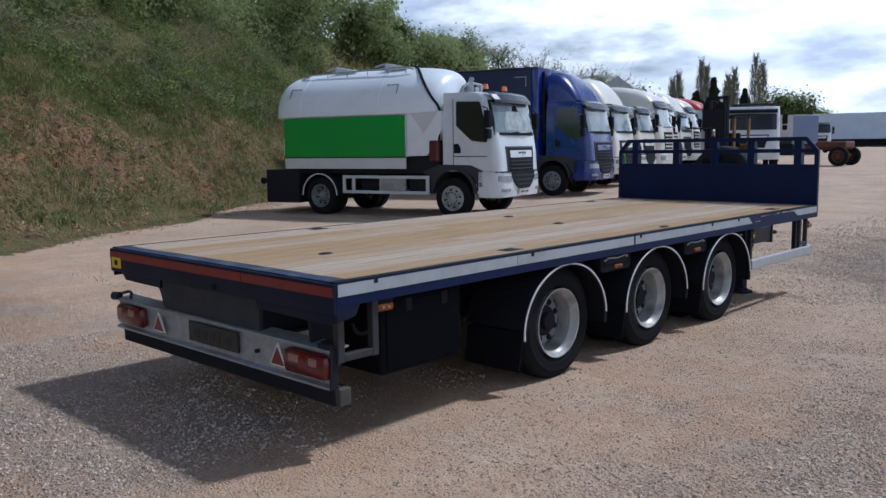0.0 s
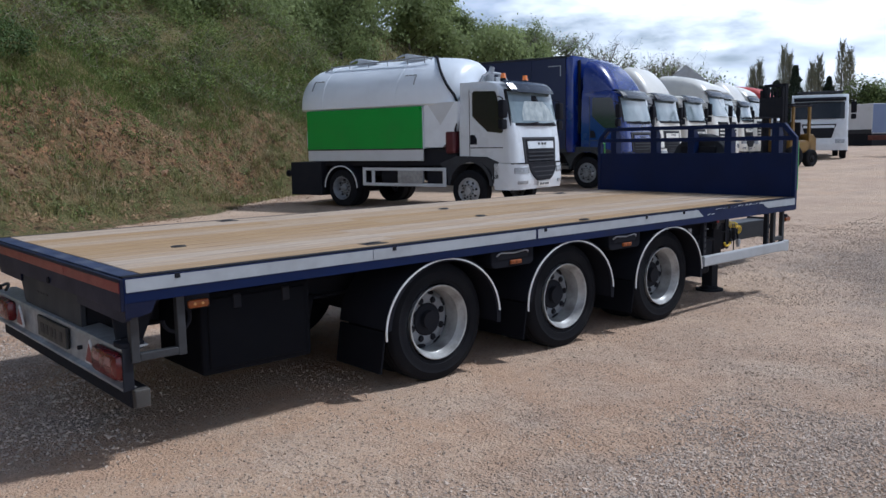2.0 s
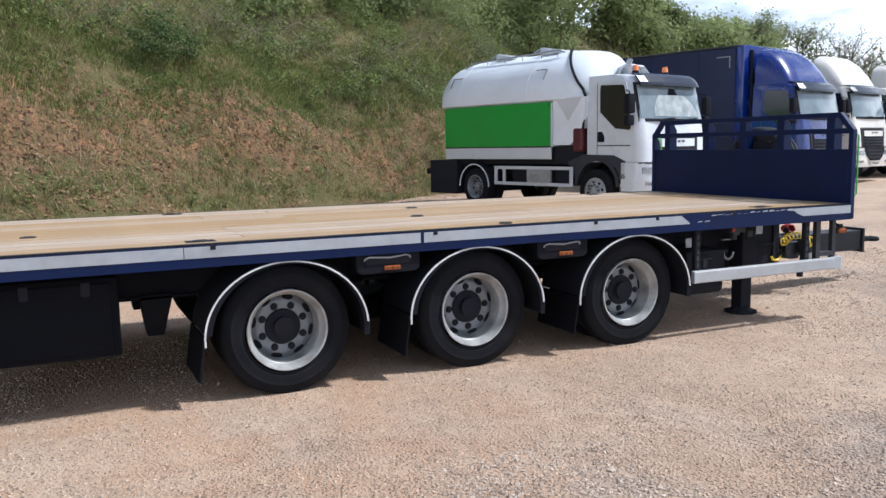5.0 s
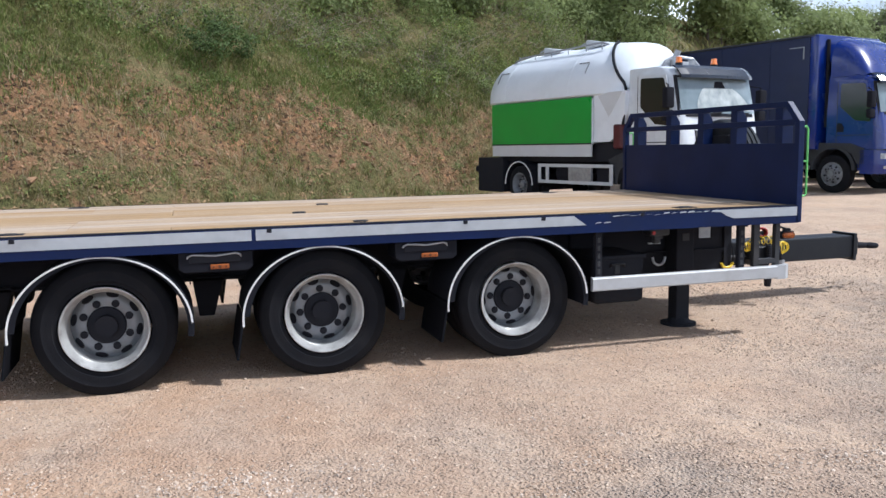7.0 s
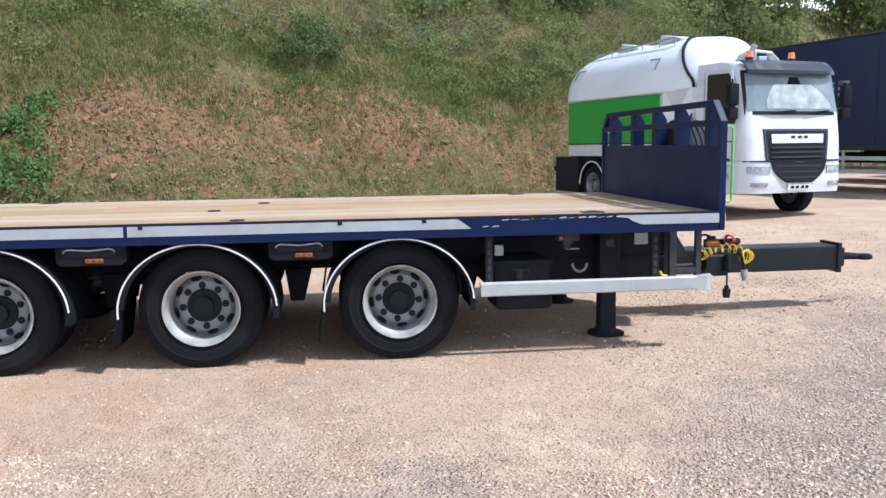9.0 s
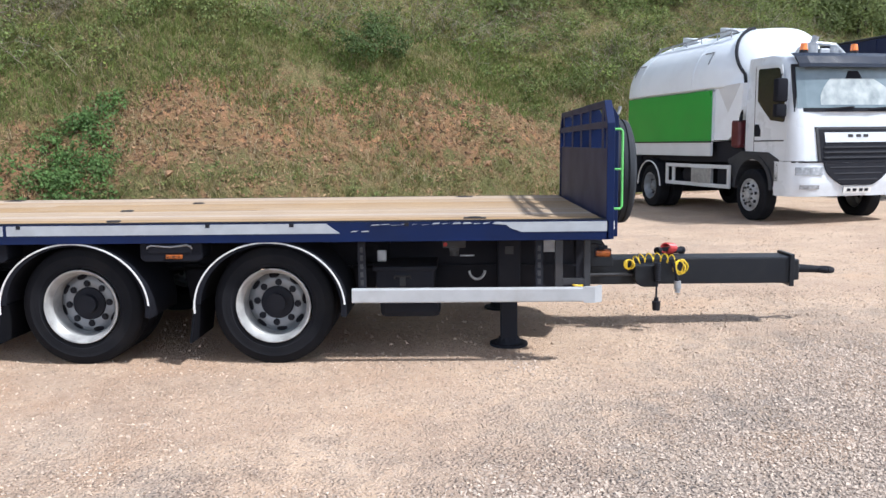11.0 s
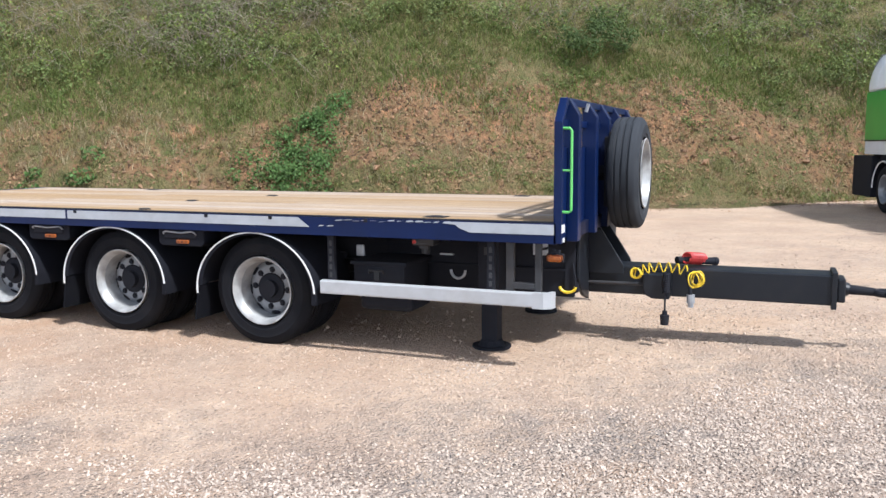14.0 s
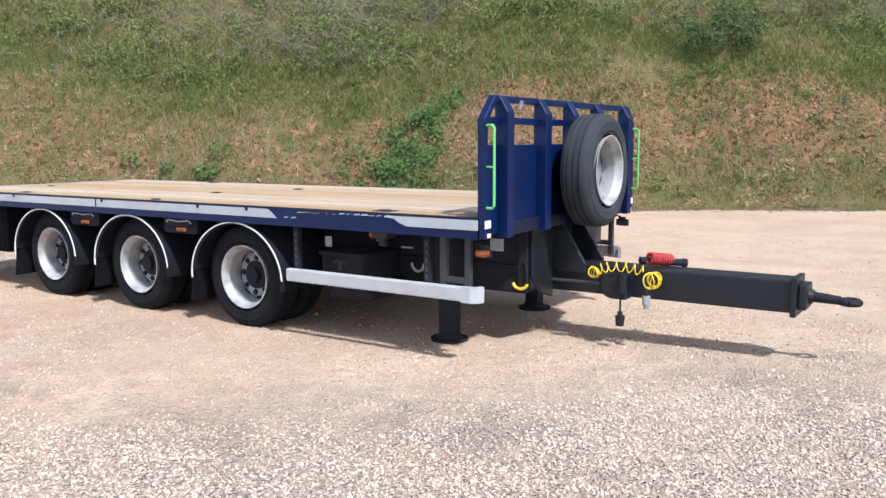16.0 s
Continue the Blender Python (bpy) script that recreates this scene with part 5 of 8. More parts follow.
class Cab:
    """A cab's front surface: outline of (x, z), swept across with rounded corners."""

    def __init__(self, outline, half, r=0.32):
        self.o, self.half, self.r = outline, half, r

    def x_at(self, z):
        o = self.o
        for (xa, za), (xb, zb) in zip(o, o[1:]):
            if za <= z <= zb:
                return xa + (xb - xa) * (z - za) / max(1e-6, zb - za)
        return o[-1][0] if z > o[-1][1] else o[0][0]

    def front(self, y, z):
        d = max(0.0, abs(y) - (self.half - self.r)) / self.r
        return self.x_at(z) - 0.06 * (y / self.half) ** 2 - self.r * 0.75 * (1 - math.sqrt(max(0.0, 1 - min(1, d) ** 2)))

    def patch(self, y0, y1, z0, z1, off, depth=0.02, ny=8, nz=6):
        """A slab that follows the front; y0 and y1 may be functions of z."""
        bm = B()
        fy0 = y0 if callable(y0) else (lambda z: y0)
        fy1 = y1 if callable(y1) else (lambda z: y1)
        grid = []
        for back in (0, 1):
            layer = []
            for i in range(nz + 1):
                z = z0 + (z1 - z0) * i / nz
                row = []
                for j in range(ny + 1):
                    y = fy0(z) + (fy1(z) - fy0(z)) * j / ny
                    row.append(bm.verts.new((self.front(y, z) + off - back * depth, y, z)))
                layer.append(row)
            grid.append(layer)
        for layer in grid:
            for i in range(nz):
                for j in range(ny):
                    bm.faces.new((layer[i][j], layer[i][j + 1], layer[i + 1][j + 1], layer[i + 1][j]))
        f, b = grid
        for i in range(nz):
            for j in (0, ny):
                bm.faces.new((f[i][j], f[i + 1][j], b[i + 1][j], b[i][j]))
        for j in range(ny):
            for i in (0, nz):
                bm.faces.new((f[i][j], f[i][j + 1], b[i][j + 1], b[i][j]))
        return bm

    def shell(self, x_back, z0, z1, tumble=0.0):
        """The closed body from x_back to the front, between two heights."""
        bm = B()
        zs = sorted({z0, z1} | {z for _, z in self.o if z0 < z < z1} | set(np.linspace(z0, z1, 6)))
        ys = [-self.half + self.r * (1 - math.cos(a)) for a in np.linspace(0, math.pi / 2, 7)]
        ys = ys + [-v for v in ys[::-1]]
        rows = []
        for z in zs:
            sc = 1 - tumble * max(0.0, z - 1.9)
            rows.append([bm.verts.new((x_back, -self.half * sc, z))] + [bm.verts.new((self.front(y, z), y * sc, z)) for y in ys] + [bm.verts.new((x_back, self.half * sc, z))])
        n = len(rows[0])
        for p, q in zip(rows, rows[1:]):
            for j in range(n):
                bm.faces.new((p[j], p[(j + 1) % n], q[(j + 1) % n], q[j]))
        bm.faces.new(rows[0])
        bm.faces.new(rows[-1])
        return bm


def side_poly(parent, name, pts, y, material, thick=0.012, label=""):
    """A flat panel on a side; y is the outer face, its sign the side."""
    s = 1 if y > 0 else -1
    bm = prism(B(), pts, "y", y, y - s * thick)
    return part(name, bm, material, parent, label)


def road_wheel(parent, x, y, r, side, material=RIM, dish=0.10, dual=False, tyre_w=0.26):
    """side: -1 for the right-hand wheels, 1 for the left."""
    w = new("wheel")
    w.parent = parent
    k = r
    prof = [(-tyre_w, 0.62 * k), (-tyre_w - 0.004, 0.75 * k), (-tyre_w + 0.005, 0.92 * k), (-tyre_w + 0.03, 0.99 * k), (-tyre_w * 0.5, k), (-0.03, 0.99 * k), (-0.005, 0.92 * k), (0.004, 0.75 * k), (0.0, 0.66 * k), (-0.012, 0.60 * k)]
    part("tyre", lathe(B(), prof, 36), RUBBER, w, "", True)
    if dish >= 0:
        rim = [(-0.2, 0.60 * k), (-0.01, 0.60 * k), (0.004, 0.63 * k), (0.004, 0.59 * k), (-0.02, 0.56 * k), (-dish, 0.50 * k), (-dish - 0.02, 0.44 * k), (-dish + 0.02, 0.36 * k), (-dish + 0.02, 0.20 * k), (-dish + 0.07, 0.19 * k), (-dish + 0.09, 0.14 * k), (-dish + 0.09, 0)]
    else:
        rim = [(-0.2, 0.60 * k), (-0.01, 0.60 * k), (0.004, 0.63 * k), (0.004, 0.59 * k), (-0.03, 0.55 * k), (-0.02, 0.46 * k), (0.03, 0.36 * k), (0.035, 0.26 * k), (0.02, 0.24 * k), (0.02, 0.19 * k), (0.06, 0.17 * k), (0.06, 0)]
    part("rim", lathe(B(), rim, 32), material, w, "", True)
    xo = 0.03 if dish < 0 else -dish + 0.02
    nut = part("wheel_nut", cyl(B(), (-0.02, 0, 0), (0.03, 0, 0), 0.018, 6), STEEL_GREY, w)
    hole = part("rim_hole", cyl(B(), (-0.025, 0, 0), (0.012 if dish >= 0 else 0.0, 0, 0), 0.028, 8), CHASSIS, w)
    for ob, count, rad, xx in ((nut, 10, 0.30 * k, xo), (hole, 8, 0.42 * k, xo - 0.012)):
        for i in range(count):
            a = 2 * math.pi * i / count + 0.2
            m = pose(xx, rad * math.cos(a), rad * math.sin(a))
            if i:
                again(ob, m, w)
            else:
                ob.matrix_basis = m
    if dual:
        part("inner_tyre", lathe(B(), [(a - tyre_w - 0.05, b) for a, b in prof], 32), RUBBER, w, "", True)
    w.matrix_basis = pose(x, y, r, 0, 0, 90 * side)
    return w


def arch(parent, x, y, r, z, material, width=0.35, side=-1, lip=None):
    bm = B()
    ro, ri = r + 0.13, r + 0.05
    pr = None
    for a in np.linspace(radians(0), radians(180), 15):
        q = [bm.verts.new((x + rr * math.cos(a), yy, z + rr * math.sin(a))) for rr, yy in ((ri, y), (ro, y), (ro, y - side * width), (ri, y - side * width))]
        if pr:
            for i in range(4):
                bm.faces.new((pr[i], pr[(i + 1) % 4], q[(i + 1) % 4], q[i]))
        else:
            bm.faces.new(q)
        pr = q
    bm.faces.new(pr[::-1])
    g = part("wheel_arch", bm, material, parent)
    if lip:
        bm = B()
        tube(bm, [(x + (ri + 0.02) * math.cos(a), y + side * 0.006, z + (ri + 0.02) * math.sin(a)) for a in np.linspace(0, math.pi, 24)], 0.014, 6)
        part("white_edging", bm, lip, g, "white edging")
    return g


def light_cab(truck, x0, xf, paint, bumper_mat, half=1.12, deflector=None, visor=True, beacons=False, hub_x=None, screen=GLASS_PAINTED_SKY, plate=True):
    """A day cab of a mid-weight truck between x0 (back wall) and xf (bumper)."""
    c = Cab([(xf, 0.48), (xf + 0.0, 1.06), (xf - 0.03, 1.5), (xf - 0.09, 1.88), (xf - 0.27, 2.64), (xf - 0.42, 2.78), (xf - 0.6, 2.82)], half, 0.21)
    part("cab_body", c.shell(x0, 1.06, 2.82, 0.05), paint, truck, "", True)
    bump = Cab([(xf + 0.03, 0.46), (xf + 0.06, 0.7), (xf + 0.04, 1.06)], half + 0.02, 0.34)
    part("bumper", bump.shell(xf - 0.55, 0.48, 1.05), bumper_mat, truck, "", True)
    # windscreen pane, by default with reflected cloud in its colour, over a dark surround
    part("screen_surround", c.patch(lambda z: -1.06 + 0.04 * (z - 1.9), lambda z: 1.06 - 0.04 * (z - 1.9), 1.86, 2.64, 0.006, 0.03, 14, 6), CHASSIS, truck)
    part("windscreen", c.patch(lambda z: -1.02 + 0.05 * (z - 1.9), lambda z: 1.02 - 0.05 * (z - 1.9), 1.92, 2.59, 0.014, 0.012, 14, 6), screen, truck, "reflecting windscreen")
    for y in (-0.55, 0.25):
        bm = B()
        a, b = (c.front(y, 1.9) + 0.035, y, 1.90), (c.front(y + 0.5, 1.93) + 0.03, y + 0.52, 1.935)
        tube(bm, [a, b], 0.012, 6)
        part("wiper", bm, CHASSIS, truck)
    # grille
    gw = 0.64
    part("grille", c.patch(lambda z: -gw - 0.10 * (z - 1.1), lambda z: gw + 0.10 * (z - 1.1), 1.06, 1.57, 0.010, 0.03, 10, 4), CHASSIS, truck, "black grille")
    part("grille_frame", c.patch(lambda z: -gw - 0.05 - 0.10 * (z - 1.1), lambda z: gw + 0.05 + 0.10 * (z - 1.1), 1.055, 1.61, 0.007, 0.03, 10, 4), STEEL_GREY, truck, "grey grille surround")
    part("grille_badge_panel", c.patch(lambda z: -0.58 - 0.1 * (z - 1.4), lambda z: 0.58 + 0.1 * (z - 1.4), 1.36, 1.52, 0.022, 0.02, 8, 2), paint, truck)
    for k in range(3):
        part("grille_bar", c.patch(-0.60, 0.60, 1.10 + 0.085 * k, 1.125 + 0.085 * k, 0.030, 0.02, 8, 1), GREY_PLASTIC, truck)
    for y in (-0.17, -0.02, 0.12):
        part("badge", c.patch(y, y + 0.09, 1.44, 1.49, 0.028, 0.01, 2, 1), STEEL_GREY, truck)
    part("lower_grille", bump.patch(lambda z: -0.62 + 0.34 * ((1.06 - z) / 0.40) ** 2.4, lambda z: 0.62 - 0.34 * ((1.06 - z) / 0.40) ** 2.4, 0.66, 1.03, 0.010, 0.03, 8, 8), CHASSIS, truck)
    for k in range(3):
        part("grille_bar", bump.patch(-0.38 - 0.07 * k, 0.38 + 0.07 * k, 0.745 + 0.10 * k, 0.765 + 0.10 * k, 0.018, 0.015, 8, 1), GREY_PLASTIC, truck)
    part("bumper_seam", bump.patch(-1.1, 1.1, 1.032, 1.056, 0.016, 0.03, 14, 1), CHASSIS, truck)
    for sy in (-1, 1):
        lo, hi = sorted((sy * 0.64, sy * 1.06))
        part("headlight", bump.patch(lo, hi, 0.83, 0.96, 0.012, 0.03, 6, 2), HEADLAMP, truck, "clear headlight")
        lo, hi = sorted((sy * 0.70, sy * 1.00))
        part("fog_light", bump.patch(lo, hi, 0.60, 0.67, 0.012, 0.03, 5, 1), HEADLAMP, truck)
        # door with window, handle and seam
        ys = sy * (half + 0.004)
        door = side_poly(truck, "door", [(x0 + 0.28, 1.08), (xf - 0.27, 1.08), (xf - 0.27, 1.88), (xf - 0.46, 2.64), (x0 + 0.28, 2.69)], ys, paint, 0.02)
        side_poly(door, "door_window", [(x0 + 0.35, 2.08), (x0 + 0.55, 1.90), (x0 + 0.74, 1.74), (xf - 0.36, 1.70), (xf - 0.33, 1.74), (xf - 0.33, 1.92), (xf - 0.50, 2.57), (xf - 0.54, 2.60), (x0 + 0.38, 2.62), (x0 + 0.35, 2.58)], sy * (half + 0.010), GLASS_DARK, 0.02, "dark side window")
        lo, hi = sorted((sy * (half - 0.02), sy * (half + 0.012)))
        bm = B()
        prism(bm, [(x0 + 0.29, 1.47), (x0 + 0.46, 1.47), (x0 + 0.46, 1.58), (x0 + 0.40, 1.68), (x0 + 0.29, 1.68)], "y", lo, hi)
        part("door_handle", bm, PLASTIC, door, "black door handle recess")
        side_poly(truck, "door_seam", [(x0 + 0.262, 1.10), (x0 + 0.278, 1.10), (x0 + 0.278, 2.66), (x0 + 0.262, 2.66)], sy * (half + 0.003), STEEL_GREY, 0.01)
        bm = B()
        box(bm, x0 + 0.28, xf - 0.34, sy * (half + 0.006) - 0.006, sy * (half + 0.006) + 0.006, 1.385, 1.405)
        part("door_crease", bm, GREY_PLASTIC, door)
        # mirrors on an arm
        bm = B()
        yo = sy * (half + 0.17)
        box(bm, xf - 0.30, xf - 0.16, yo - 0.10, yo + 0.10, 2.02, 2.40, 0.035)
        mir = part("mirror", bm, PLASTIC, truck, "black door mirror", True)
        bm = B()
        box(bm, xf - 0.30, xf - 0.18, yo - 0.10, yo + 0.10, 1.78, 1.99, 0.03)
        part("wide_mirror", bm, PLASTIC, mir, "", True)
        bm = B()
        tube(bm, [(xf - 0.50, sy * (half - 0.04), 2.50), (xf - 0.24, yo, 2.44), (xf - 0.24, yo, 1.80), (xf - 0.38, sy * (half - 0.02), 1.76)], 0.014, 6)
        part("mirror_arm", bm, PLASTIC, mir)
        # lower steps
        bm = B()
        box(bm, xf - 0.62, xf - 0.38, sy * (half - 0.02) - 0.02, sy * (half - 0.02) + 0.02, 0.56, 1.06, 0.01)
        st = part("step_panel", bm, bumper_mat, truck)
        bm = B()
        box(bm, xf - 0.60, xf - 0.42, sy * (half + 0.004) - 0.01, sy * (half + 0.004) + 0.01, 0.62, 0.78, 0.006)
        part("step_recess", bm, CHASSIS, st)
        if hub_x:
            arch(truck, hub_x, sy * (half + 0.03), 0.47, 0.56, GREY_PLASTIC, 0.45, sy)
            bm = B()
            prism(bm, [(hub_x - 0.80, 1.06), (hub_x - 0.60, 0.72), (hub_x - 0.48, 0.90), (hub_x, 1.16), (hub_x + 0.50, 0.95), (hub_x + 0.63, 0.72), (xf - 0.45, 0.72), (xf - 0.45, 1.08), (hub_x + 0.45, 1.20), (hub_x - 0.35, 1.22)], "y", sy * (half + 0.02), sy * (half - 0.03))
            part("lower_cab_panel", bm, GREY_PLASTIC, truck)
    if visor:
        bm = B()
        vis = Cab([(xf - 0.12, 2.54), (xf - 0.14, 2.64), (xf - 0.26, 2.78), (xf - 0.38, 2.84)], half - 0.02)
        part("sun_visor", vis.patch(-0.98, 0.98, 2.58, 2.83, 0.02, 0.03, 12, 4), VISOR, truck, "smoked sun visor")
    if beacons:
        for y in (-0.62, 0.35):
            bm = B()
            cyl(bm, (xf - 0.62, y, 2.84), (xf - 0.62, y, 2.90), 0.07, 14)
            be = part("beacon", bm, CHASSIS, truck)
            bm = B()
            cyl(bm, (xf - 0.62, y, 2.90), (xf - 0.62, y, 3.01), 0.065, 16, 0.05)
            part("beacon_lens", bm, ORANGE, be, "orange beacon lens")
    if plate:
        part("number_plate", bump.patch(-0.26, 0.26, 0.53, 0.63, 0.02, 0.012, 4, 1), PLATE_WHITE, truck, "white number plate")
        for y in (-0.20, -0.09, 0.03, 0.13):
            part("plate_bar", bump.patch(y, y + 0.07, 0.555, 0.605, 0.023, 0.006, 1, 1), CHASSIS, truck)
    if deflector:
        bm = dome(xf - 0.42, x0 + 0.06, 2.79, 0.96, half, 0.80)
        part("roof_deflector", bm, deflector, truck, "", True)
    return c


def chassis_of(truck, x0, x1, half=0.42, z0=0.72, z1=0.98):
    for sy in (-1, 1):
        bm = B()
        box(bm, x0, x1, sy * half - 0.04, sy * half + 0.04, z0, z1, 0.005)
        part("chassis_beam", bm, CHASSIS, truck)
    for x in np.arange(x0 + 0.3, x1 - 0.2, 1.1):
        part("cross_member", box(B(), x, x + 0.08, -half, half, z0 + 0.03, z1 - 0.04), CHASSIS, truck)
    part("gearbox", box(B(), x1 - 1.6, x1 - 0.5, -0.35, 0.35, 0.55, 1.1, 0.05), CHASSIS, truck)


# ---- tanker truck: local x is the distance along its side ----
tanker = thing("tanker_truck", "white tanker truck with a green side panel, parked beside the bank", "truck", parked(0, 1.25))
hw = 1.285


def tank_at(a, k=1.0, off=0.0):
    """Across and up on the tank's upper skin, at an angle from the far side."""
    c, d = math.cos(a), math.sin(a)
    rad = (abs(c) ** 2.2 + abs(d) ** 2.2) ** (-1 / 2.2)
    return (hw * k + off) * rad * c, 2.40 + (1.12 * k + off) * rad * d


secs = []
bm = B()
for x, k in ((-0.50, 0.30), (-0.49, 0.50), (-0.46, 0.66), (-0.40, 0.79), (-0.30, 0.875), (-0.15, 0.93), (0.05, 0.965), (0.30, 0.988), (0.7, 1.0), (2.0, 1.0), (2.7, 1.0), (3.3, 1.0), (3.6, 0.985), (3.88, 0.958), (4.08, 0.922), (4.23, 0.872), (4.34, 0.80), (4.41, 0.70), (4.44, 0.5)):
    ring = []
    for i in range(40):
        a = 2 * math.pi * i / 40
        cy, cz = math.cos(a), math.sin(a)
        p = 2.2 if cz > 0 else 2.0
        rad = (abs(cy) ** p + abs(cz) ** p) ** (-1 / p)
        far = 1 - 0.42 * max(0.0, x - 3.3) if cy > 0 else 1.0
        ring.append(bm.verts.new((x, hw * k * rad * cy * far, 2.40 + (1.12 if cz > 0 else 0.13) * k * rad * cz)))
    secs.append(ring)
for p, q in zip(secs, secs[1:]):
    for i in range(40):
        bm.faces.new((p[i], p[(i + 1) % 40], q[(i + 1) % 40], q[i]))
bm.faces.new(secs[0])
bm.faces.new(secs[-1][::-1])
part("tank", bm, TANK_WHITE, tanker, "white painted tank with rounded ends", True)
for x in (0.55, 2.85):
    bm = B()
    tube(bm, [(x, *tank_at(a)) for a in np.linspace(0.05, math.pi - 0.05, 30)], 0.005, 6)
    part("tank_weld", bm, TANK_WHITE, tanker)
part("casing", box(B(), 0.0, 3.58, -1.235, 1.235, 1.39, 2.33, 0.02), TANK_WHITE, tanker)
for sy in (-1, 1):
    bm = B()
    box(bm, 0.0, 3.59, sy * 1.262 - 0.012, sy * 1.262 + 0.012, 1.40, 2.35, 0.006)
    part("side_panel", bm, GREEN_PANEL, tanker, "bright green side panel")
    bm = B()
    box(bm, 0.0, 3.59, sy * 1.24 - 0.025, sy * 1.24 + 0.025, 1.12, 1.385, 0.008)
    part("lower_skirt", bm, BOX_WHITE, tanker, "pale skirt below the panel")
    bm = B()
    box(bm, -0.02, 3.60, sy * 1.268 - 0.012, sy * 1.268 + 0.012, 1.375, 1.405, 0.004)
    part("skirt_trim", bm, GREY_PLASTIC, tanker)
    bm = B()
    prism(bm, [(3.60, 2.42), (4.53, 2.42), (4.50, 2.0), (4.36, 1.62), (4.10, 1.42), (3.60, 1.42)], "y", sy * 1.205, sy * 0.5)
    part("hopper", bm, TANK_WHITE, tanker, "pale hopper cone under the tank")
    bm = B()
    prism(bm, [(3.70, 2.40), (4.45, 2.42), (4.06, 1.92)], "y", sy * 1.212, sy * 1.195)
    part("hopper_face", bm, BOX_WHITE, tanker)
    bm = B()
    box(bm, -0.03, 0.02, sy * 1.245 - 0.02, sy * 1.245 + 0.02, 1.45, 1.85, 0.01)
    part("rear_corner_strip", bm, WHITE_PAINT, tanker)
    # thin corner marks on the tank's shoulders
    for x0, x1, xv in ((0.16, 0.50, 0.16), (3.02, 3.36, 3.33)):
        for k in range(3):
            bm = B()
            u = x0 + (x1 - x0) * k / 3
            ty, tz = tank_at(0.62)
            box(bm, u, u + (x1 - x0) * 0.24, sy * ty - 0.02, sy * ty + 0.008, tz - 0.01, tz + 0.01)
            part("corner_mark", bm, MARK_GREY, tanker)
        bm = B()
        tube(bm, [(xv, sy * tank_at(a)[0], tank_at(a)[1]) for a in np.linspace(0.60, 0.40, 6)], 0.014, 6)
        part("corner_mark", bm, MARK_GREY, tanker)
# the inside of the frame between the panels
bm = B()
box(bm, 0.05, 4.4, -1.1, 1.1, 1.0, 1.4, 0.02)
part("tank_cradle", bm, CHASSIS, tanker)
bm = B()
hose = []
for u in np.linspace(0, 1, 18):
    x = 3.25 + 1.08 * u
    a = 1.42 - 1.22 * u ** 1.15
    k = float(np.interp(x, (3.3, 3.6, 3.88, 4.08, 4.23, 4.34), (1.0, 0.985, 0.958, 0.922, 0.872, 0.80)))
    ty, tz = tank_at(a, k, 0.03)
    hose.append((x, -ty, tz))
tube(bm, hose + [(4.43, -1.10, 2.45), (4.47, -1.16, 2.2), (4.44, -1.18, 1.75)], 0.03, 8)
part("vent_hose", bm, CHASSIS, tanker, "black hose over the tank")
bm = B()
box(bm, 4.18, 4.44, -1.22, -0.95, 1.28, 1.78, 0.05)
cyl(bm, (4.30, -1.10, 1.76), (4.30, -1.10, 1.95), 0.09, 14, 0.05)
part("pump", bm, MAROON, tanker, "maroon pump unit behind the cab")
for x0, x1, z in ((0.75, 1.10, 3.52), (2.25, 2.58, 3.53)):
    bm = B()
    cyl(bm, ((x0 + x1) / 2, 0, 3.44), ((x0 + x1) / 2, 0, z + 0.05), 0.24, 20)
    tube(bm, [(x0 - 0.1, -0.3, z + 0.05), (x0 + 0.05, -0.25, z + 0.11), (x1, -0.2, z + 0.09), (x1 + 0.1, -0.15, z + 0.03)], 0.022, 6)
    hatch = part("hatch", bm, GALV, tanker, "grey tank hatch")
    bm = B()
    for y in (-0.56, 0.44):
        prism(bm, [(x1 + 0.02, z + 0.10), (x1 + 0.10, z + 0.10), (x1 + 0.62, z - 0.01), (x1 + 0.62, z - 0.06), (x1 + 0.02, z - 0.10)], "y", y, y + 0.12, 0.01)
    box(bm, x1 + 0.02, x1 + 0.06, -0.5, 0.5, z - 0.04, z + 0.095, 0.008)
    part("hatch_fairing", bm, WHITE_PAINT, hatch, "white raised fairing")
for y in (-0.55, 0.55):
    bm = B()
    tube(bm, [(0.02, y * 1.25, 3.18), (0.2, y * 1.3, 3.35), (0.5, y * 1.32, 3.44), (3.3, y * 1.32, 3.50), (3.5, y * 1.3, 3.44)], 0.02, 6)
    for x in (0.4, 1.0, 1.6, 2.2, 2.8, 3.3):
        tube(bm, [(x, y * 1.3, 3.30), (x, y * 1.32, 3.48)], 0.012, 6)
    part("top_rail", bm, GALV, tanker, "grey walkway rail on the tank")
bm = B()
cyl(bm, (4.50, 0.15, 2.75), (4.56, 0.12, 3.12), 0.10, 14)
cyl(bm, (4.56, 0.12, 3.10), (4.60, 0.16, 3.24), 0.06, 12)
tube(bm, [(4.45, -0.2, 2.8), (4.5, -0.1, 3.02), (4.58, 0.1, 3.12), (4.66, 0.5, 3.08), (4.70, 0.75, 2.85)], 0.035, 8)
cyl(bm, (4.58, 0.5, 2.8), (4.62, 0.55, 3.06), 0.085, 12)
box(bm, 4.48, 4.66, 0.22, 0.42, 2.80, 3.02, 0.02)
part("blower", bm, GALV, tanker, "grey pipes and valves behind the cab roof")
bm = B()
box(bm, -0.66, 0.40, -1.25, 1.25, 0.26, 1.09, 0.02)
part("rear_locker", bm, CHASSIS, tanker, "black rear locker box")
bm = B()
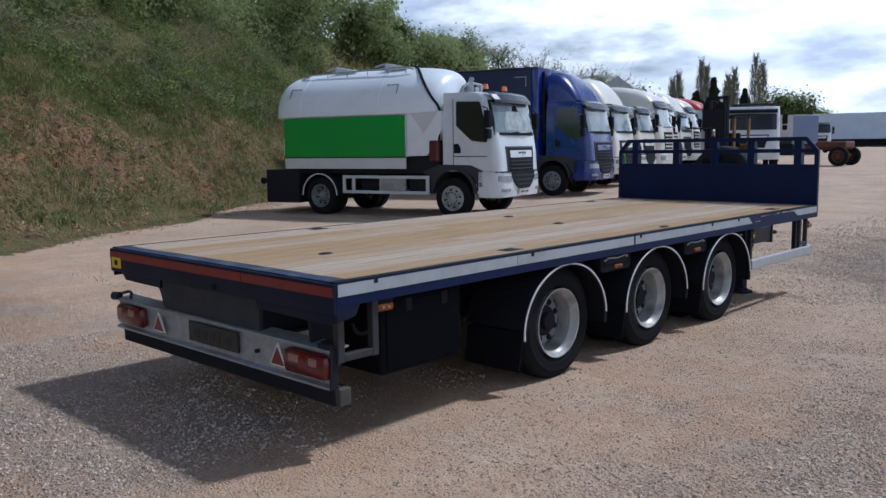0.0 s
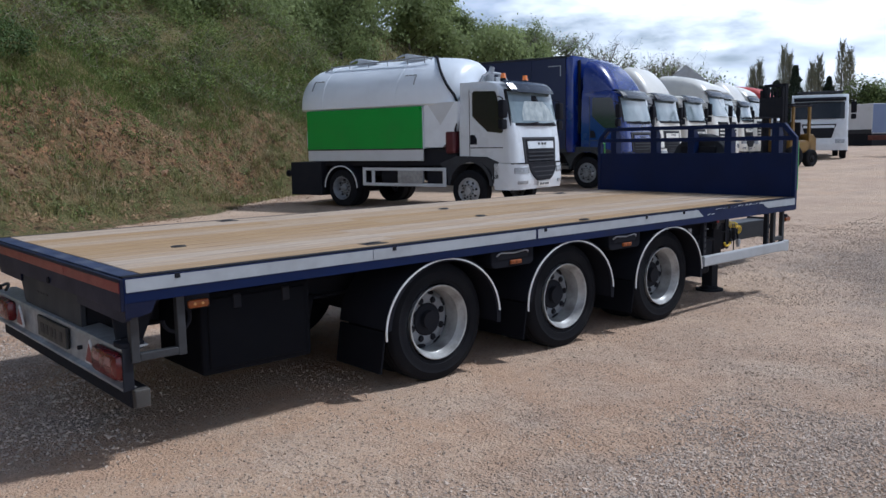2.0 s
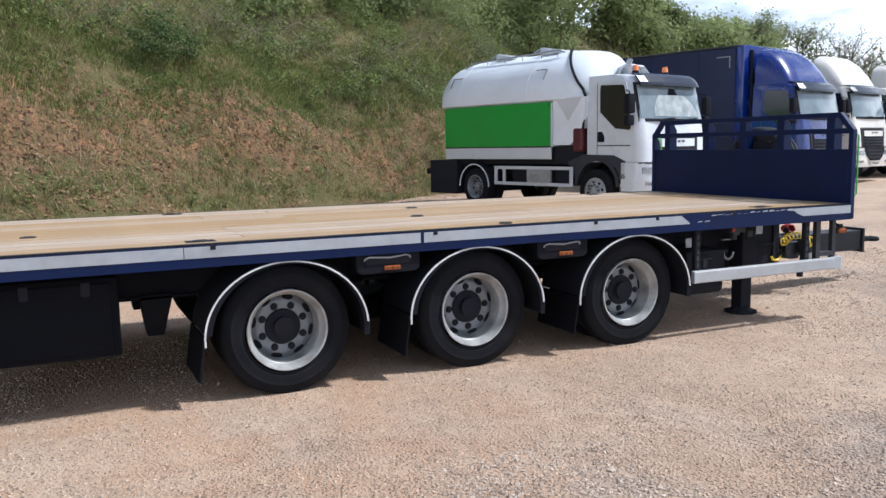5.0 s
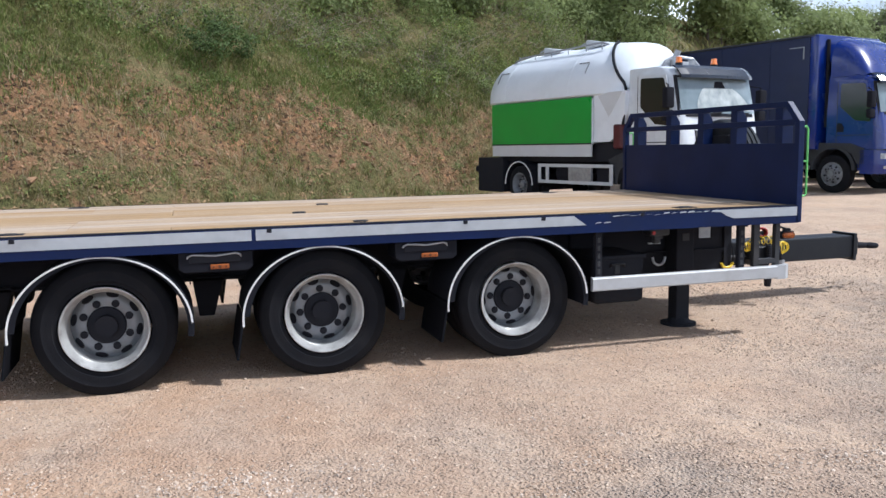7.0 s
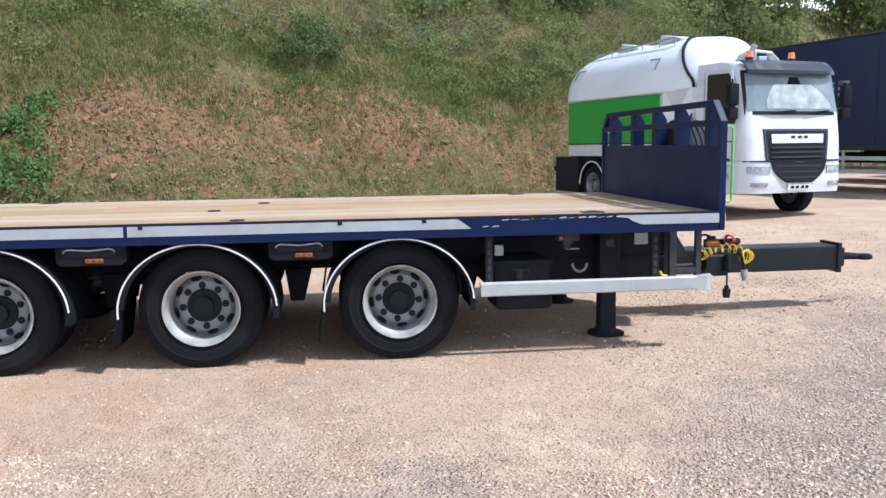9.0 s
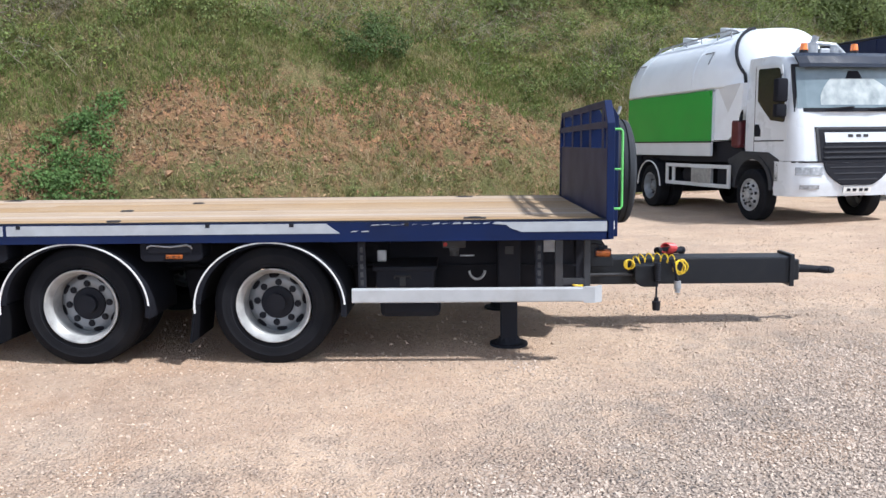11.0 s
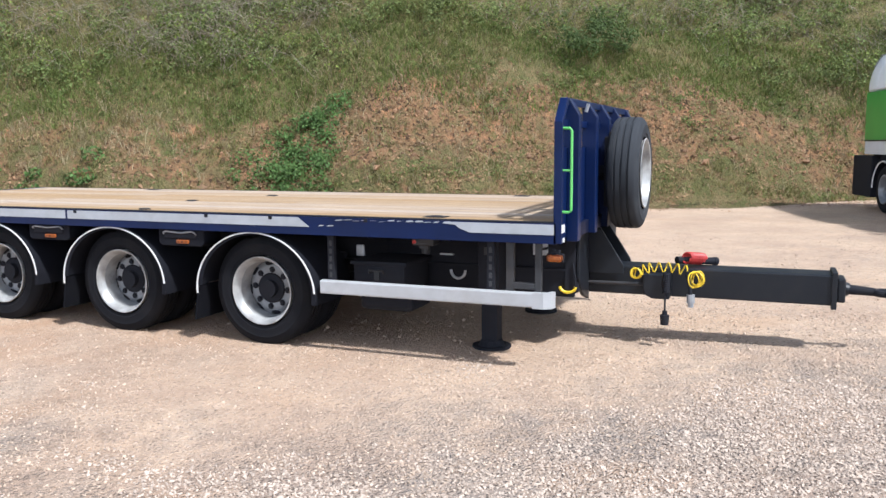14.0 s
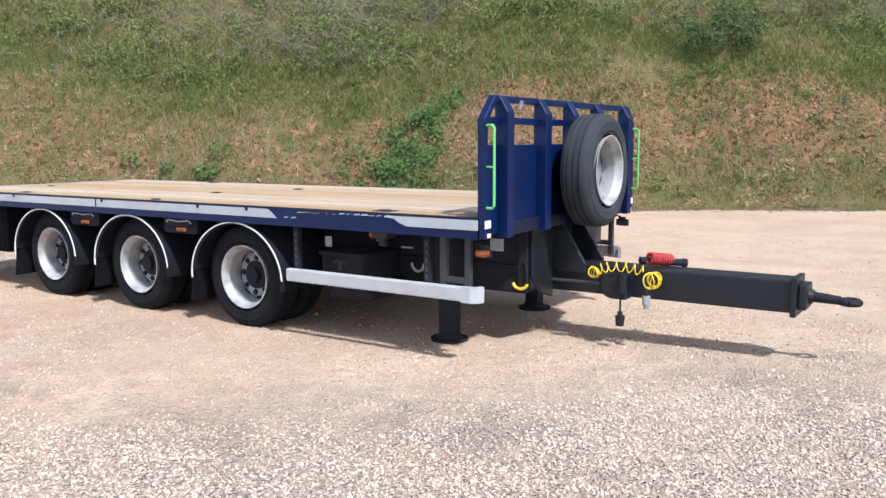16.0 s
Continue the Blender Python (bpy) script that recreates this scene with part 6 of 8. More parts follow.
cyl(bm, (-0.95, -1.05, 0.80), (-0.66, -1.05, 0.80), 0.06, 12)
cyl(bm, (-0.96, -1.05, 0.80), (-0.90, -1.05, 0.80), 0.085, 12)
part("rear_outlet", bm, CHASSIS, tanker)
chassis_of(tanker, 0.3, 5.6)
for sy in (-1, 1):
    road_wheel(tanker, 1.07, sy * 1.235, 0.455, sy, RIM, 0.14, True)
    road_wheel(tanker, 4.78, sy * 1.17, 0.455, sy, RIM_FRONT, -1)
    arch(tanker, 1.07, sy * 1.265, 0.455, 0.47, PLASTIC, 0.5, sy, EDGE_WHITE)
    # aluminium sideguard with lockers
    bm = B()
    for z0, z1 in ((0.53, 0.60), (0.89, 0.96)):
        box(bm, 1.74, 4.18, sy * 1.20 - 0.02, sy * 1.20 + 0.02, z0, z1, 0.004)
    for x in (1.74, 2.02, 4.10):
        box(bm, x, x + 0.08, sy * 1.20 - 0.019, sy * 1.20 + 0.019, 0.60, 0.89, 0.004)
    part("sideguard", bm, BOX_WHITE, tanker, "pale aluminium sideguard frame")
    bm = B()
    box(bm, 2.82, 3.55, sy * 1.18 - 0.05, sy * 1.18 + 0.015, 0.60, 0.89, 0.008)
    part("locker", bm, GALV, tanker, "grey metal locker")
    bm = B()
    cyl(bm, (2.2, sy * 0.85, 0.74), (2.9, sy * 0.85, 0.74), 0.22, 18)
    part("air_tank", bm, CHASSIS, tanker)
    bm = B()
    box(bm, 3.58, 4.08, sy * 0.9 - 0.2, sy * 0.9 + 0.2, 0.56, 0.90, 0.02)
    part("fuel_tank", bm, CHASSIS, tanker)
tc = light_cab(tanker, 4.51, 5.97, WHITE_PAINT, WHITE_PAINT, 1.12, None, True, True, 4.78)
part("screen_cover", tc.patch(lambda z: -0.62 + 1.5 * (z - 2.02) ** 2, lambda z: 0.86 - 2.2 * (z - 1.95) ** 2, 1.97, 2.40, 0.0165, 0.004, 10, 6), WHITE_CLOTH, tanker, "crumpled white cover behind the windscreen")
part("cab_mirror", tc.patch(lambda z: -0.05 - 0.5 * (2.55 - z), lambda z: 0.12 + 0.5 * (2.55 - z), 2.40, 2.53, 0.018, 0.006, 4, 2), PLASTIC, tanker, "black mirror inside the windscreen")

# ---- blue curtain-sided truck ----
blue = thing("box_truck", "dark blue curtain-sided truck parked beside the tanker", "truck", parked(-0.45, 6.9 + 1.25))
bm = B()
box(bm, -3.6, 4.16, -1.26, 1.26, 1.12, 3.80, 0.02)
part("curtain_side", bm, CURTAIN_BLUE, blue, "dark blue curtain body")
bm = B()
box(bm, 4.16, 4.42, -1.27, 1.27, 1.05, 3.85, 0.05)
part("front_bulkhead", bm, TRUCK_BLUE, blue, "glossy blue bulkhead", True)
bm = B()
box(bm, -3.6, 4.3, -1.28, 1.28, 3.80, 3.855, 0.02)
part("roof_edge", bm, GREY_PLASTIC, blue, "grey edge of the roof")
for yy in (-0.95, 0.95):
    part("bulkhead_pipe", cyl(B(), (4.46, yy, 1.6), (4.46, yy, 3.72), 0.045, 10), CHASSIS, blue, "black upright pipe behind the cab")
for sy in (-1, 1):
    bm = B()
    box(bm, -3.6, 4.2, sy * 1.26 - 0.02, sy * 1.26 + 0.02, 1.05, 1.16, 0.006)
    part("body_rail", bm, GREY_PLASTIC, blue)
    for x in np.arange(-3.2, 4.0, 1.55):
        bm = B()
        box(bm, x, x + 0.035, sy * 1.268 - 0.008, sy * 1.268 + 0.008, 1.16, 3.78, 0.003)
        part("curtain_strap", bm, CURTAIN_BLUE, blue)
    bm = B()
    box(bm, 3.60, 4.02, sy * 1.27, sy * 1.274, 3.56, 3.585)
    box(bm, 3.99, 4.02, sy * 1.27, sy * 1.274, 3.28, 3.56)
    part("corner_mark", bm, GALV, blue, "thin pale corner mark")
    bm = B()
    for z0, z1 in ((0.48, 0.58), (0.80, 0.90)):
        box(bm, -1.2, 3.6, sy * 1.20 - 0.015, sy * 1.20 + 0.015, z0, z1, 0.004)
    for x in (-1.2, 0.4, 2.0, 3.52):
        box(bm, x, x + 0.08, sy * 1.19 - 0.015, sy * 1.19 + 0.012, 0.58, 1.06, 0.004)
    part("sideguard", bm, BOX_WHITE, blue, "pale aluminium sideguard")
    road_wheel(blue, -1.9, sy * 1.16, 0.46, sy, RIM, 0.14, True)
    road_wheel(blue, 4.80, sy * 1.12, 0.46, sy, RIM, -1)
    arch(blue, -1.9, sy * 1.20, 0.46, 0.47, PLASTIC, 0.5, sy)
for x0, x1, z0, z1 in ((1.42, 1.74, 2.42, 2.77), (1.86, 2.20, 2.40, 2.77), (1.62, 1.78, 1.98, 2.11), (1.84, 2.03, 1.97, 2.10)):
    for k in range(3):
        bm = B()
        z = z0 + (z1 - z0) * k * 0.4
        box(bm, x0, x1, -1.272, -1.262, z, z + (z1 - z0) * 0.2)
        part("lettering_bar", bm, GALV, blue, "pale lettering bar on the curtain")
chassis_of(blue, -3.4, 5.6)
light_cab(blue, 4.60, 6.06, TRUCK_BLUE, TRUCK_BLUE, 1.12, TRUCK_BLUE, True, False, 4.80)


# ---- white trucks further down the row ----
def high_cab(truck, x0, xf, paint, half=1.20, red_roof=None):
    """A tall sleeper cab."""
    c = Cab([(xf, 0.45), (xf, 1.3), (xf - 0.02, 1.75), (xf - 0.08, 2.05), (xf - 0.36, 2.95), (xf - 0.62, 3.20), (xf - 1.0, 3.62), (xf - 1.25, 3.72)], half)
    part("cab_body", c.shell(x0, 1.0, 3.0, 0.01), paint, truck, "", True)
    part("high_roof", dome(xf - 0.40, x0 - 0.25, 2.96, 0.82, half, 0.42), red_roof or paint, truck, "", True)
    bump = Cab([(xf + 0.04, 0.35), (xf + 0.06, 0.7), (xf + 0.03, 1.0)], half + 0.02, 0.34)
    part("bumper", bump.shell(xf - 0.6, 0.36, 1.0), paint, truck, "", True)
    part("windscreen", c.patch(-1.02, 1.02, 2.08, 2.86, 0.012, 0.012, 14, 6), GLASS_PAINTED_SKY, truck, "reflecting windscreen")
    part("sun_visor", c.patch(-1.08, 1.08, 2.86, 3.08, 0.12, 0.03, 12, 3), VISOR, truck, "smoked sun visor")
    part("grille", c.patch(lambda z: -0.5 - 0.18 * (z - 1.0), lambda z: 0.5 + 0.18 * (z - 1.0), 1.02, 1.86, 0.01, 0.03, 10, 4), CHASSIS, truck, "black grille")
    for k in range(5):
        part("grille_bar", c.patch(-0.54, 0.54, 1.08 + 0.15 * k, 1.15 + 0.15 * k, 0.022, 0.02, 8, 1), paint, truck)
    for sy in (-1, 1):
        lo, hi = sorted((sy * 0.66, sy * 1.08))
        part("headlight", bump.patch(lo, hi, 0.72, 0.90, 0.012, 0.03, 6, 2), HEADLAMP, truck)
        door = side_poly(truck, "door", [(x0 + 0.75, 1.05), (xf - 0.4, 1.05), (xf - 0.4, 2.0), (xf - 0.56, 2.85), (x0 + 0.75, 2.9)], sy * (half + 0.004), paint, 0.02)
        side_poly(door, "door_window", [(x0 + 0.85, 2.05), (xf - 0.5, 1.95), (xf - 0.5, 2.1), (xf - 0.62, 2.78), (x0 + 0.85, 2.82)], sy * (half + 0.012), GLASS_DARK, 0.02)
        bm = B()
        yo = sy * (half + 0.17)
        box(bm, xf - 0.25, xf - 0.1, yo - 0.1, yo + 0.1, 2.1, 2.55, 0.03)
        box(bm, xf - 0.25, xf - 0.12, yo - 0.1, yo + 0.1, 1.85, 2.07, 0.03)
        tube(bm, [(xf - 0.38, sy * (half - 0.04), 2.62), (xf - 0.2, yo, 2.55)], 0.02, 6)
        part("mirror", bm, PLASTIC, truck, "black door mirror", True)
        arch(truck, x0 + 0.95, sy * (half + 0.02), 0.5, 0.55, GREY_PLASTIC, 0.5, sy)
        road_wheel(truck, x0 + 0.95, sy * 1.16, 0.5, sy, RIM, -1)
        road_wheel(truck, x0 - 2.6, sy * 1.20, 0.5, sy, RIM, 0.14, True)
    part("number_plate", bump.patch(-0.26, 0.26, 0.45, 0.55, 0.02, 0.012, 4, 1), PLATE_WHITE, truck)
    chassis_of(truck, x0 - 3.2, xf - 0.5)
    bm = B()
    box(bm, x0 - 3.4, x0 - 0.3, -1.1, 1.1, 1.0, 1.12, 0.02)
    part("catwalk", bm, CHASSIS, truck)


white_day = thing("white_truck", "white day-cab truck with a roof deflector, in the parked row", "truck", parked(-0.9, 10.75 + 1.2), "trucks parked in the row")
light_cab(white_day, 4.60, 6.06, CREAM_PAINT, CREAM_PAINT, 1.12, CREAM_PAINT, True, False, 4.85)
chassis_of(white_day, -1.0, 5.6)
for sy in (-1, 1):
    road_wheel(white_day, 4.85, sy * 1.12, 0.455, sy, RIM, -1)
    road_wheel(white_day, 0.9, sy * 1.16, 0.455, sy, RIM, 0.14, True)
bm = B()
box(bm, -2.0, 4.3, -1.2, 1.2, 1.05, 1.3, 0.02)
part("flat_body", bm, GREY_PLASTIC, white_day)
tall = thing("white_tractor", "white tall-cab tractor unit in the parked row", "truck", parked(-1.3, 17.6 + 1.25), "trucks parked in the row")
high_cab(tall, 4.0, 6.1, CREAM_PAINT)
second = copy_thing(white_day, parked(-1.1, 14.2 + 1.2))
for o in list(second.children):
    if o.name.startswith("roof_deflector"):
        bpy.data.objects.remove(o)
tagged(second, "white day-cab truck with a bare roof, in the parked row")
copy_thing(tall, parked(-1.9, 20.9 + 1.25))
copy_thing(white_day, parked(-2.0, 24.2 + 1.2))
copy_thing(tall, parked(-2.4, 27.6 + 1.25))
red_one = thing("red_roofed_tractor", "white tractor unit with a red roof at the row's end", "truck", parked(-2.3, 31.0 + 1.25), "trucks parked in the row")
high_cab(red_one, 4.0, 6.1, WHITE_PAINT, 1.2, RED_HOSE)


# ---- tipper facing the yard ----
def tipper_truck():
    x, y = -16.75, 39.6
    t = thing("tipper_truck", "white tall tipper truck facing the yard with its beacon bar", "truck", pose(x, y, float(gz(x, y)), 0, 0, -66))
    c = Cab([(0, 0.45), (0, 1.4), (-0.06, 1.75), (-0.34, 2.75), (-0.5, 2.95), (-0.7, 3.0)], 1.22)
    part("cab_body", c.shell(-1.7, 1.0, 2.98, 0.01), WHITE_PAINT, t, "", True)
    bump = Cab([(0.04, 0.4), (0.06, 0.7), (0.03, 1.0)], 1.24, 0.34)
    part("bumper", bump.shell(-0.6, 0.42, 1.0), WHITE_PAINT, t, "", True)
    part("windscreen", c.patch(-1.06, 1.06, 1.85, 2.62, 0.012, 0.012, 12, 5), GLASS_DARK, t, "dark windscreen")
    part("sun_visor", c.patch(-1.1, 1.1, 2.66, 2.84, 0.14, 0.03, 10, 2), PLASTIC, t)
    part("grille", c.patch(lambda z: -0.55 - 0.3 * (z - 1), lambda z: 0.55 + 0.3 * (z - 1), 0.98, 1.62, 0.02, 0.03, 8, 4), CHASSIS, t, "black grille")
    part("grille_badge_panel", c.patch(-0.66, 0.66, 1.44, 1.56, 0.03, 0.02, 8, 1), WHITE_PAINT, t)
    for sy in (-1, 1):
        lo, hi = sorted((sy * 0.7, sy * 1.1))
        part("headlight", bump.patch(lo, hi, 0.74, 0.92, 0.012, 0.03, 6, 2), HEADLAMP, t)
        bm = B()
        yo = sy * 1.42
        box(bm, -0.2, -0.02, yo - 0.12, yo + 0.12, 2.1, 2.6, 0.04)
        box(bm, -0.2, -0.04, yo - 0.11, yo + 0.11, 1.82, 2.06, 0.04)
        tube(bm, [(-0.3, sy * 1.2, 2.68), (-0.12, yo, 2.62)], 0.02, 6)
        part("mirror", bm, PLASTIC, t, "black door mirror", True)
        road_wheel(t, -0.95, sy * 1.18, 0.5, sy, RIM, -1)
        road_wheel(t, -4.6, sy * 1.2, 0.5, sy, RIM, 0.14, True)
        arch(t, -0.95, sy * 1.22, 0.5, 0.55, GREY_PLASTIC, 0.45, sy)
    bm = B()
    box(bm, -0.95, -0.75, -0.95, 0.95, 3.02, 3.12, 0.02)
    tube(bm, [(-0.5, -1.0, 3.1), (-0.5, 1.0, 3.1)], 0.03, 8)
    part("beacon_bar", bm, GREY_PLASTIC, t, "low beacon bar on the roof")
    bm = B()
    box(bm, -7.5, -1.95, -1.2, 1.2, 1.2, 2.7, 0.04)
    part("tipper_body", bm, GREY_PLASTIC, t)
    chassis_of(t, -7.2, -0.5)


tipper_truck()


def forklift_truck():
    x, y = -15.15, 32.6
    t = thing("forklift", "dark forklift with yellow posts and a tall black mast", "forklift", pose(x, y, float(gz(x, y)), 0, 0, 258))
    # x is the fork side
    bm = B()
    box(bm, -1.3, 0.0, -0.58, 0.58, 0.55, 1.05, 0.06)
    prism(bm, [(-1.55, 0.45), (-1.05, 0.45), (-1.05, 1.30), (-1.40, 1.25), (-1.55, 1.1)], "y", -0.58, 0.58, 0.03)
    part("body", bm, FORK_YELLOW, t, "yellow body and counterweight")
    bm = B()
    box(bm, -0.9, -0.4, -0.28, 0.28, 1.05, 1.2, 0.05)
    box(bm, -1.0, -0.88, -0.28, 0.28, 1.15, 1.75, 0.05)
    part("seat", bm, CHASSIS, t)
    for xx, yy in ((-0.15, -0.55), (-0.15, 0.55), (-1.1, -0.55), (-1.1, 0.55)):
        bm = B()
        box(bm, xx - 0.05, xx + 0.05, yy - 0.05, yy + 0.05, 1.0, 2.35, 0.01)
        part("guard_post", bm, FORK_YELLOW, t)
    bm = B()
    box(bm, -1.2, 0.0, -0.62, 0.62, 2.33, 2.40, 0.02)
    for xx in np.arange(-1.1, -0.1, 0.22):
        box(bm, xx, xx + 0.05, -0.6, 0.6, 2.40, 2.45)
    part("overhead_guard", bm, CHASSIS, t)
    for yy in (-0.42, 0.42):
        bm = B()
        box(bm, 0.12, 0.28, yy - 0.09, yy + 0.09, 0.25, 3.22, 0.01)
        box(bm, 0.28, 0.38, yy - 0.06, yy + 0.06, 0.2, 3.1, 0.01)
        part("mast_channel", bm, CHASSIS, t, "black mast channel")
    for z in (0.5, 1.5, 2.6, 3.1):
        part("mast_crossbar", box(B(), 0.14, 0.26, -0.42, 0.42, z, z + 0.12, 0.01), CHASSIS, t)
    part("lift_cylinder", cyl(B(), (0.2, 0, 0.4), (0.2, 0, 2.9), 0.07, 12), CHASSIS, t)
    part("fork_carriage", box(B(), 0.38, 0.46, -0.55, 0.55, 1.9, 2.7, 0.01), CHASSIS, t, "black fork carriage raised on the mast")
    for yy in np.arange(-0.52, 0.5, 0.25):
        part("backrest_bar", box(B(), 0.38, 0.47, yy, yy + 0.06, 2.65, 3.0, 0.005), CHASSIS, t)
    for yy in (-0.4, 0.28):
        bm = B()
        box(bm, 0.46, 1.6, yy, yy + 0.12, 1.9, 1.95, 0.005)
        part("fork", bm, CHASSIS, t)
    for xx, r in ((-0.2, 0.42), (-1.15, 0.34)):
        for sy in (-1, 1):
            road_wheel(t, xx, sy * 0.72, r, sy, CHASSIS, 0.05)


forklift_truck()


def box_body(name, label, x, y, turn, length, height, body_mat, lower_mat=None, z0=1.0, wheels=True):
    t = thing(name, label, "trailer", pose(x, y, float(gz(x, y)), 0, 0, turn))
    bm = B()
    box(bm, -length / 2, length / 2, -1.27, 1.27, z0, z0 + height, 0.03)
    part("body", bm, body_mat, t)
    for sy in (-1, 1):
        for xx in np.arange(-length / 2 + 0.05, length / 2, 1.2):
            bm = B()
            box(bm, xx, xx + 0.04, sy * 1.272 - 0.01, sy * 1.272 + 0.01, z0 + 0.1, z0 + height - 0.08)
            part("panel_joint", bm, body_mat, t)
        bm = B()
        box(bm, -length / 2, length / 2, sy * 1.25 - 0.03, sy * 1.25 + 0.03, z0 - 0.16, z0, 0.005)
        part("side_rail", bm, lower_mat or CHASSIS, t)
        if wheels:
            for xx in (-length / 2 + 1.6, -length / 2 + 2.9, length / 2 - 1.6):
                road_wheel(t, xx, sy * 1.18, 0.5, sy, RIM, 0.1)
    bm = B()
    box(bm, -length / 2 + 0.5, length / 2 - 0.5, -0.45, 0.45, 0.6, z0, 0.02)
    part("chassis", bm, CHASSIS, t)
    return t


bt = box_body("box_trailer", "white box trailer with a blue end, in the far yard", -24.65, 65.75, -25, 2.5, 2.15, BOX_WHITE, None, 0.9, False)
bm = B()
box(bm, -1.22, 1.22, -1.29, -1.275, 0.9, 1.2, 0.002)
part("lower_panel", bm, GREY_PLASTIC, bt, "dark grey lower panel")
bm = B()
box(bm, 1.252, 1.27, -1.25, 1.25, 0.95, 3.01, 0.003)
part("end_panel", bm, BOX_BLUE, bt, "blue end panel")
bm = B()
box(bm, -1.2, 1.2, -1.2, 1.2, 0.02, 0.88, 0.03)
part("stand", bm, CHASSIS, bt)
far_cab = thing("far_truck", "small white truck cab between far trailers", "truck", pose(-27.9, 81.0, float(gz(-18, 81)), 0, 0, -50))
light_cab(far_cab, -1.4, 0.06, WHITE_PAINT, WHITE_PAINT, 1.12, None, True, False, -1.1, GLASS_DARK, False)
for sy in (-1, 1):
    road_wheel(far_cab, -1.1, sy * 1.12, 0.455, sy, RIM, -1)
    road_wheel(far_cab, -4.6, sy * 1.12, 0.455, sy, RIM, 0.1)
chassis_of(far_cab, -5, -0.5)
long_one = box_body("curtain_trailer", "long pale grey curtain trailer across the far yard", -26.4, 96.0, 10, 14.0, 2.75, BOX_PALE_BLUE, None, 1.3)
copy_thing(long_one, pose(-11.9, 98.6, float(gz(0, 98)), 0, 0, 10))


def dolly():
    x, y = -14.3, 43.2
    t = thing("rusty_axle_chassis", "rusty red bare truck chassis with black tyres", "chassis", pose(x, y, float(gz(x, y)), 0, 0, 180))
    bm = B()
    for yy in (-0.45, 0.45):
        box(bm, -0.8, 1.5, yy - 0.05, yy + 0.05, 0.78, 1.0, 0.01)
    for xx in (-0.7, 0.3, 1.3):
        box(bm, xx, xx + 0.1, -0.45, 0.45, 0.82, 0.96, 0.01)
    part("frame", bm, RUST, t, "rusty red frame")
    bm = B()
    box(bm, -0.9, 0.5, -0.7, 0.7, 0.85, 1.2, 0.08)
    cyl(bm, (-0.65, -1.0, 0.5), (-0.65, 1.0, 0.5), 0.1, 14)
    part("axle", bm, RUST, t)
    for xx in (-0.65,):
        for sy in (-1, 1):
            road_wheel(t, xx, sy * 1.0, 0.47, sy, RUST, 0.1)


dolly()
bm = B()
pitch_roof = thing("gable_building", "grey pitched roof showing above the parked trucks", "building", pose(-39.0, 63.8, float(gz(-30, 66)), 0, 0, 30))
box(bm, -2, 2, -4, 4, 0, 4.9)
part("wall", bm, GREY_PLASTIC, pitch_roof)
bm = B()
prism(bm, [(-2.2, 4.8), (2.2, 4.8), (0, 6.6)], "y", -4.3, 4.3)
part("roof", bm, GALV, pitch_roof, "grey metal roof")


# ---- vegetation ----
rng = np.random.default_rng(21)


def leaf_cards(c, size, rg, flat=0.0, aspect=1.6, out=None):
    """One small two-triangle leaf round each centre; out gives the way that it faces."""
    n = len(c)
    d = rg.normal(size=(n, 3))
    d[:, 2] *= 1 - flat
    d /= np.linalg.norm(d, axis=1, keepdims=True)
    e = np.cross(d, rg.normal(size=(n, 3)) * (1 - 0.4 * flat) + np.array([0, 0, 1.6 * flat]))
    if out is not None:
        w = out / np.maximum(1e-6, np.linalg.norm(out, axis=1, keepdims=True)) + rg.normal(size=(n, 3)) * 0.38
        d -= w * (np.sum(d * w, axis=1, keepdims=True) / np.sum(w * w, axis=1, keepdims=True))
        d /= np.linalg.norm(d, axis=1, keepdims=True)
        e = np.cross(w, d)
    e /= np.linalg.norm(e, axis=1, keepdims=True)
    s = (size * rg.uniform(0.6, 1.4, n))[:, None]
    nrm = np.cross(d, e)
    v = np.stack([c - d * s * aspect / 2, c + e * s / 2 + nrm * s * 0.12, c + d * s * aspect / 2, c - e * s / 2 + nrm * s * 0.12], 1)
    f = np.arange(n * 4).reshape(n, 4)
    return v.reshape(-1, 3), f


def blades(base, height, width, rg, lean=0.45):
    """Thin upright blades, bent once: two quads tapering to a tip."""
    n = len(base)
    a = rg.uniform(0, 2 * np.pi, n)
    side = np.stack([np.cos(a), np.sin(a), np.zeros(n)], 1) * (width * rg.uniform(0.6, 1.3, n))[:, None]
    b = rg.uniform(0, 2 * np.pi, n)
    out = np.stack([np.cos(b), np.sin(b), np.zeros(n)], 1) * lean
    h = (height * rg.uniform(0.5, 1.4, n))[:, None]
    up = np.array([0, 0, 1.0])
    mid = base + (up + out * 0.35) * h * 0.55
    tip = base + (up * 0.9 + out) * h
    v = np.stack([base - side, base + side, mid + side * 0.7, mid - side * 0.7, tip + side * 0.1, tip - side * 0.1], 1).reshape(-1, 3)
    k = np.arange(n)[:, None] * 6
    f = np.concatenate([k + np.array([[0, 1, 2, 3]]), k + np.array([[3, 2, 4, 5]])], 0)
    return v, f


